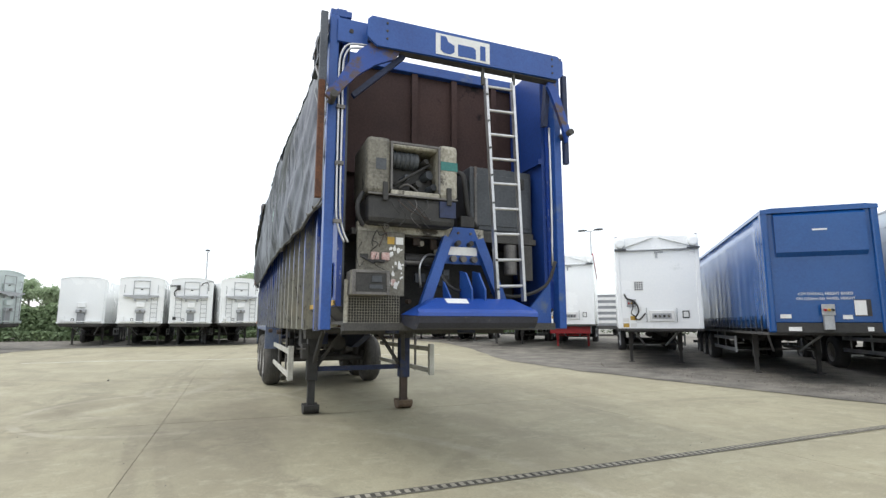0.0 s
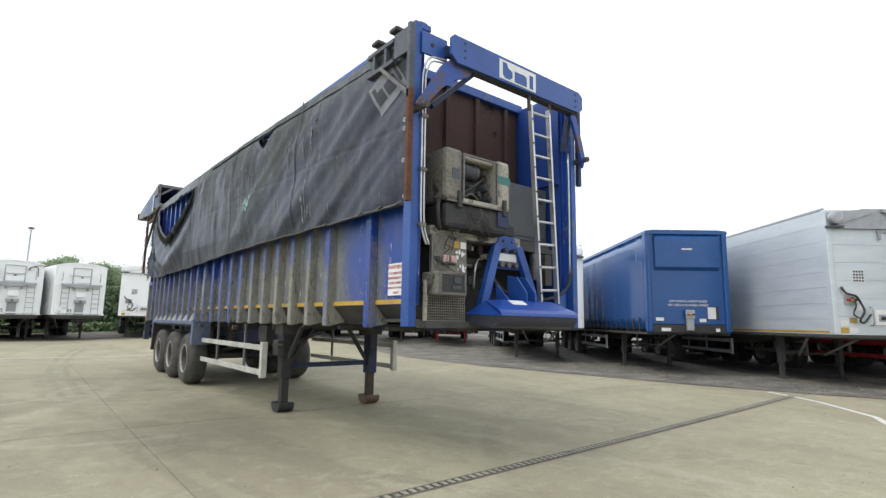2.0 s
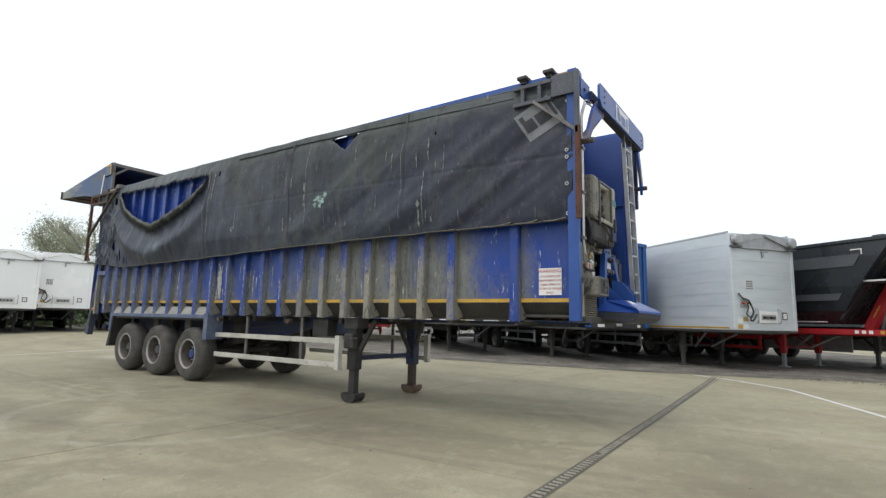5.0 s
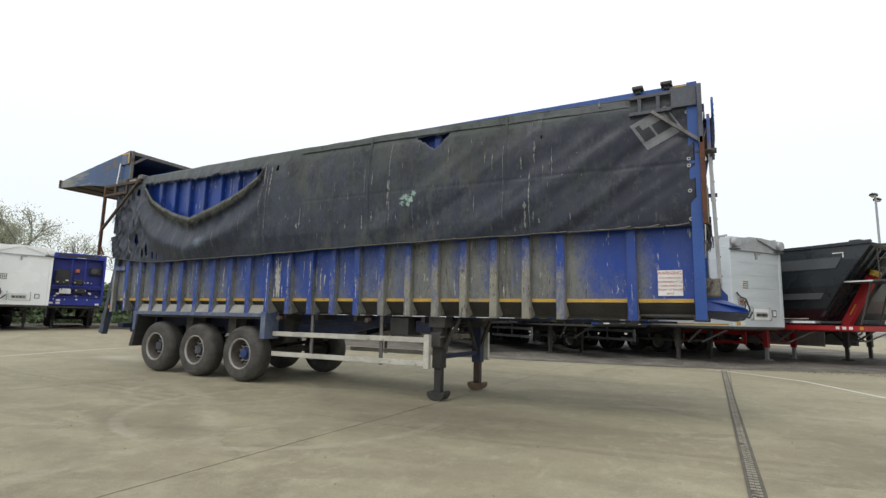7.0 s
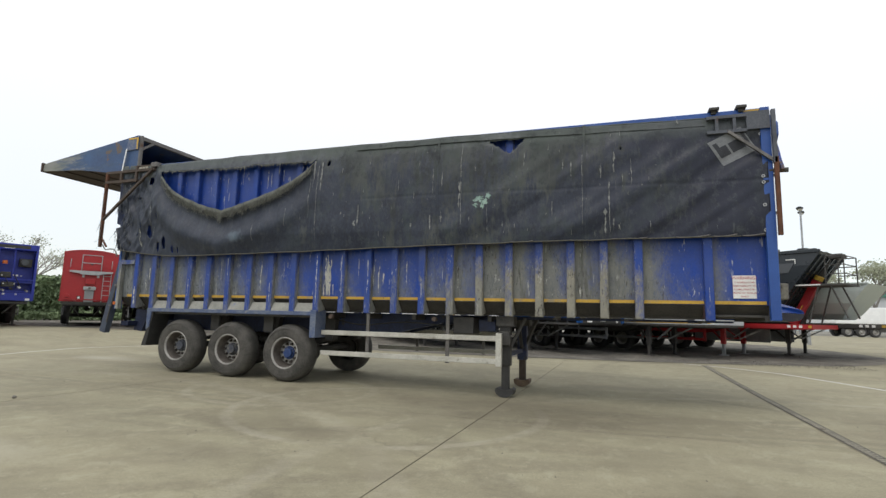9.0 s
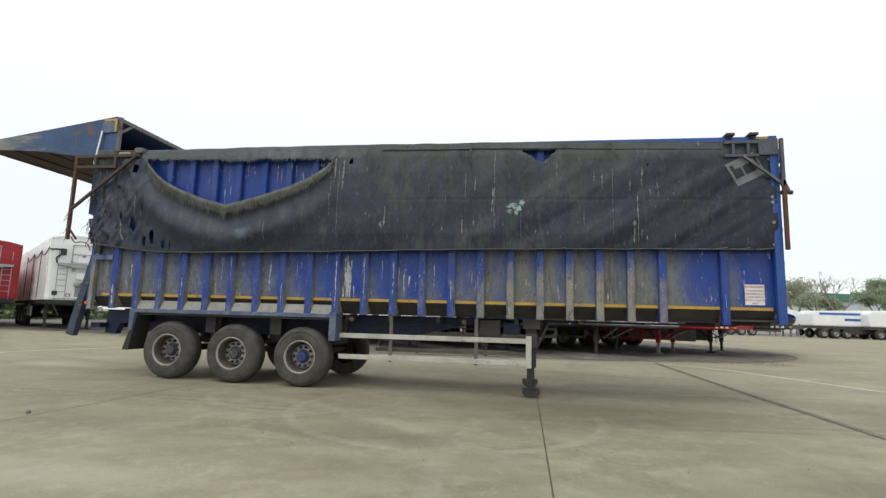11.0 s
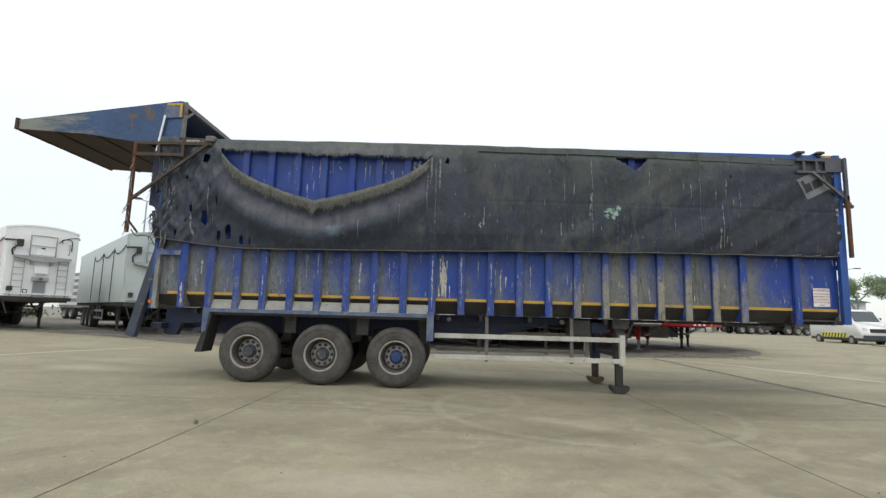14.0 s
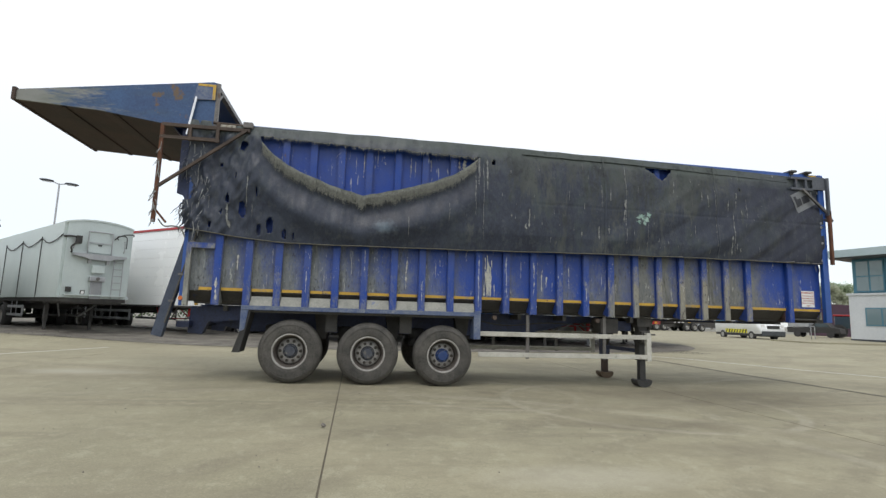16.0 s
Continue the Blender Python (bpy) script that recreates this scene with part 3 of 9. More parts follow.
def box(bm, x0, x1, y0, y1, z0, z1, bevel=0.0):
    vs = [bm.verts.new((x, y, z)) for x in (x0, x1) for y in (y0, y1) for z in (z0, z1)]
    fs = [bm.faces.new([vs[i] for i in q]) for q in ((0, 1, 3, 2), (4, 6, 7, 5), (0, 4, 5, 1), (2, 3, 7, 6), (0, 2, 6, 4), (1, 5, 7, 3))]
    if bevel:
        es = list({e for f in fs for e in f.edges})
        bmesh.ops.bevel(bm, geom=es, offset=bevel, segments=2, affect="EDGES", profile=0.5)
    return bm


def B(*a, bevel=0.0):
    return box(bmesh.new(), *a, bevel=bevel)


def rod(bm, a, b, r, seg=10, r2=None):
    """A round bar from a to b."""
    a, b = Vector(a), Vector(b)
    m = Matrix.Translation((a + b) / 2) @ (b - a).to_track_quat("Z", "Y").to_matrix().to_4x4()
    bmesh.ops.create_cone(bm, cap_ends=True, segments=seg, radius1=r, radius2=r if r2 is None else r2, depth=(b - a).length, matrix=m)
    return bm


def bar(bm, a, b, w, h, up=(0, 0, 1)):
    """A square bar from a to b, w across and h along up."""
    a, b = Vector(a), Vector(b)
    d = (b - a).normalized()
    s = d.cross(Vector(up))
    if s.length < 1e-4:
        s = d.cross(Vector((1, 0, 0)))
    s.normalize()
    u = s.cross(d).normalized()
    vs = [bm.verts.new(p + s * (i * w / 2) + u * (j * h / 2)) for p in (a, b) for i, j in ((-1, -1), (1, -1), (1, 1), (-1, 1))]
    for q in ((3, 2, 1, 0), (4, 5, 6, 7), (0, 1, 5, 4), (1, 2, 6, 5), (2, 3, 7, 6), (3, 0, 4, 7)):
        bm.faces.new([vs[i] for i in q])
    return bm


def prism(bm, pts, axis, a, b):
    """A flat outline, pushed from a to b along an axis. pts are the two other coordinates, in order x, y, z."""
    def put(p, v):
        c = list(p)
        c.insert("xyz".index(axis), v)
        return bm.verts.new(c)
    lo, hi = [put(p, a) for p in pts], [put(p, b) for p in pts]
    bm.faces.new(lo)
    bm.faces.new(hi[::-1])
    k = len(pts)
    for i in range(k):
        bm.faces.new((lo[i], lo[(i + 1) % k], hi[(i + 1) % k], hi[i]))
    return bm


def lathe(bm, profile, seg=32, axis="y", at=(0, 0, 0)):
    """Turns (radius, offset) pairs about an axis."""
    rings = []
    for r, o in profile:
        ring = []
        for i in range(seg):
            c, s = r * math.cos(2 * math.pi * i / seg), r * math.sin(2 * math.pi * i / seg)
            p = (c, o, s) if axis == "y" else ((o, c, s) if axis == "x" else (c, s, o))
            ring.append(bm.verts.new((p[0] + at[0], p[1] + at[1], p[2] + at[2])))
        rings.append(ring)
    for a, b in zip(rings, rings[1:]):
        for i in range(seg):
            bm.faces.new((a[i], a[(i + 1) % seg], b[(i + 1) % seg], b[i]))
    return bm


def tube(name, pts, r, material, parent=None, label="", res=2):
    """A bent pipe or cable through points, as a mesh."""
    bm = bmesh.new()
    pts = [Vector(p) for p in pts]
    fine = []
    k = len(pts)
    for i in range(k - 1):
        p0, p1, p2, p3 = pts[max(i - 1, 0)], pts[i], pts[i + 1], pts[min(i + 2, k - 1)]
        for j in range(res):
            t = j / res
            fine.append(0.5 * ((2 * p1) + (p2 - p0) * t + (2 * p0 - 5 * p1 + 4 * p2 - p3) * t * t + (3 * p1 - p0 - 3 * p2 + p3) * t ** 3))
    fine.append(pts[-1])
    rings = []
    for i, p in enumerate(fine):
        d = (fine[min(i + 1, len(fine) - 1)] - fine[max(i - 1, 0)]).normalized()
        s = d.cross(Vector((0.31, 0.2, 0.93))).normalized()
        u = s.cross(d)
        rings.append([bm.verts.new(p + (s * math.cos(a) + u * math.sin(a)) * r) for a in (0, 1.0472, 2.0944, 3.1416, 4.1888, 5.236)])
    for a, b in zip(rings, rings[1:]):
        for i in range(6):
            bm.faces.new((a[i], a[(i + 1) % 6], b[(i + 1) % 6], b[i]))
    bm.faces.new(rings[0])
    bm.faces.new(rings[-1][::-1])
    return part(name, bm, material, parent, label, smooth=True)


def lettering(name, lines, size, m, material, parent, label="", gap=1.25):
    """Lines of writing, centred, as a flat mesh in the plane of the pose m."""
    cu = bpy.data.curves.new(name, "FONT")
    cu.body, cu.size, cu.align_x, cu.space_line, cu.extrude = "\n".join(lines), size, "CENTER", gap, 0.001
    tmp = bpy.data.objects.new(name, cu)
    scene.collection.objects.link(tmp)
    dg = bpy.context.evaluated_depsgraph_get()
    me = bpy.data.meshes.new_from_object(tmp.evaluated_get(dg))
    bpy.data.objects.remove(tmp)
    me.materials.clear()
    me.materials.append(material)
    ob = new(name, me)
    ob.matrix_basis = m
    ob.parent = parent
    if label:
        ob["label"] = label
    return ob


FALL = ((-8, 0.0), (0, -0.003), (1.3, -0.02), (2.6, -0.034), (6.7, -0.071), (11, -0.068), (15, -0.05), (18, -0.03))


def settle(x, y):
    """The shallow dish in which the big trailer stands."""
    z = FALL[-1][1] if x > 18 else 0.0
    for (a, u), (b, v) in zip(FALL, FALL[1:]):
        if a <= x <= b:
            z = u + (v - u) * (x - a) / (b - a)
    t = min(1, max(0, (math.hypot(x - 5, y) - 13) / 8))
    k = min(1, max(0, (y - 3) / 7))
    return z * (1 - t * t * (3 - 2 * t)) * (1 - 0.75 * k)


def lift(x, y):
    """Height of the yard's surface: it falls gently towards the drain."""
    r = math.hypot(x - 5, y)
    t = min(1, max(0, (r - 13) / 8 if x < 5 else (r - 15) / 12))
    k = min(1, max(0, (y + 2) / 8)) if x < 5 else 1
    return (0.06 + 0.22 * k * k * (3 - 2 * k)) * t * t * (3 - 2 * t) + settle(x, y)

# ---- ground ----
bm = bmesh.new()
rs = [0, 6, 12, 14, 16, 18, 20, 22, 26, 40, 80, 200, 700, 3000]
prev = None
for r in rs:
    ring = [bm.verts.new((5 + r * math.cos(a * math.pi / 24), r * math.sin(a * math.pi / 24),
                          lift(5 + r * math.cos(a * math.pi / 24), r * math.sin(a * math.pi / 24)) - (0.12 if r < 24 else 0.03))) for a in range(48)] if r else [bm.verts.new((5, 0, -0.16))]
    if prev:
        for i in range(48):
            if len(prev) == 1:
                bm.faces.new((prev[0], ring[i], ring[(i + 1) % 48]))
            else:
                bm.faces.new((prev[i], ring[i], ring[(i + 1) % 48], prev[(i + 1) % 48]))
    prev = ring
ground = tagged(part("ground", bm, EARTH, smooth=True), "pale gritty open ground reaching the horizon", "ground", kind="structure")

pavement = thing("pavement", "worn buff concrete yard laid in large slabs", "pavement", kind="structure")
XS = [-35.5, -29.45, -23.4, -17.35, -11.3, -5.25, 0.87, 6.80, 10.95, 17.1, 23.1, 29.2, 35.2, 41.2, 55]
YS = [-45, -34.25, -27.75, -21.25, -14.75, -8.25, -1.75, 4.75, 10.6, 17.1, 23.6, 30.1, 36.6, 43.1, 55]


def slab_at(x0, x1, y0, y1):
    bm = bmesh.new()
    n, g, gy = 6, 0.008, 0.003
    top = [[bm.verts.new((0, 0, 0)) for _ in range(n + 1)] for _ in range(n + 1)]
    for i in range(n + 1):
        for j in range(n + 1):
            x = x0 + g + (x1 - x0 - 2 * g) * i / n
            y = y0 + gy + (y1 - y0 - 2 * gy) * j / n
            top[i][j].co = (x, y + 0.10, lift(x, y + 0.10))
    for i in range(n):
        for j in range(n):
            bm.faces.new((top[i][j], top[i + 1][j], top[i + 1][j + 1], top[i][j + 1]))
    rim = [top[i][0] for i in range(n + 1)] + [top[n][j] for j in range(1, n + 1)] + [top[i][n] for i in range(n - 1, -1, -1)] + [top[0][j] for j in range(n - 1, 0, -1)]
    low = [bm.verts.new(v.co - Vector((0, 0, 0.05))) for v in rim]
    for i in range(len(rim)):
        j = (i + 1) % len(rim)
        bm.faces.new((rim[i], low[i], low[j], rim[j]))
    return part("slab", bm, CONCRETE, pavement)


for i in range(len(XS) - 1):
    for j in range(len(YS) - 1):
        if YS[j] < 10 or XS[i] > 10:
            slab_at(XS[i], XS[i + 1], YS[j], YS[j + 1])

# brown sealant lying a little below the slabs' edges
SEAL = shade("dusty_joint_sealant", (0.085, 0.074, 0.052), (0.17, 0.15, 0.11), 0.9, 0, 3, 40, 0.2)


def sealant(points, across):
    bm = bmesh.new()
    prev = None
    for x, y in points:
        cur = [bm.verts.new((x + s * across[0], y + s * across[1], lift(x, y) - 0.006)) for s in (-1, 1)]
        if prev:
            bm.faces.new((prev[0], prev[1], cur[1], cur[0]))
        prev = cur
    part("joint_sealant", bm, SEAL, pavement)


for x in XS[4:10]:
    sealant([(x, -22 + 0.5 * k) for k in range(63)], (0.011, 0))
for y in YS[1:-1]:
    if -22 < y < 10:
        sealant([(-12 + 0.5 * k, y + 0.10) for k in range(70)], (0, 0.006))


def bed(name, outline, z, material, label):
    """Loose gravel lying a little proud, with a ragged edge."""
    bm = bmesh.new()
    pts = []
    for _ in range(2):
        outline = [(a[0] * u + b[0] * (1 - u), a[1] * u + b[1] * (1 - u)) for a, b in zip(outline, outline[1:] + outline[:1]) for u in (0.75, 0.25)]
    for (x0, y0), (x1, y1) in zip(outline, outline[1:] + outline[:1]):
        n = max(1, int(math.hypot(x1 - x0, y1 - y0) / 0.7))
        for k in range(n):
            x, y = x0 + (x1 - x0) * k / n, y0 + (y1 - y0) * k / n
            d = noise.noise((x * 0.9, y * 0.9, 3)) * 0.20
            pts.append((x + d, y + d))
    f = bm.faces.new([bm.verts.new((x, y, 0)) for x, y in pts])
    bmesh.ops.triangulate(bm, faces=[f])
    for _ in range(2):
        es = [e for e in bm.edges if e.calc_length() > 5]
        if es:
            bmesh.ops.subdivide_edges(bm, edges=es, cuts=1)
    bmesh.ops.triangulate(bm, faces=bm.faces)
    for v in bm.verts:
        v.co.z = lift(v.co.x, v.co.y) + z
    return tagged(part(name, bm, material), label, "gravel", kind="structure")


bed("gravel_bed_1", [(-40, 9.8), (-12, 10.2), (-8, 10.2), (-5, 9.4), (-2, 8.6), (1.5, 8.4), (5, 8.9), (8, 9.2), (10.6, 9.75), (12.6, 10.4), (15, 11.3), (16.9, 13.0), (17.7, 14.6), (17.6, 17.5), (15, 22), (8, 27), (-10, 34), (-40, 36)],
    0.012, GRAVEL, "dark grey gravel strip under the parked trailers")
bed("gravel_bed_2", [(-5.5, -9.4), (-12, -10.2), (-17, -9.6), (-18.8, -4), (-18.8, 4), (-19, 8.2), (-48, 8.4), (-48, -40), (-6, -40), (-4.6, -14)],
    0.014, GRAVEL, "dark gravel standing with worn tyre tracks")

# scattered grit along the gravel's edge
rnd = random.Random(5)
bm = bmesh.new()
for k in range(9000):
    x = rnd.uniform(-14, 18)
    y = 9.3 + 0.08 * max(0, x - 4) + rnd.expovariate(1 / 2.2) - 0.25
    if k % 9 == 0:
        x, y = rnd.uniform(-6, 16), rnd.uniform(-7, 10)
    if x > 15.5:
        continue
    s = rnd.uniform(0.008, 0.030) * (0.45 if y < 10 else 1)
    z = lift(x, y) + 0.014
    c = Vector((x, y, z if y > 10 else lift(x, y)))
    vs = [bm.verts.new(c + Vector((rnd.uniform(-1, 1) * s, rnd.uniform(-1, 1) * s, 0))) for _ in range(3)]
    t = bm.verts.new(c + Vector((0, 0, s)))
    bm.faces.new(vs)
    for i in range(3):
        bm.faces.new((vs[i], vs[(i + 1) % 3], t))
tagged(part("loose_grit", bm, STONE), "scattered grey grit on the concrete and gravel", "gravel", kind="stuff")

bm = bmesh.new()
bmesh.ops.create_icosphere(bm, subdivisions=2, radius=0.032)
for v in bm.verts:
    v.co *= 0.8 + 0.5 * noise.noise(v.co * 25)
    v.co.z = max(v.co.z * 0.8 + 0.03, 0)
st = part("stone", bm, STONE)
st.location = (0.785, -3.47, lift(0.785, -3.47))
tagged(st, "small dark stone lying on the concrete", "stone")

# slot drain: a cast channel with a row of slots
drain = thing("drain_channel", "cast slotted drain channel let into the concrete", "drain", kind="structure")


def drain_x(y):
    return 10.975 - 0.0135 * (y + 2)


bm = bmesh.new()
ys = [-20 + (9.25 + 20) * i / 60 for i in range(61)]
for a, b in zip(ys, ys[1:]):
    for s in (-1, 1):
        xa, xb = drain_x(a) + s * 0.054, drain_x(b) + s * 0.054
        vs = [bm.verts.new((q, w, lift(q, w) + 0.006)) for q, w in ((xa - 0.013, a), (xa + 0.013, a), (xb + 0.013, b), (xb - 0.013, b))]
        bm.faces.new(vs)
part("channel_edge", bm, shade("dirty_channel_edge", (0.075, 0.070, 0.055), (0.15, 0.14, 0.11), 0.85, 0, 5, 60, 0.3), drain)
bm = bmesh.new()
for a, b in zip(ys, ys[1:]):
    bm.faces.new([bm.verts.new((drain_x(y) + s * 0.05, y, lift(drain_x(y), y) + 0.003)) for y, s in ((a, -1), (a, 1), (b, 1), (b, -1))])
part("channel_bed", bm, shade("silted_channel", (0.035, 0.032, 0.026), (0.075, 0.070, 0.055), 0.9, 0, 6, 60, 0.3), drain)
bm = bmesh.new()
k = 0
y = -8.0
slot = None
while y < 9.2:
    for s in (-1, 1):
        if slot is None:
            slot = part("grate_bar", B(-0.0185, 0.0185, -0.020, 0.020, 0.002, 0.009), GRATE, drain)
            slot.matrix_basis = pose(drain_x(y) + s * 0.020, y, lift(drain_x(y), y))
        elif y > 5.5 or k > 295:
            box(bm, drain_x(y) + s * 0.020 - 0.0185, drain_x(y) + s * 0.020 + 0.0185, y - 0.020, y + 0.020, lift(drain_x(y), y) + 0.002, lift(drain_x(y), y) + 0.009)
        else:
            share("grate_bar", slot, pose(drain_x(y) + s * 0.020, y, lift(drain_x(y), y)), drain)
        k += 1
    y += 0.085
tagged(part("far_grating", bm, GRATE, drain), kind="stuff")

# painted line running from the drain's end
bm = bmesh.new()
line = [(10.3, 9.5), (10.85, 9.15), (11.4, 8.75), (12.45, 7.6), (12.85, 6.7), (13.5, 5.15), (14.1, 3.7), (15.4, 1.2), (17.2, -1.5)]
line = [(Vector(a).lerp(Vector(b), t)) for a, b in zip(line, line[1:]) for t in (0, 0.5)]
for a, b in zip(line, line[1:]):
    d = (b - a).normalized() * 0.05
    bm.faces.new([bm.verts.new((p.x + s * d.y, p.y - s * d.x, lift(p.x, p.y) + 0.004)) for p, s in ((a, -1), (a, 1), (b, 1), (b, -1))])
tagged(part("painted_line", bm, LINEPAINT), "faded white painted line curving over the concrete", "road marking", kind="structure")


# second faint line behind the trailer
bm = bmesh.new()
line = [(-6.5, -7.4), (-6.75, -5.9), (-6.7, -4.3), (-6.4, -2.2), (-6.2, -0.3), (-7.0, 1.7), (-7.5, 3.5), (-7.1, 5.0), (-6.5, 6.4), (-5.6, 8.9)]
line = [(Vector(a).lerp(Vector(b), t)) for a, b in zip(line, line[1:]) for t in (0, 0.5)]
for a, b in zip(line, line[1:]):
    d = (b - a).normalized() * 0.055
    bm.faces.new([bm.verts.new((p.x + s * d.y, p.y - s * d.x, lift(p.x, p.y) + 0.004)) for p, s in ((a, -1), (a, 1), (b, 1), (b, -1))])
tagged(part("painted_line", bm, shade("worn_road_paint", (0.48, 0.46, 0.39), (0.62, 0.60, 0.53), 0.8, 0, 6, 40, 0.05, wear=(0.33, 0.30, 0.22), wear_amount=0.14, wear_scale=4)), "nearly worn-off white painted line on the concrete", "road marking", kind="structure")
# ---- the ejector trailer ----
trailer = thing("semi_trailer", "worn blue ribbed ejector semi-trailer standing on its landing legs, tailgate raised", "trailer")
RIBS = [-1.31, -0.82, -0.33, 0.145, 0.63, 1.12, 1.635, 2.135, 2.655, 3.17, 3.69, 4.215, 4.73, 5.25, 5.76, 6.27, 6.77, 7.26, 7.755, 8.255, 8.76, 9.715]
XR, XF = -1.75, 10.65        # rear and front of the body
YN, YFAR = 0.0, 2.54         # outer faces of the ribs
TOP = 4.30
STRIP = 1.53


def side_wall(y_sheet, out):
    """One long side: a sheet between each pair of ribs, with the sill bent inwards under the tape. out: -1 or 1."""
    edges = [XR] + RIBS + [XF - 0.1]
    for a, b in zip(edges, edges[1:]):
        bm = bmesh.new()
        mid = (a + b) / 2 + 0.06
        prof = [(0.0, TOP), (0.0, STRIP + 0.02), (-0.008 * out, STRIP - 0.03), (-0.05 * out, STRIP - 0.03), (-0.05 * out, TOP)]
        n = 6
        rows = []
        for i in range(n + 1):
            x = a + (b - a) * i / n
            dent = 0.012 * math.sin(math.pi * i / n) * (0.6 + noise.noise((mid * 3, out, 0)))
            rows.append([bm.verts.new((x, y_sheet + dy - out * (dent if k < 3 else 0), z)) for k, (dy, z) in enumerate(prof)])
        for r, s in zip(rows, rows[1:]):
            for k in range(len(prof)):
                bm.faces.new((r[k], s[k], s[(k + 1) % len(prof)], r[(k + 1) % len(prof)]))
        bm.faces.new(rows[0][::-1])
        bm.faces.new(rows[-1])
        ob = part("side_panel", bm, PAINT, trailer)
        at = ob.data.attributes.new("across", "FLOAT", "POINT")
        for v in ob.data.vertices:
            at.data[v.index].value = (v.co.x - a) / (b - a)
        low = [(y_sheet - 0.012 * out, STRIP - 0.032), (y_sheet - 0.03 * out, STRIP - 0.06), (y_sheet - 0.17 * out, 1.32), (y_sheet - 0.23 * out, 1.32), (y_sheet - 0.05 * out, STRIP - 0.032)]
        part("sill", prism(bmesh.new(), low, "x", a, b), SILL, trailer, "muddy inward-sloping sill")


side_wall(0.085, -1)
side_wall(YFAR - 0.085, 1)

rib_w = 0.125
bm = bmesh.new()
prism(bm, [(0.0, TOP), (0.0, 1.265), (0.035, 1.265), (0.24, 1.31), (0.26, 1.42), (0.10, 1.52), (0.10, TOP)], "x", 0.0, rib_w)
bmesh.ops.bevel(bm, geom=[e for e in bm.edges if abs(e.verts[0].co.y) < 1e-5 and abs(e.verts[1].co.y) < 1e-5], offset=0.012, segments=2, affect="EDGES")
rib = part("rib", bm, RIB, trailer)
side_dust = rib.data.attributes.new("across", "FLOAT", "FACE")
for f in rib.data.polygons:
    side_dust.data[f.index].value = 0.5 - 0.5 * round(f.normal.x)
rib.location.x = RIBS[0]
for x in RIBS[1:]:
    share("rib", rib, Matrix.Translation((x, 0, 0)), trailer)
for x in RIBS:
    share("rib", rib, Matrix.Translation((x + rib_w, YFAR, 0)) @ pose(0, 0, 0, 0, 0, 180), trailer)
# reflective tape between the ribs
for a, b in zip([XR + 0.22] + RIBS, RIBS + [XF - 0.14]):
    part("tape", B(a + rib_w + 0.006 if a > XR + 0.3 else a, b - 0.006, 0.074, 0.0865, STRIP - 0.022, STRIP + 0.026), YELLOW, trailer)
# dark under-sill that hides the floor
part("floor", B(XR + 0.1, XF - 0.9, 0.30, 2.24, 1.29, 1.35), CHASSIS, trailer)
for y in (0.0, YFAR - 0.1):
    part("top_rail", B(XR + 0.3, XF, y, y + 0.1, TOP, TOP + 0.085, bevel=0.01), BLUE, trailer, "blue box-section top rail")
# rear corner: a framed hatch beside the tailgate
part("hatch_frame", prism(bmesh.new(), [(XR, 1.24), (XR + 0.075, 1.24), (XR + 0.075, 2.20), (RIBS[0], 2.20), (RIBS[0], 2.29), (XR, 2.29)], "y", -0.01, 0.08), RIB, trailer)
part("rear_post", B(XR - 0.06, XR, 0.02, 0.16, 1.24, TOP), BLUE, trailer)
part("gate_hanger", prism(bmesh.new(), [(-2.00, 4.22), (-1.82, 4.22), (-1.82, 2.90), (-1.90, 3.08), (-2.00, 3.11)], "y", 0.03, 0.09), DEEPBLUE, trailer, "grimy dark blue tailgate hanger plate")
part("rear_post", B(XR - 0.06, XR, 2.38, 2.52, 1.24, TOP), PAINT, trailer)
bm = bmesh.new()
for y in (0.03, 2.36):
    bar(bm, (-2.11, y + 0.06, 0.74), (-1.66, y + 0.06, 2.62), 0.12, 0.16, (1, 0, 0))
    part("raking_post", bm, shade("rubbed_slate_blue", (0.026, 0.036, 0.062), (0.062, 0.078, 0.110), 0.7, 0, 4, 50, 0.2, wear=(0.22, 0.22, 0.20), wear_amount=0.06, wear_scale=5), trailer)
    bm = bmesh.new()
bm.free()
part("guide_rod", rod(bmesh.new(), (-1.99, 0.02, 0.95), (-1.61, 0.02, 2.52), 0.016, 8), CHASSIS, trailer)
for t in (0.22, 0.50, 0.85):
    part("rod_clip", B(-2.00 + 0.40 * t - 0.05, -2.00 + 0.40 * t + 0.03, 0.005, 0.035, 0.95 + 1.57 * t, 0.98 + 1.57 * t), STEEL, trailer)
part("rear_crossmember", B(-1.9, -1.7, 0.3, 2.2, 0.88, 0.98), DEEPBLUE, trailer)
part("tow_bracket", prism(bmesh.new(), [(-1.75, 1.24), (-0.8, 1.24), (-0.8, 1.02), (-1.45, 0.98), (-1.55, 0.76), (-1.78, 0.78)], "y", 0.5, 0.62), DEEPBLUE, trailer)
part("tow_bracket", prism(bmesh.new(), [(-1.75, 1.24), (-0.8, 1.24), (-0.8, 1.02), (-1.45, 0.98), (-1.55, 0.76), (-1.78, 0.78)], "y", 1.92, 2.04), DEEPBLUE, trailer)
part("side_marker", rod(bmesh.new(), (-1.775, -0.02, 1.36), (-1.775, 0.06, 1.36), 0.035, 12), ORANGE, trailer, "small amber marker lamp")
for x in (3.55, 5.55):
    part("side_marker", rod(bmesh.new(), (x, 0.02, 1.19), (x, 0.10, 1.19), 0.04, 12), RUSTBROWN, trailer)

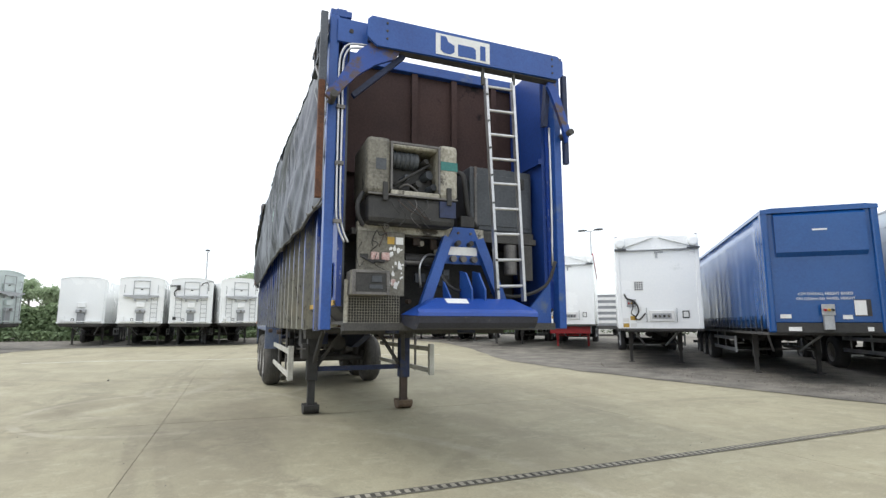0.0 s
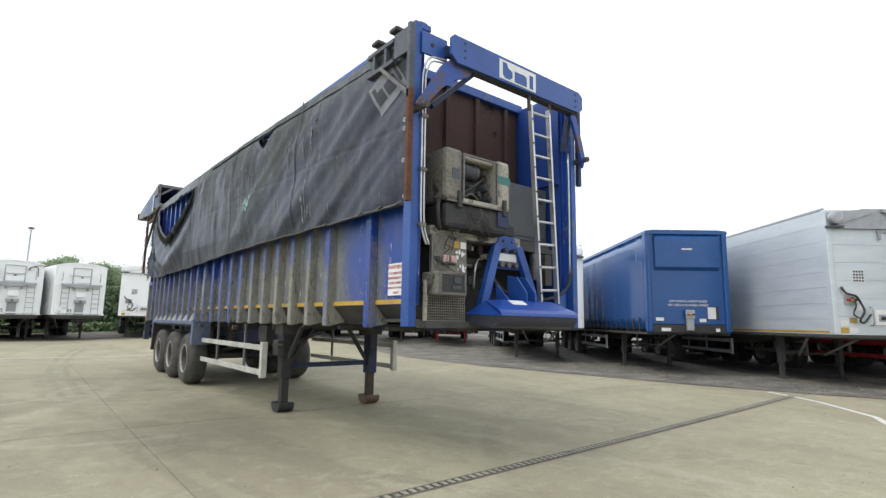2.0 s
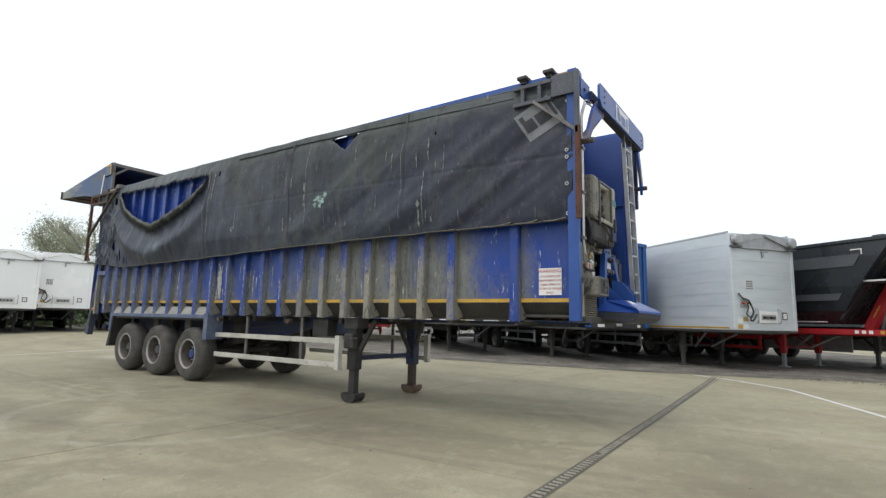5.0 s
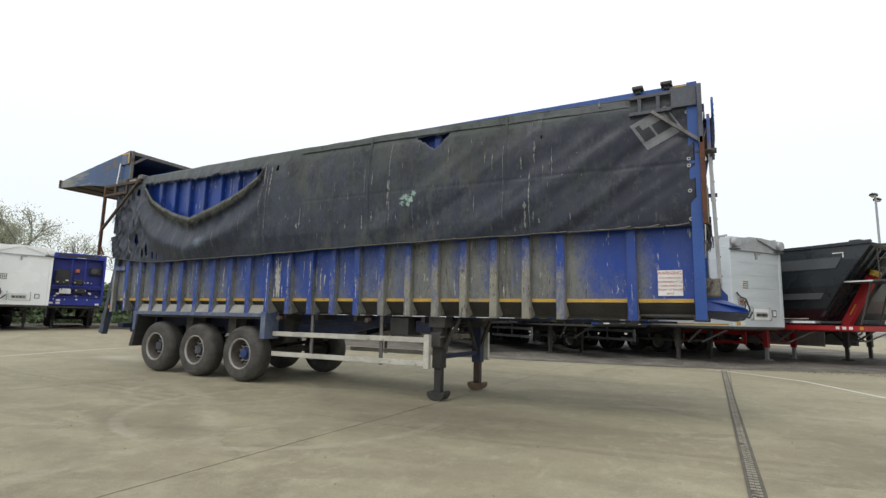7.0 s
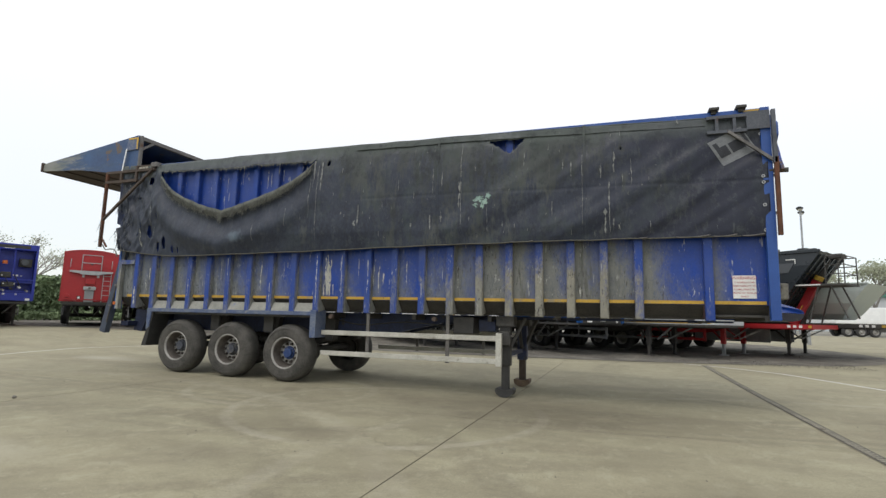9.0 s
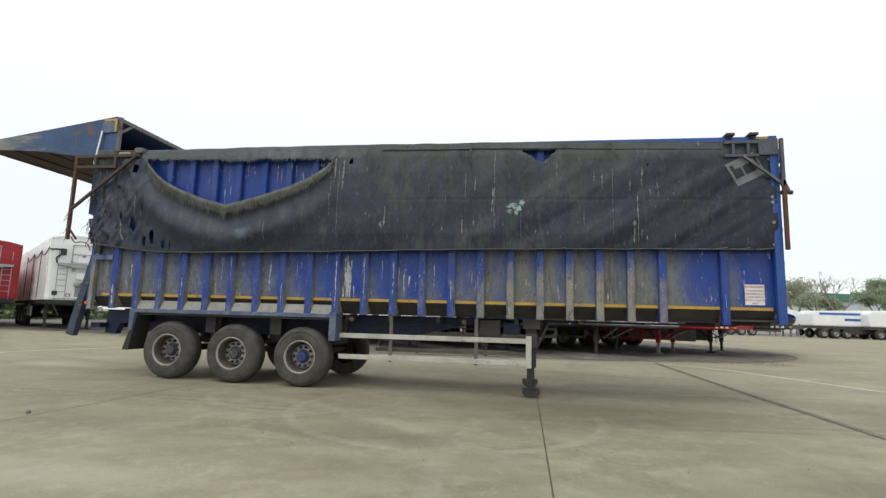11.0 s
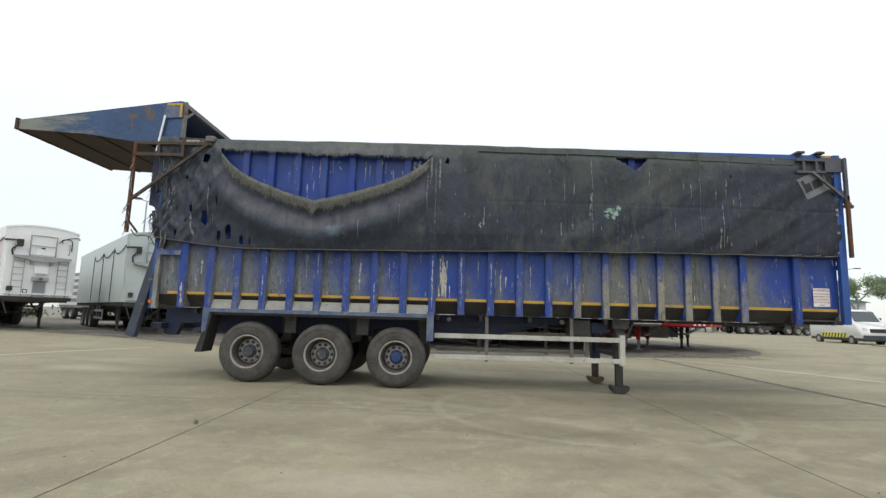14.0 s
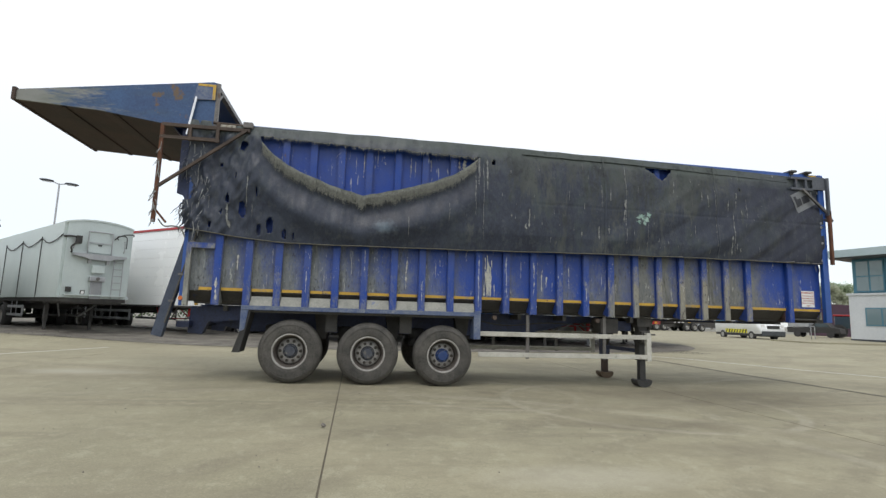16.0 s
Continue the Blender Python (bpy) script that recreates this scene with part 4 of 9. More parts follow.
# wheel-arch flange and mudguard ends
part("arch_rail", B(-0.82, 3.17, -0.012, 0.05, 1.20, 1.272, bevel=0.006), FLANGEBLUE, trailer)
for a, b in zip(RIBS[1:9], RIBS[2:10]):
    part("arch_plate", prism(bmesh.new(), [(0.0, 1.274), (0.08, 1.43), (0.10, 1.43), (0.10, 1.274)], "x", a + rib_w + 0.004, b - 0.004), FLANGE, trailer)
part("arch_end", prism(bmesh.new(), [(-0.82, 1.20), (-0.70, 1.20), (-0.745, 0.88), (-0.82, 0.84)], "y", -0.005, 0.30), FLANGEBLUE, trailer)
part("arch_end", B(3.155, 3.275, -0.02, 0.32, 0.80, 1.30), FLANGEBLUE, trailer)
part("mudflap", prism(bmesh.new(), [(-0.70, 1.20), (-0.66, 1.20), (-0.80, 0.50), (-0.92, 0.50)], "y", 0.01, 0.42), RUBBER, trailer, "hanging black rubber mudflap")
part("arch_roof", B(-0.7, 3.15, 0.06, 0.5, 1.16, 1.195), CHASSIS, trailer)
part("arch_roof", B(-0.7, 3.15, 2.04, 2.48, 1.16, 1.195), CHASSIS, trailer)

# chassis
for y in (0.78, 1.64):
    bm = bmesh.new()
    prism(bm, [(-1.7, 1.27), (10.2, 1.27), (10.2, 1.24), (7.0, 1.22), (5.4, 1.13), (4.2, 0.86), (-1.0, 0.84), (-1.7, 1.0)], "y", y, y + 0.025)
    part("chassis_rail", bm, DEEPBLUE, trailer)
    bm = prism(bmesh.new(), [(5.4, 1.128), (4.2, 0.858), (-1.0, 0.838), (-1.0, 0.822), (4.2, 0.842), (5.4, 1.112)], "y", y - 0.06, y + 0.085)
    part("rail_flange", bm, DEEPBLUE, trailer)
for x in (-1.2, 0.65, 1.95, 3.3, 4.1, 5.0, 6.4, 7.5, 8.6, 9.7):
    part("crossmember", B(x, x + 0.07, 0.30, 2.24, 1.17 if x < 7 else 1.225, 1.268), CHASSIS, trailer)
part("air_tank", rod(bmesh.new(), (3.5, 1.25, 0.95), (4.5, 1.25, 0.95), 0.14, 20), CHASSIS, trailer)
part("battery_box", B(5.78, 6.15, 0.30, 0.72, 0.95, 1.24, bevel=0.015), CHASSIS, trailer)
part("valve_block", B(6.2, 6.5, 0.45, 0.7, 1.0, 1.2, bevel=0.01), DEEPBLUE, trailer)
tube("air_line", [(3.3, 0.5, 1.15), (3.9, 0.45, 1.05), (4.8, 0.5, 1.12), (5.7, 0.45, 1.06)], 0.012, RUBBER, trailer, res=4)

# wheels
R = 0.53
NUT = shade("dark_wheel_nut", (0.03, 0.026, 0.022), (0.08, 0.07, 0.06), 0.7, 0.2, 9, 60, 0.1)
# barrel brown mixes grime with painted shade of the deep dish
BARREL = shade("grimy_shaded_barrel", (0.05, 0.042, 0.036), (0.13, 0.115, 0.10), 0.7, 0.1, 9, 60, 0.2)


def build_wheel(hub, words):
    w = new("wheel")
    w.empty_display_size = 0.2
    w.parent = trailer
    bm = bmesh.new()
    prof = [(0.285, 0.03), (0.30, 0.004), (0.335, -0.002), (0.41, 0.0), (0.465, 0.014), (0.492, 0.036), (0.511, 0.066), (0.524, 0.10), (R, 0.135), (R, 0.26), (0.52, 0.31), (0.47, 0.36), (0.32, 0.375), (0.285, 0.35), (0.275, 0.19)]
    lathe(bm, prof + [prof[0]], 56)
    part("tyre", bm, TYRE, w, "grey scuffed super-single tyre", True)
    bm = bmesh.new()
    for r0 in (0.335, 0.375, 0.44):
        lathe(bm, [(r0 - 0.006, 0.004), (r0, -0.006), (r0 + 0.006, 0.004)], 56)
    part("sidewall_ring", bm, TYRE, w, "", True)
    bm = bmesh.new()
    for z in (0.145, 0.18, 0.215, 0.25):
        lathe(bm, [(R + 0.001, z - 0.006), (R + 0.0015, z - 0.005), (R + 0.0015, z + 0.005), (R + 0.001, z + 0.006)], 56)
    part("tread_groove", bm, BLACK, w, smooth=True)
    bm = bmesh.new()
    lathe(bm, [(0.296, 0.008), (0.290, 0.0), (0.274, 0.002), (0.264, 0.03)], 48)
    part("rim", bm, RIM, w, "dull grey deep-dish steel rim", True)
    bm = bmesh.new()
    lathe(bm, [(0.2645, 0.03), (0.250, 0.06), (0.243, 0.17), (0.215, 0.225)], 48)
    part("rim_barrel", bm, BARREL, w, "grimy brown rim barrel with the recess's shade painted in", True)
    bm = bmesh.new()
    lathe(bm, [(0.222, 0.220), (0.214, 0.185), (0.20, 0.172), (0.13, 0.170), (0.05, 0.170)], 48)
    part("rim_disc", bm, RIM, w, "", True)
    bm = bmesh.new()
    lathe(bm, [(0.028, 0.121), (0.028, 0.112), (0.020, 0.111), (0.020, 0.072), (0.001, 0.072)], 8)
    nut = part("wheel_nut", bm, NUT, w)
    nut.location = (0.168, 0.05, 0)
    for k in range(1, 10):
        a = k * math.pi / 5
        share("wheel_nut", nut, Matrix.Translation((0.168 * math.cos(a), 0.05, 0.168 * math.sin(a))), w)
    bm = bmesh.new()
    lathe(bm, [(0.122, 0.172), (0.118, 0.145), (0.104, 0.134), (0.100, 0.134)], 32)
    part("hub_flange", bm, hub, w, "", True)
    bm = bmesh.new()
    lathe(bm, [(0.101, 0.136), (0.096, 0.102), (0.086, 0.090), (0.062, 0.087), (0.058, 0.092), (0.046, 0.092), (0.042, 0.086), (0.001, 0.086)], 8)
    part("hub_cap", bm, hub, w, words)
    bm = bmesh.new()
    lathe(bm, [(0.05, 0.25), (0.2, 0.25), (0.2, 0.36), (0.05, 0.36)], 24)
    part("brake_drum", bm, CHASSIS, w)
    return w


wheel = build_wheel(HUBGREY, "grimy grey eight-sided hub cap")
wheel.matrix_basis = pose(0, 0.012, R + lift(0, 0))
copy_thing(wheel, pose(1.305, 0.0, R + lift(1.305, 0))).parent = trailer
build_wheel(HUBBLUE, "dusty blue eight-sided hub cap").matrix_basis = pose(2.625, 0.0, R + lift(2.625, 0))
for x in (0, 1.305, 2.625):
    copy_thing(wheel, pose(x, 2.53, R + lift(x, 0), 0, 0, 180)).parent = trailer
for x in (0, 1.305, 2.625):
    part("axle", rod(bmesh.new(), (x, 0.15, R), (x, 2.39, R), 0.065, 16), CHASSIS, trailer)
    for y in (0.70, 1.66):
        part("suspension_hanger", prism(bmesh.new(), [(x + 0.32, 1.2), (x + 0.62, 1.2), (x + 0.55, 0.72), (x + 0.40, 0.70)], "y", y, y + 0.16), CHASSIS, trailer)
        part("spring_arm", bar(bmesh.new(), (x + 0.48, y + 0.08, 0.74), (x - 0.42, y + 0.08, 0.60), 0.1, 0.07), CHASSIS, trailer)
        bm = bmesh.new()
        lathe(bm, [(0.02, 0.58), (0.14, 0.60), (0.15, 0.70), (0.12, 0.74), (0.15, 0.80), (0.15, 0.92), (0.1, 0.95), (0.02, 0.95)], 18, "z", (x - 0.40, y + 0.08, 0))
        part("air_bag", bm, RUBBER, trailer, smooth=True)
    part("brake_chamber", rod(bmesh.new(), (x - 0.18, 0.55, 0.66), (x - 0.36, 0.55, 0.74), 0.085, 16), CHASSIS, trailer)
bm = B(0.55, 0.75, 0.34, 0.40, 0.86, 1.16)
part("hanger_plate", bm, CHASSIS, trailer)
part("hanger_plate", B(1.86, 2.08, 0.34, 0.40, 0.86, 1.16), CHASSIS, trailer)

# landing legs
LIGHTRUST = shade("pale_rusty_steel", (0.085, 0.06, 0.04), (0.19, 0.135, 0.09), 0.85, 0, 6, 60, 0.3)
for y, m in ((0.42, BLACK), (1.96, DEEPBLUE)):
    leg = part("landing_leg", B(6.60, 6.78, y - 0.085, y + 0.085, 0.44, 1.25, bevel=0.012), m, trailer)
    part("inner_leg", B(6.63, 6.75, y - 0.055, y + 0.055, 0.03, 0.46), RUSTBROWN if y > 1 else BLACK, leg, "worn rusty inner leg" if y > 1 else "")
    bm = bmesh.new()
    pts = [(-0.155, 0.135), (-0.12, 0.15), (-0.06, 0.125), (0.06, 0.125), (0.12, 0.15), (0.155, 0.135)] + [(0.16 * math.cos(a), 0.125 - 0.125 * math.sin(a)) for a in [i * math.pi / 10 for i in range(1, 10)]]
    prism(bm, [(6.69 + px, pz - 0.071) for px, pz in pts], "y", y - 0.12, y + 0.12)
    part("foot", bm, LIGHTRUST if y > 1 else BLACK, leg, "curved steel sand shoe")
    part("leg_head", B(6.55, 6.85, y - 0.13, y + 0.13, 1.10, 1.27), CHASSIS, leg)
    s = 1 if y < 1 else -1
    part("brace", bar(bmesh.new(), (6.69, y, 0.60), (7.0, y + 0.12 * s, 1.24), 0.06, 0.05), CHASSIS, leg)
    part("brace", bar(bmesh.new(), (6.69, y + 0.08 * s, 0.66), (6.69, y + 0.48 * s, 1.24), 0.06, 0.05), CHASSIS, leg)
part("cross_shaft", bar(bmesh.new(), (6.69, 0.5, 0.62), (6.69, 1.88, 0.62), 0.06, 0.075), DEEPBLUE, trailer)
part("gearbox", B(6.60, 6.80, 0.24, 0.36, 0.78, 1.02, bevel=0.02), CHASSIS, trailer)
part("crank_handle", rod(bmesh.new(), (6.84, 0.16, 0.95), (6.84, 0.30, 0.95), 0.014), STEEL, trailer)

# side guards
def side_guard(y0, y1):
    for z in (0.855, 0.485):
        part("guard_rail", B(3.29, 6.69, y0, y1, z, z + 0.085, bevel=0.006), WHITERAIL, trailer, "chalky white guard rail")
    part("guard_post", B(6.60, 6.695, y0 - 0.004, y1 + 0.05, 0.45, 0.985, bevel=0.006), WHITERAIL, trailer)
    for x in (4.2, 5.72):
        part("guard_hanger", B(x, x + 0.06, y1 + 0.002, y1 + 0.03, 0.46, 1.26), STEEL, trailer)


side_guard(0.05, 0.085)
side_guard(2.44, 2.475)

# ---- the front bay ----
for y in (0.0, YFAR - 0.15):
    part("corner_post", B(XF - 0.13, XF, y - 0.06 if y < 1 else y + 0.06, y + 0.03 if y < 1 else y + 0.15, 1.285, 4.31, bevel=0.008), BLUE, trailer)
    part("post_cap", B(XF - 0.12, XF - 0.005, y - 0.055 if y < 1 else y + 0.01, y + 0.15 if y < 1 else y + 0.2, 4.31, 4.375, bevel=0.006), BLUE, trailer)
BH = 9.70
part("bulkhead", B(BH, BH + 0.05, 0.1, 2.44, 1.3, 4.30), BROWN, trailer, "red-oxide painted steel bulkhead")
for y in (1.05, 1.56, 2.1):
    part("bulkhead_stiffener", B(BH + 0.05, BH + 0.11, y, y + 0.07, 1.3, 4.30), BROWN, trailer)
part("bulkhead_rail", B(BH + 0.05, BH + 0.13, 0.1, 2.44, 3.0, 3.05), BROWN, trailer)
part("bulkhead_top", B(BH - 0.05, BH + 0.13, 0.1, 2.44, 4.30, 4.42, bevel=0.008), BLUE, trailer)
part("bay_wall", B(BH + 0.13, XF - 0.13, 2.36, 2.40, 1.3, TOP), BAYBLUE, trailer, "blue inner side plate, colour darkened for the bay's shade")
part("bay_wall", B(BH + 0.13, XF - 0.13, 0.13, 0.16, 1.50, TOP), GREY, trailer)
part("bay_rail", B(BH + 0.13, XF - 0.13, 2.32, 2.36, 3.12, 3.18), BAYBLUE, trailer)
part("front_sill", B(XF - 0.16, XF, 0.151, 2.39, 1.275, 1.345), CHASSIS, trailer)
part("bay_floor", B(BH, XF - 0.1, 0.16, 2.36, 1.33, 1.36), CHASSIS, trailer)
part("engine_shelf", B(9.86, XF - 0.2, 0.24, 2.30, 2.20, 2.26), CHASSIS, trailer)
part("shelf_beam", B(XF - 0.2, XF - 0.13, 0.28, 1.62, 2.215, 2.315), CREAM, trailer)
# solid black sheet added as the shade under the engine shelf
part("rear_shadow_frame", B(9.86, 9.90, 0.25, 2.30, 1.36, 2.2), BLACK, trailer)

# power unit
unit = part("power_unit", B(9.90, 10.47, 0.33, 1.23, 2.33, 2.60, bevel=0.05), BLACK, trailer, "diesel power unit in a grimy cream hood")
for y0, y1 in ((0.315, 0.55), (1.05, 1.25)):
    part("hood_side", B(9.88, 10.485, y0, y1, 2.605, 3.17, bevel=0.045), HOODGRIME if y0 < 0.5 else CREAM, unit, "grimy cream-painted hood side")
part("hood", B(9.88, 10.42, 0.55, 1.05, 3.10, 3.165, bevel=0.02), CREAM, unit)
part("hood_sill", B(10.40, 10.49, 0.55, 1.05, 2.605, 2.655, bevel=0.01), CREAM, unit)
part("opening_frame", B(10.47, 10.49, 0.54, 1.06, 3.115, 3.135), STEEL, unit)
for y in (0.545, 1.035):
    part("opening_frame", B(10.47, 10.492, y, y + 0.02, 2.655, 3.13), STEEL, unit)
part("engine_block", B(10.0, 10.30, 0.56, 1.04, 2.62, 2.95, bevel=0.03), BLACK, unit)
part("air_filter", rod(bmesh.new(), (10.32, 0.60, 3.0), (10.32, 0.86, 3.0), 0.085, 20), GREY, unit)
for k in range(5):
    part("filter_ring", lathe(bmesh.new(), [(0.086, 0.62 + k * 0.045), (0.094, 0.63 + k * 0.045), (0.086, 0.64 + k * 0.045)], 20, "y", (10.32, 0, 3.0)), GREY, unit)
for i, (y, z) in enumerate(((0.70, 2.80), (0.82, 2.74), (0.93, 2.84), (0.90, 2.98), (0.98, 2.72))):
    part("engine_fitting", rod(bmesh.new(), (10.26, y, z), (10.40, y + 0.04, z + 0.02), 0.028 + 0.008 * (i % 3), 12), BLACK if i % 2 else GREY, unit)
tube("hose", [(10.38, 0.60, 2.72), (10.42, 0.72, 2.80), (10.40, 0.84, 2.88), (10.36, 0.99, 2.98)], 0.014, BLACK, unit, res=4)
tube("hose", [(10.36, 0.66, 2.70), (10.41, 0.74, 2.74), (10.38, 0.88, 2.66)], 0.012, STEEL, unit, res=4)
part("teal_panel", B(10.483, 10.488, 1.06, 1.24, 2.90, 2.99), TEAL, unit)
part("hood_vent", B(10.483, 10.489, 0.40, 0.50, 2.84, 2.95), GREY, unit)
for y in (0.47, 1.12):
    part("latch", B(10.48, 10.51, y, y + 0.05, 2.54, 2.72, bevel=0.006), BLACK, unit, "black toggle latch")
part("lower_bracket", B(10.47, 10.49, 1.05, 1.22, 2.42, 2.58), DEEPBLUE, unit)
for k in range(4):
    tube("wire", [(10.48, 0.62 + 0.05 * k, 2.56), (10.52, 0.72 + 0.05 * k, 2.46), (10.52, 0.82 + 0.04 * k, 2.42 - 0.02 * k), (10.48, 0.95, 2.40)], 0.004, BLACK if k % 2 else RUSTBROWN, unit, res=4)
tube("coolant_hose", [(10.40, 0.30, 2.62), (10.46, 0.24, 2.50), (10.46, 0.25, 2.38), (10.42, 0.30, 2.30)], 0.022, RUBBER, unit, res=4)

part("hood_lip", B(10.47, 10.495, 0.33, 1.24, 2.594, 2.612, bevel=0.004), STEEL, unit, "bright worn lip")
unit.location = (0.23, 0.0, -0.05)

# hydraulic tank
tank = part("hydraulic_tank", B(9.80, 10.34, 1.55, 2.33, 2.34, 3.06, bevel=0.02), GREY, trailer, "dark grey hydraulic oil tank")
part("tank_seam", B(10.335, 10.35, 1.62, 2.28, 2.40, 2.98, bevel=0.004), GREY, tank)
part("sight_gauge", B(10.345, 10.365, 2.18, 2.22, 2.85, 2.97), BLACK, tank)
part("filler_cap", rod(bmesh.new(), (10.15, 2.05, 3.06), (10.15, 2.05, 3.11), 0.05, 16), STEEL, tank)
part("tank_strap", B(10.34, 10.352, 1.60, 1.63, 2.34, 3.06), STEEL, tank)
part("tank_shelf", B(10.36, 10.40, 1.58, 2.30, 2.20, 2.33), CHASSIS, trailer)
tube("suction_hose", [(10.36, 1.62, 2.36), (10.44, 1.48, 2.5), (10.40, 1.45, 2.9), (10.2, 1.45, 3.0)], 0.03, RUBBER, trailer, res=4)
part("hose_block", B(10.42, 10.52, 1.36, 1.52, 2.33, 2.45, bevel=0.01), BLACK, trailer)
part("filter_can", rod(bmesh.new(), (10.44, 1.98, 1.86), (10.44, 1.98, 2.18), 0.07, 16), STEEL, trailer)
part("pump_bracket", B(10.38, 10.50, 2.10, 2.22, 1.80, 2.18), CHASSIS, trailer)
tube("return_hose", [(10.50, 1.70, 1.66), (10.60, 1.98, 1.62), (10.66, 2.28, 1.74), (10.67, 2.40, 2.0)], 0.018, RUBBER, trailer, res=5)

# control panel
GAUGE = shade("faded_gauge_face", (0.36, 0.16, 0.14), (0.62, 0.50, 0.46), 0.4, 0, 14, 60, 0.05)
panel = part("control_panel", B(10.44, 10.485, 0.27, 0.74, 1.60, 2.22, bevel=0.006), HOODGRIME, trailer, "grimy cream valve panel with stickers")
part("display_box", B(10.44, 10.72, 0.18, 0.53, 1.59, 1.82, bevel=0.014), HOODGRIME, panel)
part("display_window", B(10.718, 10.723, 0.215, 0.495, 1.62, 1.79), BLACK, panel)
part("display_unit", B(10.722, 10.735, 0.36, 0.45, 1.71, 1.765), GREY, panel)
part("display_unit", B(10.722, 10.732, 0.34, 0.46, 1.65, 1.685), GREY, panel)
for y0, y1, z0, z1 in ((0.185, 0.525, 1.793, 1.815), (0.185, 0.525, 1.597, 1.618), (0.185, 0.212, 1.618, 1.793), (0.498, 0.525, 1.618, 1.793)):
    part("display_frame", B(10.715, 10.729, y0, y1, z0, z1), STEEL, panel)
for y, z, w, h, m in ((0.65, 2.10, 0.075, 0.07, WHITE), (0.60, 1.70, 0.05, 0.06, GAUGE), (0.565, 2.10, 0.07, 0.07, YELLOW)):
    part("sticker", B(10.485, 10.488, y, y + w, z, z + h), m, panel)
for y in (0.44, 0.545):
    part("gauge", B(10.485, 10.515, y - 0.04, y + 0.04, 1.935, 2.015, bevel=0.012), GAUGE, panel, "faded red and white gauge")
bm = bmesh.new()
frnd = random.Random(8)
for k in range(26):
    cy, cz, w = frnd.uniform(0.57, 0.725), frnd.uniform(1.66, 2.08), frnd.uniform(0.008, 0.03)
    ring = [(cy + w * frnd.uniform(0.4, 1) * math.cos(j * math.pi / 4), cz + 1.4 * w * frnd.uniform(0.4, 1) * math.sin(j * math.pi / 4)) for j in range(8)]
    prism(bm, ring, "x", 10.485, 10.4865 + 0.0001 * k)
tagged(part("flaking_paint", bm, WHITE, panel), kind="stuff")
part("lever", rod(bmesh.new(), (10.485, 0.33, 1.96), (10.56, 0.42, 1.90), 0.012), BLACK, panel)
part("lever", rod(bmesh.new(), (10.485, 0.40, 1.93), (10.56, 0.52, 1.92), 0.016), BLACK, panel)
part("dark_slot", B(10.485, 10.487, 0.30, 0.38, 1.955, 1.995, bevel=0.0), BLACK, panel)
part("pump", rod(bmesh.new(), (10.35, 0.80, 1.98), (10.35, 1.10, 1.98), 0.07, 16), BLACK, trailer)
part("pump_shaft", rod(bmesh.new(), (10.40, 0.74, 1.95), (10.40, 0.95, 1.95), 0.025, 12), STEEL, trailer)

panel.location.x = 0.08
# loose cables and small fittings about the bay
crnd = random.Random(21)
for k in range(6):
    y0, z0 = crnd.uniform(0.3, 1.0), crnd.uniform(1.55, 2.30)
    x0 = crnd.uniform(10.56, 10.62)
    pts = [(x0, y0, z0)]
    for j in range(3):
        pts.append((x0 + crnd.uniform(-0.02, 0.05), pts[-1][1] + crnd.uniform(-0.06, 0.16), pts[-1][2] + crnd.uniform(-0.16, 0.10)))
    tube("cable", pts, crnd.uniform(0.003, 0.007), crnd.choice((BLACK, BLACK, RUBBER, STEEL, RUSTBROWN)), trailer, res=4)
for k in range(12):
    y0, z0 = crnd.uniform(0.76, 1.25), crnd.uniform(1.45, 2.16)
    m = crnd.choice((BLACK, GREY, STEEL, RUSTBROWN, CREAM))
    if k % 2:
        part("fitting", rod(bmesh.new(), (10.36, y0, z0), (10.36 + crnd.uniform(0.04, 0.12), y0 + 0.02, z0), crnd.uniform(0.02, 0.05), 12), m, trailer)
    else:
        part("valve_body", B(10.36, 10.36 + crnd.uniform(0.03, 0.10), y0, y0 + crnd.uniform(0.05, 0.12), z0, z0 + crnd.uniform(0.04, 0.12), bevel=0.006), m, trailer)
for k in range(4):
    y0 = 0.55 + 0.12 * k
    tube("engine_lead", [(10.47, y0, 2.60 + 0.02 * (k % 2)), (10.51, y0 + crnd.uniform(-0.05, 0.05), 2.50), (10.50, y0 + crnd.uniform(-0.08, 0.12), 2.40), (10.47, y0 + crnd.uniform(-0.1, 0.1), 2.30)], crnd.uniform(0.003, 0.006), crnd.choice((BLACK, RUBBER, STEEL)), unit, res=4)
# second plain black sheet, closing off the near part of the lower bay
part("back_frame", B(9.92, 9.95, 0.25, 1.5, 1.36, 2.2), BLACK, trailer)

# mesh guard
mesh = part("mesh_guard", B(XF - 0.06, XF - 0.03, 0.152, 0.185, 1.335, 1.74), CREAM, trailer, "rusty wire mesh guard")
bm = bmesh.new()
for k in range(20):
    y = 0.19 + k * 0.0255
    box(bm, XF - 0.044, XF - 0.041, y, y + 0.0045, 1.337, 1.75 - (0.14 if k > 4 else 0))
for k in range(16):
    z = 1.345 + k * 0.0255
    box(bm, XF - 0.041, XF - 0.038, 0.186, 0.68 if z < 1.60 else 0.30, z, z + 0.0045)
part("wire_grid", bm, GRATE, mesh)

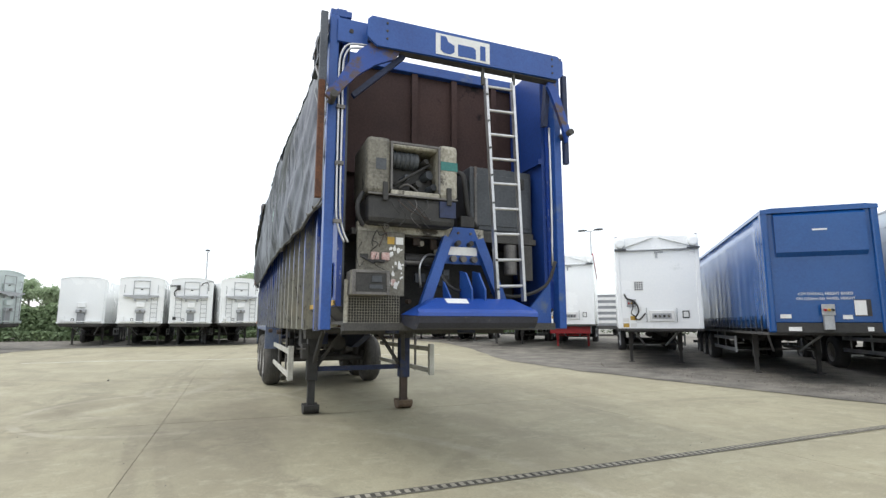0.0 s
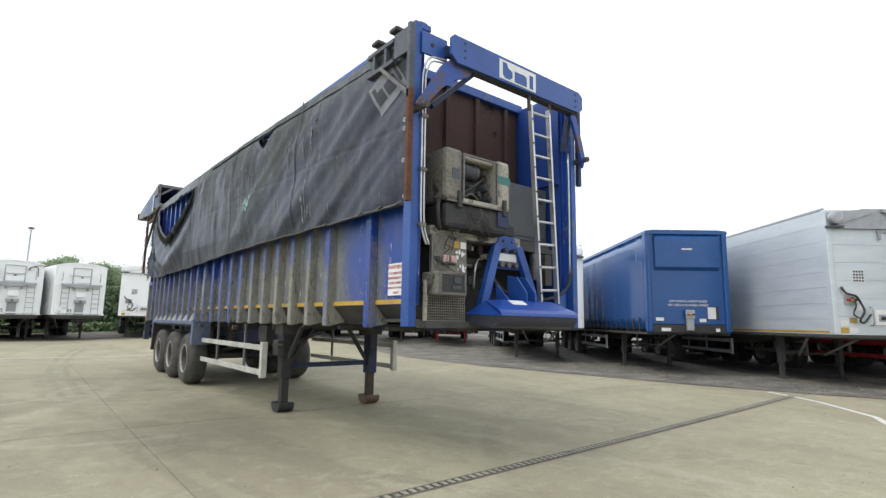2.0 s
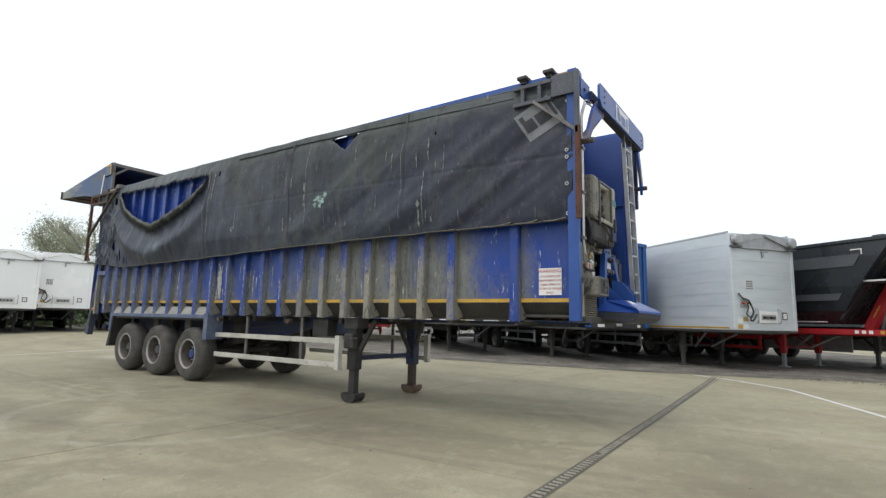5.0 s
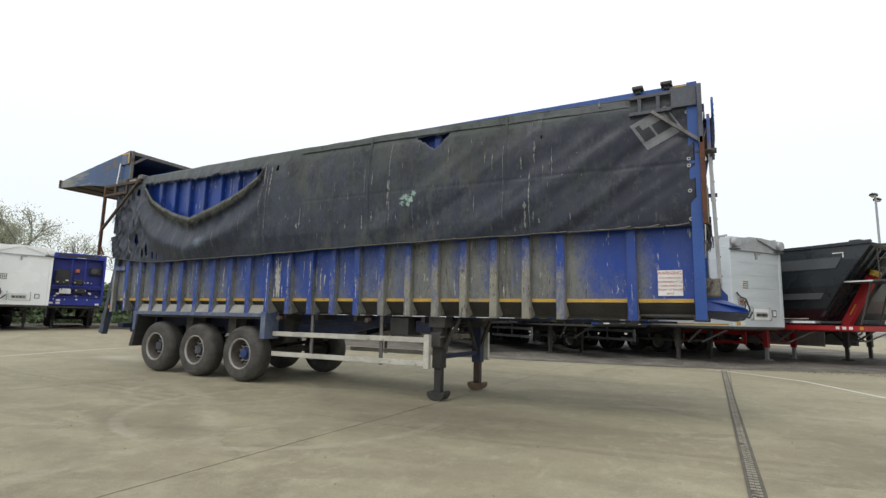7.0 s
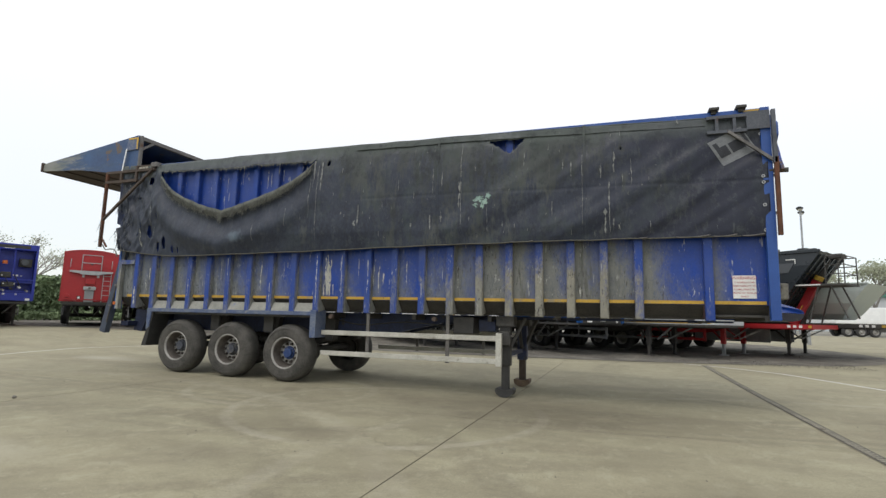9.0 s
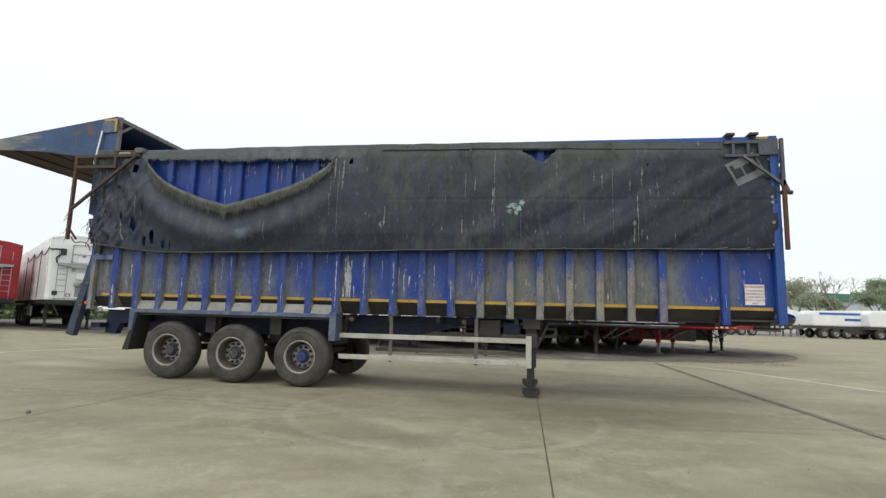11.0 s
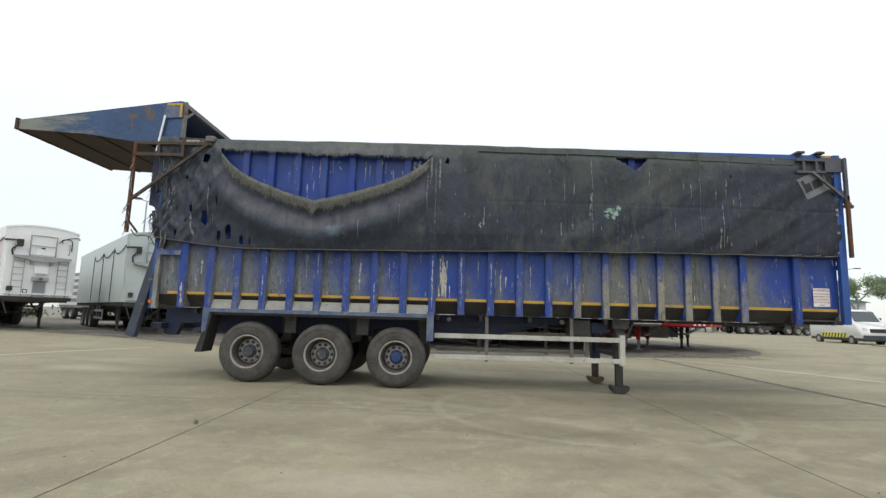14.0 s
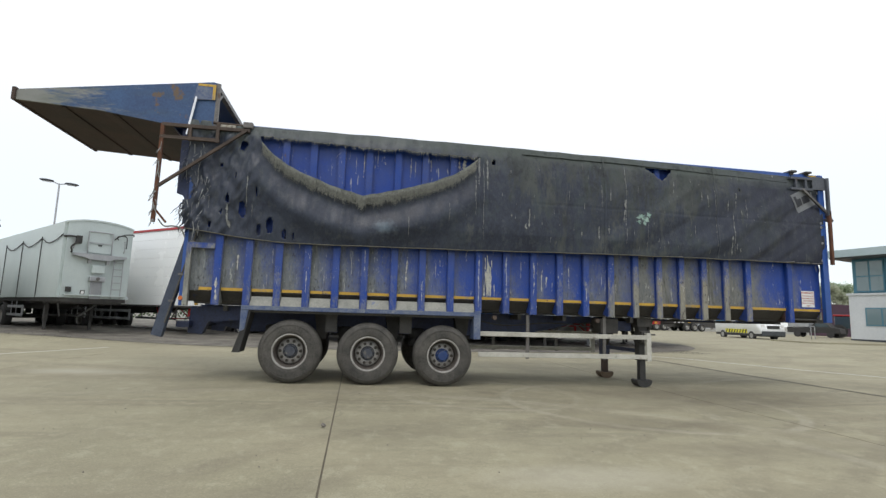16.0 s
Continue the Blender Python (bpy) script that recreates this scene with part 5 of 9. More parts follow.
# coupling frame and bumper
frame_blue = part("a_frame", prism(bmesh.new(), [(1.27, 2.32), (1.50, 2.32), (1.66, 1.94), (1.08, 1.94)], "x", 10.52, 10.54), BLUE, trailer, "blue A-shaped gantry carrying the air lines")
for y0, y1 in ((1.20, 0.86), (1.54, 1.86)):
    bm = bmesh.new()
    bar(bm, (10.55, y0, 2.20), (10.62, y1, 1.33), 0.10, 0.07, (1, 0, 0))
    part("frame_leg", bm, BLUE, frame_blue)
part("number_bar", B(10.541, 10.545, 1.20, 1.53, 2.03, 2.115), WHITE, frame_blue, "white label bar")
for k, y in enumerate((1.25, 1.36, 1.48)):
    part("air_coupling", rod(bmesh.new(), (10.54, y, 1.99), (10.60, y, 1.985), 0.032, 14), STEEL, frame_blue)
for k, y in enumerate((1.30, 1.44)):
    part("socket", rod(bmesh.new(), (10.54, y, 2.14), (10.61, y, 2.15), 0.026, 14), BLACK, frame_blue)
    part("bolt", rod(bmesh.new(), (10.54, y + 0.02, 2.26), (10.555, y + 0.02, 2.26), 0.014, 6), STEEL, frame_blue)
tube("air_hose", [(10.56, 1.10, 1.86), (10.64, 1.16, 1.72), (10.64, 1.28, 1.66), (10.58, 1.36, 1.72)], 0.018, RUBBER, frame_blue, res=5)
tube("silver_hose", [(10.45, 0.95, 1.70), (10.5, 0.92, 1.9), (10.46, 1.0, 2.02), (10.4, 1.12, 2.04)], 0.012, ALU, frame_blue, res=5)
BUMPER = shade("scraped_blue_bumper", (0.008, 0.042, 0.23), (0.015, 0.070, 0.34), 0.35, 0, 1.5, 50, 0.1, wear=(0.15, 0.145, 0.13), wear_amount=0.08, wear_scale=3.5, wear2=(0.05, 0.035, 0.03), wear2_amount=0.06, wear2_scale=4)
bumper = part("front_bumper", prism(bmesh.new(), [(10.60, 1.424), (11.122, 1.404), (11.115, 1.435), (11.08, 1.465), (10.86, 1.575), (10.60, 1.575)], "y", 0.70, 1.89), BUMPER, trailer, "wedge-shaped blue bumper with scraped paint")
part("rubbing_edge", prism(bmesh.new(), [(10.60, 1.335), (10.98, 1.285), (11.06, 1.30), (11.105, 1.345), (11.12, 1.40), (10.60, 1.42)], "y", 0.705, 1.885),
     shade("scraped_black_underside", (0.018, 0.019, 0.028), (0.040, 0.042, 0.060), 0.6, 0, 3, 50, 0.25, wear=(0.012, 0.04, 0.17), wear_amount=0.16, wear_scale=4, wear2=(0.15, 0.135, 0.10), wear2_amount=0.05, wear2_scale=9), bumper, "black scraped lower edge")
bm = bmesh.new()
for v in bumper.data.vertices:
    if v.co.z > 1.5 and v.co.y < 1:
        v.co.y += 0.27
    if v.co.z > 1.5 and v.co.y > 1.8:
        v.co.y -= 0.13
bm.free()
for y in (1.30, 1.44):
    part("bumper_fin", prism(bmesh.new(), [(10.62, 1.574), (10.90, 1.555), (10.90, 1.66), (10.76, 1.83), (10.62, 1.86)], "y", y, y + 0.018), BLUE, bumper)
part("white_label", prism(bmesh.new(), [(10.885, 1.566), (10.975, 1.512), (10.977, 1.515), (10.887, 1.569)], "y", 1.03, 1.25), WHITE, bumper)
part("bumper_gusset", prism(bmesh.new(), [(10.62, 1.57), (10.82, 1.57), (10.62, 1.76)], "y", 1.12, 1.135), BLUE, bumper)
part("bay_gusset", prism(bmesh.new(), [(1.98, 1.336), (2.39, 1.336), (2.39, 1.78)], "x", XF - 0.10, XF - 0.07), BLUE, trailer)

# sheeting gantry over the bay
ARMBLUE = shade("rusty_blue_arm", (0.012, 0.05, 0.24), (0.02, 0.07, 0.33), 0.45, 0, 1.5, 50, 0.15, wear=(0.085, 0.055, 0.042), wear_amount=0.42, wear_scale=3)
beam = part("gantry_beam", prism(bmesh.new(), [(0.27, 4.05), (0.36, 3.975), (2.40, 4.00), (2.47, 4.06), (2.47, 4.22), (2.40, 4.27), (0.31, 4.27), (0.27, 4.23)], "x", 10.80, 10.83), BLUE, trailer, "blue gantry board with a plain badge")
part("beam_flange", B(10.70, 10.80, 0.36, 2.40, 3.98, 4.0), CHASSIS, beam)
part("beam_box", B(10.68, 10.72, 0.30, 2.40, 4.07, 4.19), DEEPBLUE, beam)
part("head_plate", B(10.655, 10.68, 0.01, 0.34, 4.03, 4.27, bevel=0.004), BLUE, beam, "blue plate joining post and board")
part("bolt", rod(bmesh.new(), (10.68, 0.14, 4.15), (10.69, 0.14, 4.15), 0.022, 12), CHASSIS, beam)
part("badge", B(10.83, 10.836, 0.96, 1.56, 4.01, 4.235, bevel=0.0), WHITE, beam, "white badge with plain blue shapes")
bm = bmesh.new()
prism(bm, [(1.01, 4.06), (1.05, 4.03), (1.12, 4.03), (1.16, 4.06), (1.16, 4.13), (1.09, 4.16), (1.07, 4.21), (1.01, 4.21)], "x", 10.836, 10.84)
prism(bm, [(1.20, 4.03), (1.40, 4.03), (1.40, 4.13), (1.37, 4.155), (1.20, 4.155)], "x", 10.836, 10.84)
prism(bm, [(1.45, 4.03), (1.51, 4.03), (1.51, 4.19), (1.45, 4.19)], "x", 10.836, 10.84)
part("badge_shape", bm, BLUE, beam)
for y in (0.46, 2.33):
    for z in (4.06, 4.14, 4.22):
        part("bolt", rod(bmesh.new(), (10.83, y, z), (10.838, y, z), 0.012, 6), CHASSIS, beam)
for s, y0, y1 in ((1, 0.34, -0.06), (-1, 2.34, 2.58)):
    bm = bmesh.new()
    n = 7
    pts = []
    for k in range(n + 1):
        t = k / n
        yy = y0 + (y1 - y0) * t
        zz = 4.05 - 0.62 * t ** 1.25
        pts.append((yy, zz))
    out = [(y, z + 0.02) for y, z in pts] + [(y + 0.05 * s, z - 0.12) for y, z in reversed(pts)]
    if s > 0:
        out = [(0.36, 4.06), (0.20, 3.92), (0.10, 3.77), (-0.01, 3.57), (-0.09, 3.47), (-0.105, 3.42), (-0.06, 3.385), (-0.01, 3.40), (0.08, 3.53), (0.20, 3.67), (0.36, 3.80), (0.56, 3.90), (0.62, 4.0)]
    prism(bm, out, "x", 10.74, 10.78)
    part("gantry_arm", bm, ARMBLUE, trailer, "rust-streaked blue swing arm")
    part("arm_stay", bar(bmesh.new(), (10.70, y0 + 0.32 * s if s > 0 else y0, 3.98), (10.62, y1 + 0.24 * s, 3.52), 0.05, 0.07, (1, 0, 0)), DEEPBLUE, trailer)
    part("pivot", rod(bmesh.new(), (10.60, y1 + 0.03 * s, 3.42), (10.84, y1 + 0.03 * s, 3.42), 0.035, 14), CHASSIS, trailer)
part("ladder_bracket", B(10.76, 10.79, 1.49, 1.52, 3.80, 3.98), CHASSIS, trailer)
part("ladder_bracket", B(10.76, 10.79, 1.86, 1.885, 3.86, 3.98), CHASSIS, trailer)

lad = part("ladder", bar(bmesh.new(), (10.76, 1.545, 3.88), (10.82, 1.62, 1.56), 0.055, 0.028, (0, 1, 0)), ALU, trailer, "aluminium access ladder")
part("stile", bar(bmesh.new(), (10.76, 1.865, 3.90), (10.82, 1.915, 1.56), 0.055, 0.028, (0, 1, 0)), ALU, lad)
for k in range(9):
    t = 0.035 + k * 0.113
    z = 3.88 - 2.32 * t
    part("rung", rod(bmesh.new(), (10.76 + 0.06 * t, 1.555 + 0.075 * t, z), (10.76 + 0.06 * t, 1.86 + 0.05 * t, z + 0.012), 0.016, 10), ALU, lad)
for k in range(8):
    z = 3.7 - k * 0.29
    part("stile_bolt", rod(bmesh.new(), (10.785 + 0.008 * k, 1.548 + 0.0095 * k, z), (10.80 + 0.008 * k, 1.548 + 0.0095 * k, z), 0.012, 8), CHASSIS, lad)

# chrome conduits up the near post
for dy in (0.0, 0.035):
    tube("conduit", [(10.655, 0.13 + dy, 2.08), (10.66, 0.07 + dy, 2.22), (10.668, 0.045 + dy, 2.45), (10.668, 0.04 + dy, 3.3), (10.668, 0.035 + dy, 3.74), (10.69, 0.05 + dy, 3.90 - 0.5 * dy), (10.70, 0.12 + 0.6 * dy, 4.00 - dy), (10.71, 0.30, 4.02 - dy)], 0.011, ALU, trailer, "bright metal conduit", 5)
for z in (2.25, 2.8, 3.35):
    part("conduit_clip", B(10.652, 10.69, 0.02, 0.10, z, z + 0.035), STEEL, trailer)
tube("conduit", [(10.66, 2.37, 1.95), (10.66, 2.38, 2.6), (10.66, 2.38, 3.5)], 0.012, ALU, trailer, res=3)

# sheet winding post and bracket at the front
SLATE = shade("slate_blue_steel", (0.045, 0.052, 0.068), (0.11, 0.12, 0.14), 0.6, 0, 4, 50, 0.2, wear=(0.075, 0.045, 0.03), wear_amount=0.16, wear_scale=5)
part("winder_post", B(10.65, 10.708, -0.155, -0.095, 2.47, 3.60, bevel=0.008), RUST, trailer, "rusted square post")
part("winder_post", B(10.645, 10.70, -0.155, -0.085, 3.50, 4.30, bevel=0.01), SLATE, trailer)
part("winder_plate", B(10.34, 10.635, -0.105, -0.085, 4.04, 4.31), SLATE, trailer)
for z in (4.01, 4.235):
    part("winder_rail", B(9.82, 10.34, -0.12, -0.06, z, z + 0.045), SLATE, trailer)
for x in (9.93, 10.16):
    part("winder_strut", B(x, x + 0.045, -0.115, -0.065, 4.05, 4.24), SLATE, trailer)
part("winder_stay", bar(bmesh.new(), (10.10, -0.10, 4.03), (10.65, -0.10, 3.56), 0.04, 0.045, (0, 1, 0)), STEEL, trailer)
for x in (9.86, 10.22):
    part("top_roller", B(x, x + 0.14, -0.10, 0.16, 4.385, 4.43, bevel=0.012), CHASSIS, trailer)
    part("roller_foot", B(x + 0.035, x + 0.105, -0.04, 0.10, 4.345, 4.39), CHASSIS, trailer)
part("edge_tape", B(10.32, 10.64, -0.008, -0.0045, 4.335, 4.372), YELLOW, trailer)
part("far_winder_post", B(10.63, 10.69, 2.56, 2.62, 3.1, 4.15, bevel=0.01), DEEPBLUE, trailer)

# sheet bracket at the rear
for z, x0, x1 in ((4.215, -2.28, -0.88), (4.0, -2.30, -1.36)):
    part("rear_bracket_rail", B(x0, x1, -0.13, -0.075, z, z + 0.055), RUSTBROWN, trailer, "rusty angle-iron bracket")
part("rear_bracket_post", bar(bmesh.new(), (-2.27, -0.10, 4.25), (-2.28, -0.10, 2.58), 0.055, 0.055), RUST, trailer)
part("rear_bracket_stay", bar(bmesh.new(), (-0.92, -0.12, 4.25), (-2.25, -0.12, 3.18), 0.045, 0.05, (0, 1, 0)), RUSTBROWN, trailer)
for x in (-1.86, -1.42):
    part("rear_bracket_strut", B(x, x + 0.05, -0.13, -0.08, 3.99, 4.35 if x > -1.5 else 4.22), RUSTBROWN, trailer)
part("rear_bracket_hook", bar(bmesh.new(), (-2.27, -0.10, 2.80), (-2.08, -0.10, 2.58), 0.03, 0.03, (0, 1, 0)), RUST, trailer)
part("roller_axle", rod(bmesh.new(), (-1.5, -0.05, 4.36), (-0.86, -0.05, 4.34), 0.02, 10), RUSTBROWN, trailer)
part("roller_block", B(-1.0, -0.84, -0.12, 0.06, 4.29, 4.40, bevel=0.015), STEEL, trailer)
part("roller_block", B(-1.42, -1.12, -0.09, 0.02, 4.27, 4.33, bevel=0.015), CREAM, trailer)

# raised tailgate
GATEBLUE = shade("scraped_blue_tailgate", (0.016, 0.042, 0.12), (0.032, 0.085, 0.20), 0.45, 0, 1.6, 30, 0.15,
                 wear2=(0.26, 0.29, 0.30), wear2_amount=0.03, wear2_scale=3.0, wear2_stretch=(0.5, 1, 3.0))
gn, gl = GATEBLUE.node_tree.nodes, GATEBLUE.node_tree.links
gb = gn["Principled BSDF"]
gcol = gb.inputs["Base Color"].links[0].from_socket
gxyz = gn.new("ShaderNodeSeparateXYZ")
gl.new(gn.new("ShaderNodeNewGeometry").outputs["Position"], gxyz.inputs[0])
gm, gr = put_ramp(gn, ((-4.7, 0.85), (-4.2, 0.68), (-3.6, 0.50), (-2.9, 0.36), (-1.4, 0.20)), -4.7, -1.4)
gl.new(gxyz.outputs[0], gm.inputs["Value"])
gl.new(gm.outputs["Result"], gr.inputs[0])
gscr = math_node(gn, gl, "ADD", gr.outputs[0], math_node(gn, gl, "SUBTRACT", noise_at(gn, gl, (2.0, 2.0, 11), 8, 0.68), 0.5))
gcol = blend(gn, gl, cut(gn, gl, gscr, 0.44, 0.60, 0.85), gcol, (0.24, 0.24, 0.20))
gm2, gr2 = put_ramp(gn, ((-4.7, 0.0), (-2.8, 0.05), (-2.35, 0.34), (-1.95, 0.30), (-1.7, 0.0), (-1.4, 0.0)), -4.7, -1.4)
gl.new(gxyz.outputs[0], gm2.inputs["Value"])
gl.new(gm2.outputs["Result"], gr2.inputs[0])
grst = math_node(gn, gl, "ADD", gr2.outputs[0], math_node(gn, gl, "MULTIPLY", math_node(gn, gl, "SUBTRACT", noise_at(gn, gl, (4.0, 4.0, 3.2), 8, 0.62), 0.5), 1.2))
gcol = blend(gn, gl, cut(gn, gl, grst, 0.40, 0.47, 0.9), gcol, (0.13, 0.075, 0.03))
ggrn = math_node(gn, gl, "MULTIPLY", cut(gn, gl, noise_at(gn, gl, (0.9, 0.9, 3.0), 5, 0.6), 0.52, 0.66, 0.6), gr.outputs[0])
gcol = blend(gn, gl, ggrn, gcol, (0.05, 0.075, 0.05))
gl.new(gcol, gb.inputs["Base Color"])
gate = part("tailgate", prism(bmesh.new(), [(-4.60, 4.49), (-4.55, 4.66), (-1.56, 5.09), (-1.46, 5.07), (-1.44, 4.25), (-2.2, 4.27), (-3.3, 4.42)], "y", -0.03, 0.01),
            GATEBLUE, trailer, "raised blue tailgate with rust scrapes")
GATEMAT = gate.data.materials[0]
part("gate_side", prism(bmesh.new(), [(-4.60, 4.49), (-4.55, 4.66), (-1.56, 5.09), (-1.46, 5.07), (-1.44, 4.25), (-2.2, 4.27), (-3.3, 4.42)], "y", 2.53, 2.57), GATEMAT, gate)
GATEIN = shade("rusty_gate_lining", (0.03, 0.022, 0.018), (0.075, 0.05, 0.04), 0.85, 0, 1.5, 40, 0.2)
part("gate_skin", prism(bmesh.new(), [(-4.56, 4.625), (-4.56, 4.655), (-1.56, 5.085), (-1.56, 5.055)], "y", 0.012, 2.528), GATEMAT, gate)
part("gate_floor", prism(bmesh.new(), [(-4.60, 4.49), (-4.58, 4.52), (-3.3, 4.45), (-2.2, 4.30), (-2.2, 4.27), (-3.3, 4.42)], "y", 0.012, 2.528), GATEIN, gate, "dark rusty inner face")
for x, z in ((-3.9, 4.445), (-3.1, 4.385)):
    part("gate_stiffener", B(x, x + 0.06, 0.012, 2.528, z - 0.02, z + 0.03), GATEIN, gate)
part("gate_header", B(-1.55, -1.47, 0.012, 2.528, 4.99, 5.07), STEEL, gate)
part("gate_edge", B(-4.62, -4.56, -0.06, 2.60, 4.47, 4.69, bevel=0.01), GATEIN, gate)
part("gate_brace", bar(bmesh.new(), (-1.50, 0.04, 4.78), (-1.50, 0.34, 5.02), 0.05, 0.05, (1, 0, 0)), STEEL, gate)
part("gate_brace", bar(bmesh.new(), (-1.50, 2.50, 4.78), (-1.50, 2.20, 5.02), 0.05, 0.05, (1, 0, 0)), STEEL, gate)
part("gate_post", B(-1.50, -1.44, -0.035, 0.02, 4.25, 5.07), STEEL, gate)
part("hinge_plate", prism(bmesh.new(), [(-1.86, 4.74), (-1.50, 4.76), (-1.50, 5.04), (-1.80, 5.02)], "y", -0.06, -0.031), FLANGEBLUE, gate)
part("gate_tape", B(-1.55, -1.50, -0.064, -0.061, 4.76, 5.03), YELLOW, gate)
part("gate_tape", B(-1.79, -1.551, -0.064, -0.061, 4.99, 5.03), YELLOW, gate)
part("ram_rod", rod(bmesh.new(), (-1.80, -0.075, 4.78), (-1.90, -0.075, 4.10), 0.022, 14), shade("bright_ram", (0.6, 0.6, 0.6), (0.75, 0.75, 0.75), 0.15, 0.9, 4, 40, 0.0), gate, "bright hydraulic ram rod")
part("ram_rod", rod(bmesh.new(), (-1.80, 2.615, 4.78), (-1.90, 2.615, 4.10), 0.022, 14), GATEMAT, gate)

# spilt paint and long scuffs on the panels
RUNWHITE = shade("spilt_cream_paint", (0.34, 0.34, 0.30), (0.58, 0.58, 0.53), 0.6, 0, 9, 60, 0.1, wear=(0.12, 0.12, 0.11), wear_amount=0.2, wear_scale=14)


def ragged_run(bm, x, z0, z1, w, y, seed):
    """A vertical ragged streak, wide at the top and thin at the foot."""
    r = random.Random(seed)
    n = max(5, int((z1 - z0) / 0.012))
    prev = None
    for k in range(n + 1):
        t = k / n
        z = z1 + (z0 - z1) * t
        ww = w * max(0.06, 0.42 + 0.9 * noise.noise((z * 14, seed, 5)) + 0.5 * noise.noise((z * 60, seed, 7))) * (1 - 0.5 * t) * min(1, 6 * (1 - t) + 0.05) * min(1, 6 * t + 0.2)
        c = x + (0.3 * w + 0.010) * noise.noise((z * 4, seed, 0)) + 0.006 * noise.noise((z * 17, seed, 1))
        lop = 0.5 * ww * noise.noise((z * 30, seed, 11))
        cur = [bm.verts.new((c - ww + lop, y, z)), bm.verts.new((c + ww + lop, y, z))]
        if prev:
            bm.faces.new((prev[0], prev[1], cur[1], cur[0]))
        prev = cur
    bmesh.ops.delete(bm, geom=[v for v in bm.verts if not v.link_faces], context="VERTS")


for k, (x, z0, z1, w) in enumerate(((2.93, 3.72, 4.12, 0.07), (2.84, 3.85, 4.1, 0.03), (4.36, 1.72, 2.12, 0.016), (4.55, 1.78, 1.98, 0.03), (4.46, 1.62, 2.10, 0.022), (1.92, 1.64, 2.22, 0.026), (4.05, 1.9, 2.25, 0.01), (-0.95, 1.85, 2.12, 0.03), (2.45, 1.85, 2.15, 0.01),
                                    (5.0, 1.75, 2.2, 0.012), (7.95, 1.58, 1.78, 0.016), (0.95, 1.8, 2.2, 0.008), (5.95, 1.7, 1.9, 0.008))):
    bm = bmesh.new()
    ragged_run(bm, x, z0, z1, w, 0.082, k + 3)
    part("paint_run", bm, RUNWHITE, trailer)
for k, (x, z0, z1, w) in enumerate(((-1.245, 1.30, 1.72, 0.035), (3.23, 1.35, 2.30, 0.018), (3.75, 1.5, 2.35, 0.012), (0.2, 1.5, 1.9, 0.012), (1.18, 1.9, 2.3, 0.010), (4.28, 1.6, 2.2, 0.014), (5.31, 1.5, 1.9, 0.012), (2.2, 1.4, 1.8, 0.012), (9.78, 1.5, 1.75, 0.008))):
    bm = bmesh.new()
    ragged_run(bm, x, z0, z1, w, -0.003, k + 31)
    part("rib_scuff", bm, RUNWHITE, trailer)
for k in range(14):
    bm = bmesh.new()
    x = crnd.uniform(-0.3, 2.9)
    ragged_run(bm, x, crnd.uniform(3.5, 3.9), crnd.uniform(3.95, 4.2), crnd.uniform(0.006, 0.016), 0.082, k + 61)
    part("paint_run", bm, RUNWHITE, trailer)

# one broad splash that ran down in many strands
for k in range(26):
    bm = bmesh.new()
    x = 3.43 + crnd.gauss(0, 0.045)
    top = crnd.uniform(1.8, 2.36) - 0.8 * abs(x - 3.43)
    ragged_run(bm, x, max(1.56, top - crnd.uniform(0.15, 0.55)), top, crnd.uniform(0.012, 0.034), 0.0815 - 0.0004 * k, k + 90)
    part("paint_run", bm, RUNWHITE, trailer)

# warning placard
plac = part("warning_placard", B(10.09, 10.385, 0.071, 0.0745, 1.595, 1.925), WHITE, trailer, "white warning placard with red lettering")
for k, (s, size) in enumerate((("WARNING!", 0.062), ("IT IS OPERATORS", 0.034), ("RESPONSIBILITY TO", 0.034), ("CLEAR DEBRIS IN", 0.034), ("FRONT OF TRAILER", 0.034), ("DAILY", 0.034))):
    lettering("lettering", [s], size, pose(10.237, 0.069, 1.868 - k * 0.050 - (0.006 if k else 0), 90), REDTEXT, plac)

# ---- the side sheet ----
HX0, HX1 = -0.69, 3.17
BELLY = ((-1.9, 0.0), (-1.0, 0.05), (1.7, 0.14), (4.5, 0.13), (6.2, 0.15), (7.2, 0.09), (8.3, 0.09), (9.4, 0.05), (10.3, 0.0))


def lerp_list(x, pts):
    for (a, u), (b, v) in zip(pts, pts[1:]):
        if x <= b:
            t = max(0, (x - a) / (b - a))
            return u + (v - u) * t
    return pts[-1][1]


def hem(x):
    return lerp_list(x, [(-1.86, 2.50), (-1.66, 2.48), (-1.0, 2.40), (-0.3, 2.335), (0.72, 2.325), (3.0, 2.365), (5.8, 2.425), (8.3, 2.46), (10.5, 2.47)]) + 0.012 * noise.noise((x * 1.9, 7, 0))


def top_edge(x):
    return lerp_list(x, [(-1.9, 4.385), (-0.8, 4.385), (1.0, 4.405), (4.2, 4.405), (6.0, 4.375), (8.0, 4.325), (9.7, 4.275), (10.5, 4.27)]) + 0.008 * noise.noise((x * 2, 0, 0))


def over(x):
    """How far the top edge is folded over the rail: fully at the rear, not at all at the front."""
    return min(1, max(0, (5.6 - x) / 1.0))


def flap(x):
    return 4.22 - 0.09 * min(1, max(0, (x + 0.8) / 2.2)) + 0.055 * noise.noise((x * 3.1, 1, 5)) + 0.03 * noise.noise((x * 11, 1, 5))


def rip(x):
    """Lower lip of the long tear."""
    c = 1.08
    d = (c - x) / (c - HX0) if x < c else (x - c) / (HX1 - c)
    return 3.22 + 0.63 * d ** 1.24 + 0.28 * d ** 7 + 0.02 * noise.noise((x * 5, 2, 0))


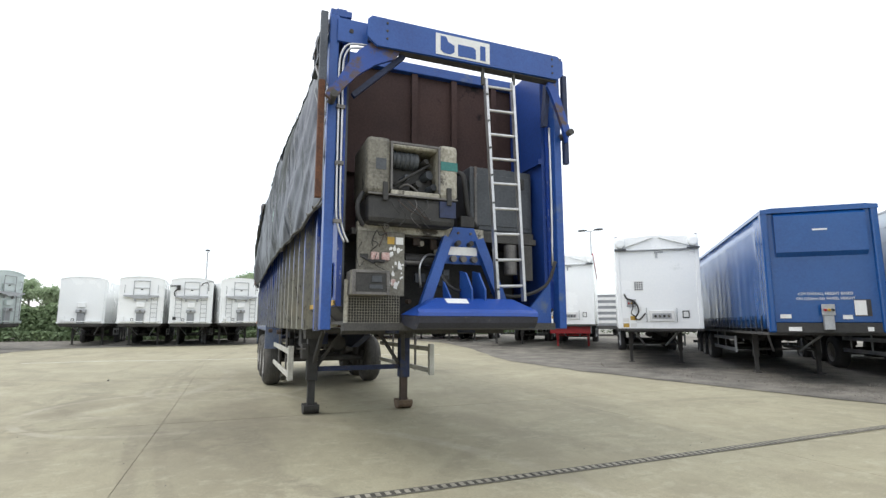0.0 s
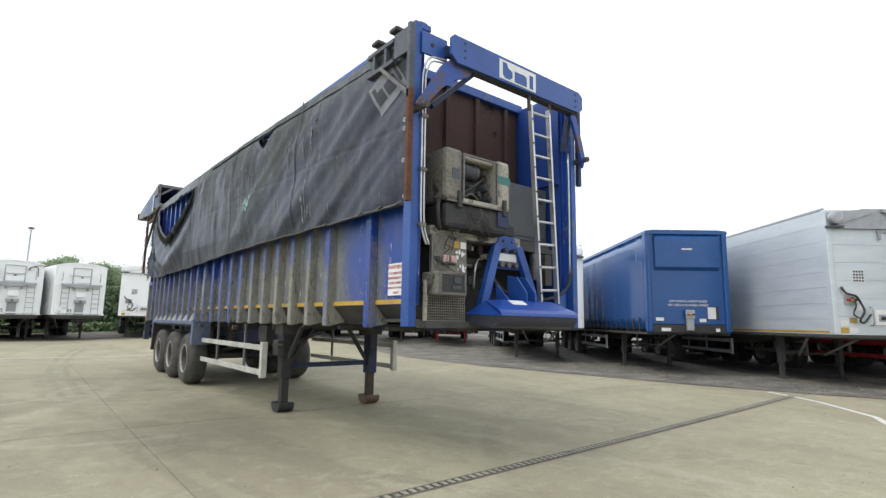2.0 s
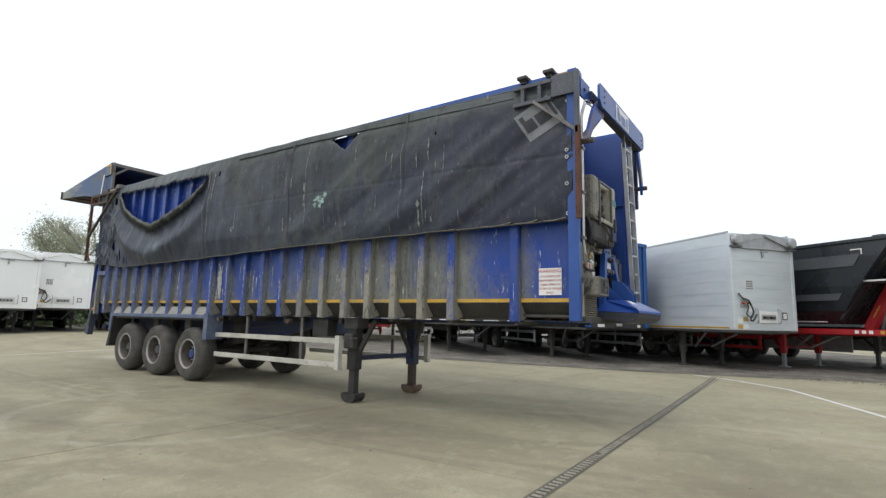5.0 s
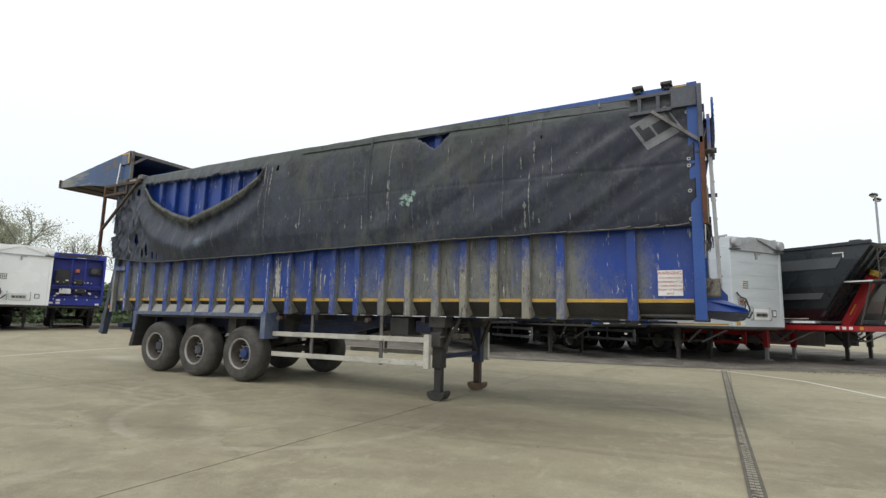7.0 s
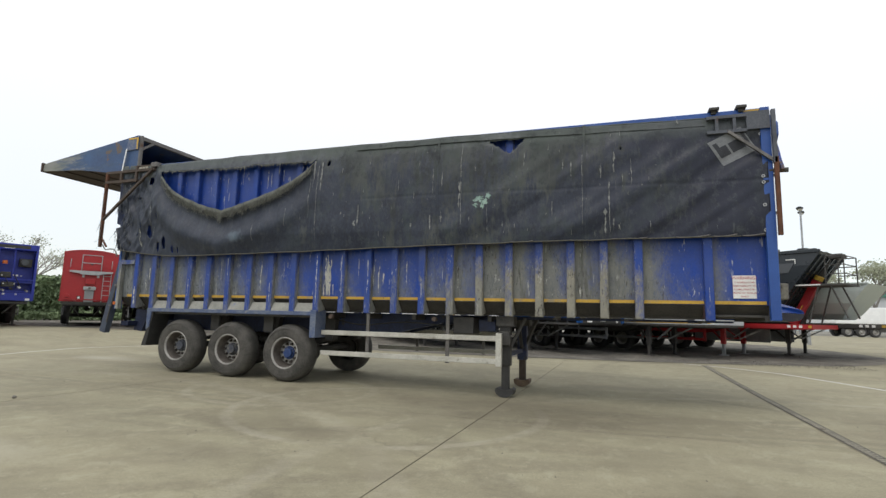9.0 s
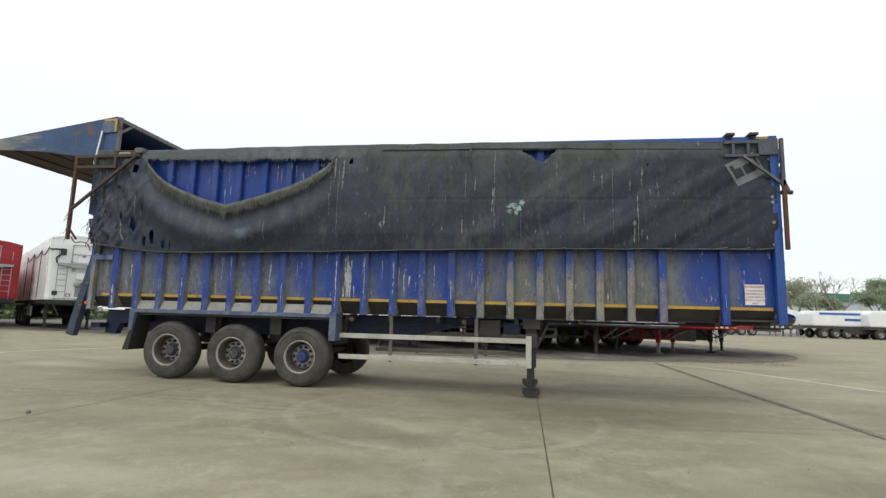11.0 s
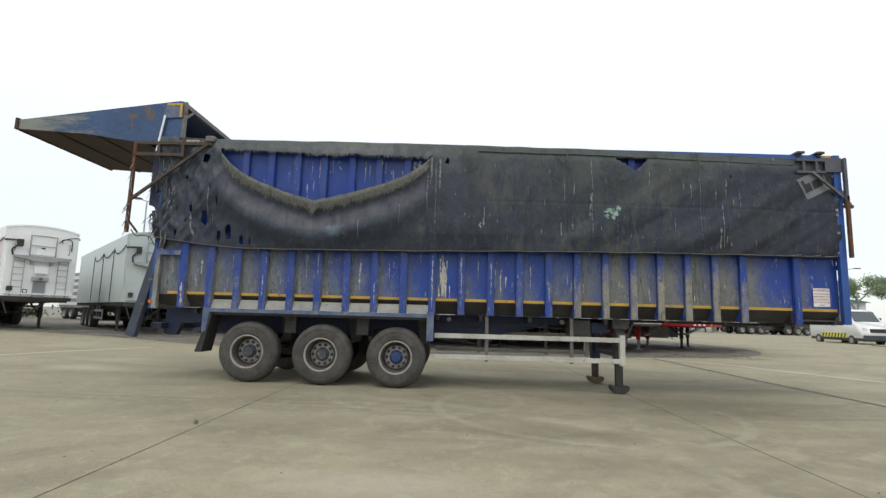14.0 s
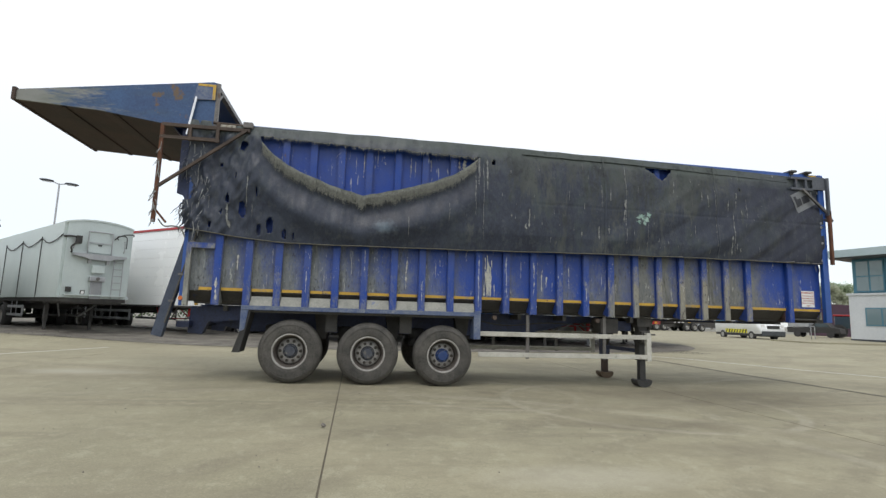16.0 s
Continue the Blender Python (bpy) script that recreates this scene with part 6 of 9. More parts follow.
def cloth_y(x, z):
    y = -0.045
    k = max(0, math.sin(2 * math.pi * (x - 0.06) / 0.505)) * 0.010
    y -= k * (0.5 + 0.5 * noise.noise((x * 0.7, z * 0.8, 9)))
    # creases running down and back from the front corner
    w = min(1, max(0, (x - 4.0) / 4.5)) * min(1, max(0, (4.35 - z) / 0.7)) * min(1, (z - 2.3) / 0.25 if z > 2.3 else 0)
    s = (x - 10.6) * 0.62 + (4.6 - z) * 0.95
    y += w * 0.060 * noise.noise((s * 2.3, ((x - 10.6) * 0.8 - (4.6 - z) * 0.5) * 0.45, 4)) + w * 0.018 * noise.noise((s * 5.5, x * 0.4, 8))
    if x < 4.5:
        f = min(1, (4.5 - x) / 1.5)
        y += f * (0.012 * noise.noise((x * 4.5, z * 1.6, 21)) + 0.006 * noise.noise((x * 11, z * 3.2, 22)))
    y += 0.022 * noise.noise((x * 0.8, z * 1.6, 2)) + 0.008 * noise.noise((x * 4, z * 3, 6))
    # faint fold along the middle
    y += 0.007 * math.exp(-((z - 3.30 - 0.02 * noise.noise((x * 1.5, 0, 9))) / 0.018) ** 2) * min(1, max(0, x - 3.4))
    # slack bellies under the tear
    if HX0 - 0.6 < x < HX1 + 1.0:
        e = rip(min(max(x, HX0), HX1))
        q = e - z
        env = max(0, 1 - abs((x - 1.0) / 2.6) ** 2)
        y -= env * (0.04 * math.exp(-(q / 0.16) ** 2) + 0.11 * math.exp(-((q - 0.68) / 0.24) ** 2) - 0.02 * math.exp(-((q - 0.28) / 0.12) ** 2))
    if x < -0.4:
        r = min(1, (-0.4 - x) / 0.8)
        y += r * (0.09 * noise.noise((x * 3.4, z * 1.3, 12)) + 0.05 * noise.noise((x * 6 + z * 2.5, z * 1.8, 3)) + 0.07 * abs(noise.noise((x * 7 - z * 3, z * 2.2, 14))) + 0.02 * noise.noise((x * 17, z * 7, 3)))
    # the whole sheet bellies out between the ends
    y -= lerp_list(x, BELLY) * lerp_list(z, ((2.3, 0.45), (2.7, 0.9), (3.3, 1.0), (3.8, 0.9), (4.4, 0.25)))
    return min(y, -0.018)


HOLES = [(-1.42, 2.60, 0.03, 0.05), (-0.62, 2.55, 0.04, 0.10), (-0.05, 2.46, 0.02, 0.07), (-1.05, 3.45, 0.012, 0.05), (-1.3, 3.62, 0.02, 0.03), (-0.97, 4.00, 0.055, 0.095), (-1.16, 3.05, 0.03, 0.09), (-0.92, 2.88, 0.055, 0.13), (-0.44, 2.62, 0.06, 0.14), (-0.20, 2.50, 0.035, 0.10), (-0.70, 3.20, 0.014, 0.09), (-1.25, 2.82, 0.02, 0.05), (3.45, 4.04, 0.03, 0.06), (8.6, 3.9, 0.008, 0.02)]


def in_hole(x, z):
    j = 0.55 * noise.noise((x * 11, z * 8, 1)) + 0.3 * noise.noise((x * 34, z * 26, 2))
    for hx, hz, a, b in HOLES:
        if ((x - hx) / a) ** 2 + ((z - hz) / b) ** 2 < 1 + j:
            return True
    if 6.50 < x < 7.10 and 3.90 < z < 4.215:
        t = (x - 6.50) / 0.36 if x < 6.86 else (7.10 - x) / 0.24
        return z > 4.20 - 0.25 * t + 0.03 * noise.noise((x * 15, z * 15, 1))
    return False


def rear_edge(z):
    return -1.84 - 0.10 * max(0, (z - 2.5) / 1.8) + 0.06 * noise.noise((z * 3.0, 3, 3)) + 0.05 * noise.noise((z * 9, 3, 3)) + 0.02 * noise.noise((z * 26, 3, 3)) + (0.12 if 3.0 < z < 3.4 else 0)


sheet = thing("tarpaulin", "torn grimy dark tarpaulin hanging over the trailer's side", "tarpaulin")
bm = bmesh.new()
NXT, NL, NU = 560, 72, 10
cols = []
for i in range(NXT + 1):
    u = -1.86 + (10.59 + 1.86) * i / NXT
    inside = HX0 < u < HX1
    z0, z2 = hem(u), top_edge(u)
    zs = rip(u) if inside else flap(u)
    zs = min(zs, flap(u))
    low, up = [], []
    for j in range(NL + 1):
        z = z0 + (zs - z0) * j / NL
        x = max(u, rear_edge(z)) if u < -1.5 else u
        low.append(bm.verts.new((x, cloth_y(x, z), z)))
    for j in range(NU + 1):
        z = flap(u) + (z2 - flap(u)) * j / NU
        x = max(u, rear_edge(z)) if u < -1.5 else u
        up.append(bm.verts.new((x, cloth_y(x, z) * (1 - 0.35 * j / NU), z)))
    k = over(u)
    up.append(bm.verts.new((u, -0.006 + 0.056 * k, z2 + 0.012)))
    up.append(bm.verts.new((u, -0.004 + 0.124 * k, z2 + 0.012 - 0.012 * k)))
    cols.append((low, up))
for (la, ua), (lb, ub) in zip(cols, cols[1:]):
    for p, q in ((la, lb), (ua, ub)):
        for j in range(len(p) - 1):
            c = (p[j].co + q[j + 1].co) / 2
            if not in_hole(c.x, c.z) and (p[j].co - q[j].co).length > 1e-5:
                bm.faces.new((p[j], q[j], q[j + 1], p[j + 1]))
bmesh.ops.remove_doubles(bm, verts=bm.verts, dist=0.0008)
bmesh.ops.delete(bm, geom=[v for v in bm.verts if not v.link_faces], context="VERTS")
cloth = part("side_cloth", bm, TARP, sheet, "", True)
mod = cloth.modifiers.new("thickness", "SOLIDIFY")
mod.thickness = 0.004

# frayed lip of the tear: a flat turned-down band with a ragged lower edge
rnd = random.Random(11)
bm = bmesh.new()
prev = None
N = 420
for i in range(N + 1):
    x = HX0 + 0.03 + (HX1 - HX0 - 0.06) * i / N
    e = min(rip(x), flap(x)) + 0.012
    d = (0.155 + 0.03 * noise.noise((x * 4, 0, 1)) + 0.045 * noise.noise((x * 22, 0, 1)) + rnd.uniform(-0.025, 0.025)) * min(1, 6 * min(i, N - i) / N + 0.25)
    cur = []
    for k in range(5):
        z = e - d * k / 4
        crumple = 0.010 * noise.noise((x * 9, z * 14, 6)) + 0.006 * noise.noise((x * 31, z * 30, 6))
        cur.append(bm.verts.new((x + 0.012 * (k / 4) * noise.noise((x * 18, 5, k)), cloth_y(x, z) - (0.002, 0.014, 0.018, 0.022, 0.028)[k] + crumple, z)))
    if prev:
        for k in range(4):
            bm.faces.new((prev[k], cur[k], cur[k + 1], prev[k + 1]))
    prev = cur
part("frayed_lip", bm, FRAY, sheet, "pale frayed lip of the tear", True)
bm = bmesh.new()
for k in range(3600):
    x = rnd.uniform(HX0 + 0.05, HX1 - 0.05)
    e = min(rip(x), flap(x))
    s = rnd.uniform(0.04, 0.15) * (0.8 + 0.7 * noise.noise((x * 7, 3, 3)))
    z = e - rnd.uniform(0.02, 0.15)
    y = cloth_y(x, z) - 0.036
    dx = rnd.uniform(-0.03, 0.03)
    w = rnd.uniform(0.0015, 0.005)
    bm.faces.new([bm.verts.new(p) for p in ((x - w, y, z), (x + w, y - 0.004, z), (x + dx, y - rnd.uniform(0, 0.02), z - s))])
for k in range(420):
    x = rnd.uniform(HX0 + 0.05, HX1 - 0.05)
    z = flap(x) + 0.01
    s = rnd.uniform(0.02, 0.09)
    y = cloth_y(x, z) - 0.006
    bm.faces.new([bm.verts.new(p) for p in ((x - 0.003, y, z), (x + 0.003, y, z), (x + rnd.uniform(-0.02, 0.02), y, z - s))])
tagged(part("loose_threads", bm, FRAYPALE, sheet), kind="stuff")

# shreds at the torn rear edge
bm = bmesh.new()
for k in range(44):
    z = rnd.choice((rnd.uniform(2.45, 3.2), rnd.uniform(2.5, 2.9), rnd.uniform(3.2, 4.0)))
    x0 = rear_edge(z) + 0.03
    w = rnd.uniform(0.006, 0.02)
    s = rnd.uniform(0.08, 0.24)
    y = rnd.uniform(-0.09, 0.0)
    vs = []
    for j in range(4):
        t = j / 3
        dx = -0.06 * t - 0.10 * t * rnd.uniform(-0.2, 1)
        vs.append((x0 + dx, y + rnd.uniform(-0.02, 0.02), z - s * t, w * (1 - 0.7 * t)))
    for a, b in zip(vs, vs[1:]):
        bm.faces.new([bm.verts.new(p) for p in ((a[0] - a[3], a[1], a[2]), (a[0] + a[3], a[1] - 0.006, a[2]), (b[0] + b[3], b[1] - 0.006, b[2]), (b[0] - b[3], b[1], b[2]))])
tagged(part("torn_cloth", bm, TARP, sheet), kind="stuff")
# white strings pulled out of the weave along that edge
bm = bmesh.new()
for k in range(60):
    z = rnd.uniform(2.5, 4.1)
    x0 = rear_edge(z) + rnd.uniform(-0.02, 0.35)
    s, w = rnd.uniform(0.05, 0.22), rnd.uniform(0.003, 0.008)
    y, lean = cloth_y(x0, z) - 0.012, rnd.uniform(-0.08, 0.05)
    bm.faces.new([bm.verts.new(p) for p in ((x0 - w, y, z), (x0 + w, y - 0.004, z), (x0 + lean + w * 0.4, y - 0.02, z - s), (x0 + lean - w * 0.4, y - 0.016, z - s))])
tagged(part("loose_strings", bm, SHRED, sheet), kind="stuff")
# strips caught on the bracket
bm = bmesh.new()
for k in range(22):
    z = rnd.uniform(2.6, 3.3) if k < 14 else rnd.uniform(3.4, 4.1)
    x0, w, s = -2.28 + rnd.uniform(-0.02, 0.02), rnd.uniform(0.008, 0.03), rnd.uniform(0.06, 0.2)
    y = -0.13
    x1 = x0 + rnd.uniform(-0.10, 0.06)
    bm.faces.new([bm.verts.new(p) for p in ((x0 - w * 0.6, y, z), (x0 + w * 0.6, y - 0.01, z), (x1 + w / 3, y - 0.03, z - s), (x1 - w / 3, y - 0.02, z - s))])
tagged(part("caught_cloth", bm, SHRED, sheet), kind="stuff")
tube("hem_tie", [(-2.20, -0.1, 2.63), (-2.1, -0.1, 2.52), (-1.98, -0.08, 2.53), (-1.86, -0.06, 2.50), (-1.78, -0.05, 2.36)], 0.012, FRAY, sheet, res=4)

# rope along the hem
pts = [(-1.8 + k * 0.4, cloth_y(-1.8 + k * 0.4, hem(-1.8 + k * 0.4) + 0.03) - 0.012, hem(-1.8 + k * 0.4) + 0.01) for k in range(31)]
tube("hem_rope", pts, 0.011, shade("grey_rope", (0.05, 0.05, 0.043), (0.13, 0.125, 0.105), 0.9, 0, 20, 90, 0.3), sheet, "grey rope threaded along the hem", 3)
for a, b in ((8.45, 8.95), (9.35, 9.8), (9.85, 10.15), (6.9, 7.25), (10.22, 10.5)):
    tube("hem_tube", [(a, cloth_y(a, 2.5) - 0.03, hem(a) + 0.012), ((a + b) / 2, -0.075, hem((a + b) / 2) + 0.015), (b, cloth_y(b, 2.5) - 0.03, hem(b) + 0.02 + 0.015 * (b > 9.7))], 0.010, STEEL, sheet, res=3)
for z in (2.56, 2.92, 3.25, 3.34, 3.98):
    bm = bmesh.new()
    lathe(bm, [(0.012, 0), (0.024, 0), (0.024, 0.008), (0.012, 0.008), (0.012, 0)], 16, "y", (10.52, cloth_y(10.52, z) - 0.014, z))
    part("eyelet", bm, GALV, sheet)

# top hem rolled over the rail, bulging unevenly
pts = []
for k in range(62):
    x = -0.85 + k * 0.18
    pts.append((x, -0.02 + 0.02 * over(x) + 0.010 * noise.noise((x * 2, 4, 1)), top_edge(x) + 0.012 + 0.010 * noise.noise((x * 2.6, 1, 1))))
tube("rolled_hem", pts, 0.018, TARP, sheet, res=2)

# faded plain badge and splashes, lying on the cloth
def decal(name, corners, material, parent, off=0.006, n=8, label=""):
    bm = bmesh.new()
    a, b, c, d = [Vector(p) for p in corners]
    g = []
    for i in range(n + 1):
        row = []
        for j in range(n + 1):
            p = a.lerp(b, i / n).lerp(d.lerp(c, i / n), j / n)
            row.append(bm.verts.new((p.x, cloth_y(p.x, p.y) - off, p.y)))
        g.append(row)
    for i in range(n):
        for j in range(n):
            bm.faces.new((g[i][j], g[i + 1][j], g[i + 1][j + 1], g[i][j + 1]))
    return part(name, bm, material, parent, label, True)


BADGE = shade("faded_badge_print", (0.13, 0.14, 0.15), (0.21, 0.22, 0.23), 0.55, 0, 6, 50, 0.05, wear=(0.05, 0.055, 0.06), wear_amount=0.05, wear_scale=5)
BADGEDARK = shade("dark_badge_print", (0.018, 0.02, 0.028), (0.035, 0.038, 0.048), 0.55, 0, 6, 50, 0.05)
bo = Vector((10.03, 3.53))
bu, bv = Vector((0.45, 0.225)), Vector((-0.215, 0.35))


def bq(u0, u1, v0, v1):
    return [bo + bu * u + bv * v for u, v in ((u0, v0), (u1, v0), (u1, v1), (u0, v1))]


badge = decal("faded_badge", bq(0, 1, 0, 1), BADGE, sheet, 0.006, 10, "faded grey badge printed on the sheet")
for q in ((0.08, 0.20, 0.28, 0.86), (0.20, 0.38, 0.28, 0.66), (0.44, 0.82, 0.28, 0.66), (0.88, 0.96, 0.28, 0.84)):
    decal("badge_shape", bq(*q), BADGEDARK, sheet, 0.010, 3)

SPLASH = shade("pale_splash", (0.10, 0.105, 0.10), (0.30, 0.31, 0.30), 0.8, 0, 12, 60, 0.1)
MINT = shade("mint_paint_blot", (0.13, 0.22, 0.19), (0.32, 0.44, 0.39), 0.7, 0, 12, 60, 0.1, wear=(0.05, 0.055, 0.05), wear_amount=0.2, wear_scale=18)


def blot(bm, cx, cz, w, h, seed, off=0.007, ragged=0.5):
    r = random.Random(seed)
    n = 22
    cv = bm.verts.new((cx, cloth_y(cx, cz) - off, cz))
    ring = []
    for k in range(n):
        a = 2 * math.pi * k / n
        q = 1 - ragged * r.random()
        x, z = cx + w * q * math.cos(a), cz + h * q * math.sin(a)
        ring.append(bm.verts.new((x, cloth_y(x, z) - off, z)))
    for k in range(n):
        bm.faces.new((cv, ring[k], ring[(k + 1) % n]))


bm = bmesh.new()
for cx, cz, w, h in ((6.36, 3.19, 0.12, 0.08), (6.46, 3.13, 0.08, 0.10), (6.30, 3.08, 0.07, 0.05), (6.52, 3.24, 0.06, 0.07), (6.42, 3.06, 0.05, 0.06)):
    blot(bm, cx, cz, w, h, int(cx * 100), 0.007, 0.8)
part("paint_blot", bm, MINT, sheet, "dried mint-green paint blot")
bm = bmesh.new()
r = random.Random(3)
SPOTS = [(8.48, 2.72, 0.03, 0.17), (8.56, 2.66, 0.03, 0.07), (4.05, 2.86, 0.05, 0.10), (3.78, 3.05, 0.03, 0.06), (5.72, 3.55, 0.025, 0.22), (5.70, 2.92, 0.045, 0.13), (5.2, 3.3, 0.025, 0.1), (5.15, 2.78, 0.03, 0.07),
         (7.72, 3.70, 0.025, 0.12), (8.3, 3.55, 0.03, 0.16), (8.62, 3.42, 0.02, 0.13), (9.42, 4.26, 0.03, 0.09), (6.75, 2.75, 0.02, 0.07), (7.55, 2.98, 0.02, 0.18),
         (3.6, 3.42, 0.015, 0.06), (6.3, 3.72, 0.015, 0.1), (6.95, 2.72, 0.012, 0.08), (4.6, 3.15, 0.012, 0.12), (9.9, 2.62, 0.006, 0.05), (-1.1, 2.62, 0.06, 0.09), (-0.75, 2.9, 0.02, 0.2), (8.9, 3.3, 0.02, 0.02), (9.1, 3.6, 0.04, 0.012)]
for k, (cx, cz, w, h) in enumerate(SPOTS):
    blot(bm, cx, cz, w * 0.6, h * 0.85, k, 0.008, 0.88)
for k in range(60):
    cx, cz = r.uniform(2.6, 9.4), r.uniform(2.55, 4.2)
    blot(bm, cx, cz, r.uniform(0.003, 0.009), r.uniform(0.008, 0.07), 100 + k, 0.007, 0.85)
tagged(part("dried_splatter", bm, SPLASH, sheet), kind="stuff")
# vertical welded seams
for x in (3.15, 5.62, 8.05):
    bm = bmesh.new()
    prev = None
    for k in range(40):
        z = hem(x) + 0.02 + (4.33 - hem(x)) * k / 39
        if x < 3.2 and z > 4.1:
            break
        cur = [bm.verts.new((x + d, cloth_y(x + d, z) - o, z)) for d, o in ((-0.02, 0.0035), (-0.012, 0.008), (0.012, 0.008), (0.02, 0.0035))]
        if prev:
            for j in range(3):
                bm.faces.new((prev[j], cur[j], cur[j + 1], prev[j + 1]))
        prev = cur
    part("seam", bm, TARP, sheet, "", True)


# long pale runs down the cloth
for k, (x, z0, z1, w) in enumerate(((3.16, 3.55, 4.12, 0.05), (3.10, 3.0, 3.8, 0.014), (6.05, 2.62, 4.22, 0.012), (6.02, 3.05, 3.5, 0.03), (5.55, 3.3, 3.75, 0.014), (5.5, 2.7, 2.95, 0.03), (3.25, 2.5, 4.05, 0.010), (3.32, 3.5, 4.1, 0.035), (4.12, 2.8, 3.2, 0.028), (8.42, 2.55, 3.4, 0.018),
                                    (8.36, 2.55, 2.95, 0.03), (8.02, 2.6, 3.9, 0.008), (8.5, 3.5, 3.85, 0.03), (8.75, 3.3, 3.65, 0.012), (7.85, 3.45, 3.75, 0.014), (7.1, 3.7, 3.95, 0.016), (2.62, 2.8, 3.2, 0.010), (-0.85, 2.9, 3.5, 0.016), (-1.15, 2.6, 2.95, 0.05), (9.0, 2.55, 2.75, 0.008), (6.5, 2.6, 3.1, 0.006), (4.9, 3.4, 3.6, 0.01), (1.9, 2.55, 2.9, 0.012))):
    bm = bmesh.new()
    ragged_run(bm, x, z0, z1, w, 0.0, k + 101)
    for v in bm.verts:
        v.co.y = cloth_y(v.co.x, v.co.z) - 0.008
    part("pale_run", bm, SPLASH, sheet)
# stitched seam under the top edge
bm = bmesh.new()
prev = None
for k in range(130):
    x = 4.0 + 5.8 * k / 129
    z = top_edge(x) - 0.105 + 0.008 * noise.noise((x * 3, 0, 4))
    cur = [bm.verts.new((x, cloth_y(x, z + d) * (1 - 0.3 * (d > 0)) - o, z + d)) for d, o in ((-0.013, 0.003), (-0.006, 0.007), (0.006, 0.007), (0.013, 0.003))]
    if prev:
        for j in range(3):
            bm.faces.new((prev[j], cur[j], cur[j + 1], prev[j + 1]))
    prev = cur
part("seam", bm, TARP, sheet, "", True)
# the near side has bowed outwards over the years, most of all towards the rear
BOW = ((-5.0, -0.11), (-1.8, -0.125), (3.2, -0.112), (4.2, -0.092), (5.7, -0.08), (7.2, -0.049), (8.3, -0.017), (9.0, 0.0))
STRAIGHT = ("guard", "landing_leg", "inner_leg", "foot", "leg_head", "brace", "gearbox", "crank", "cross_shaft", "chassis", "rail_flange", "crossmember", "battery", "valve", "air_")


def bow(x, y):
    return lerp_list(x, BOW) * min(1, max(0, (0.95 - y) / 0.6))


def bow_out(ob):
    for c in ob.children:
        if c.name.startswith(STRAIGHT):
            continue
        if c.data is None or c.data.users > 1 or c.matrix_basis.to_euler().x:
            c.location.y += bow(c.location.x, c.location.y)
            continue
        for v in c.data.vertices:
            v.co.y += bow(v.co.x, v.co.y)
            if v.co.x > -1.3 and v.co.y < 1 and not c.name.startswith(("gate", "hinge", "ram", "rear_bracket", "roller")):
                v.co.z += 0.05 * min(0, max(-1, (v.co.x - 9.0) / 4)) * min(1, max(0, (v.co.z - 3.9) / 0.4))
        bow_out(c)


bow_out(trailer)
bow_out(sheet)
# ---- parked trailers ----
def road_wheel(parent, x, y, side, rim=None):
    """A plain parked-trailer wheel; side is -1 or 1."""
    w = new("wheel")
    w.empty_display_size = 0.2
    w.parent = parent
    w.matrix_basis = Matrix.Translation((x, y, 0.5)) @ pose(0, 0, 0, 0, 0, 0 if side < 0 else 180)
    bm = bmesh.new()
    lathe(bm, [(0.28, 0.02), (0.30, 0.0), (0.40, 0.0), (0.47, 0.03), (0.50, 0.07), (0.50, 0.29), (0.46, 0.36), (0.28, 0.36)], 28)
    part("tyre", bm, TYREFAR, w, "", True)
    bm = bmesh.new()
    lathe(bm, [(0.285, 0.005), (0.27, 0.02), (0.25, 0.10), (0.16, 0.12), (0.15, 0.06), (0.10, 0.05), (0.001, 0.045)], 24)
    part("rim", bm, rim or RIM, w, "", True)
    return w


WHEEL_CACHE = {}


def add_wheels(e, xs, rim=None):
    key = id(rim)
    for x in xs:
        for side in (-1, 1):
            if key not in WHEEL_CACHE:
                WHEEL_CACHE[key] = road_wheel(e, x, side * 1.25, side, rim)
            else:
                src = WHEEL_CACHE[key]
                c = copy_thing(src, Matrix.Translation((x, side * 1.25, 0.5)) @ pose(0, 0, 0, 0, 0, 0 if side < 0 else 180))
                c.parent = e


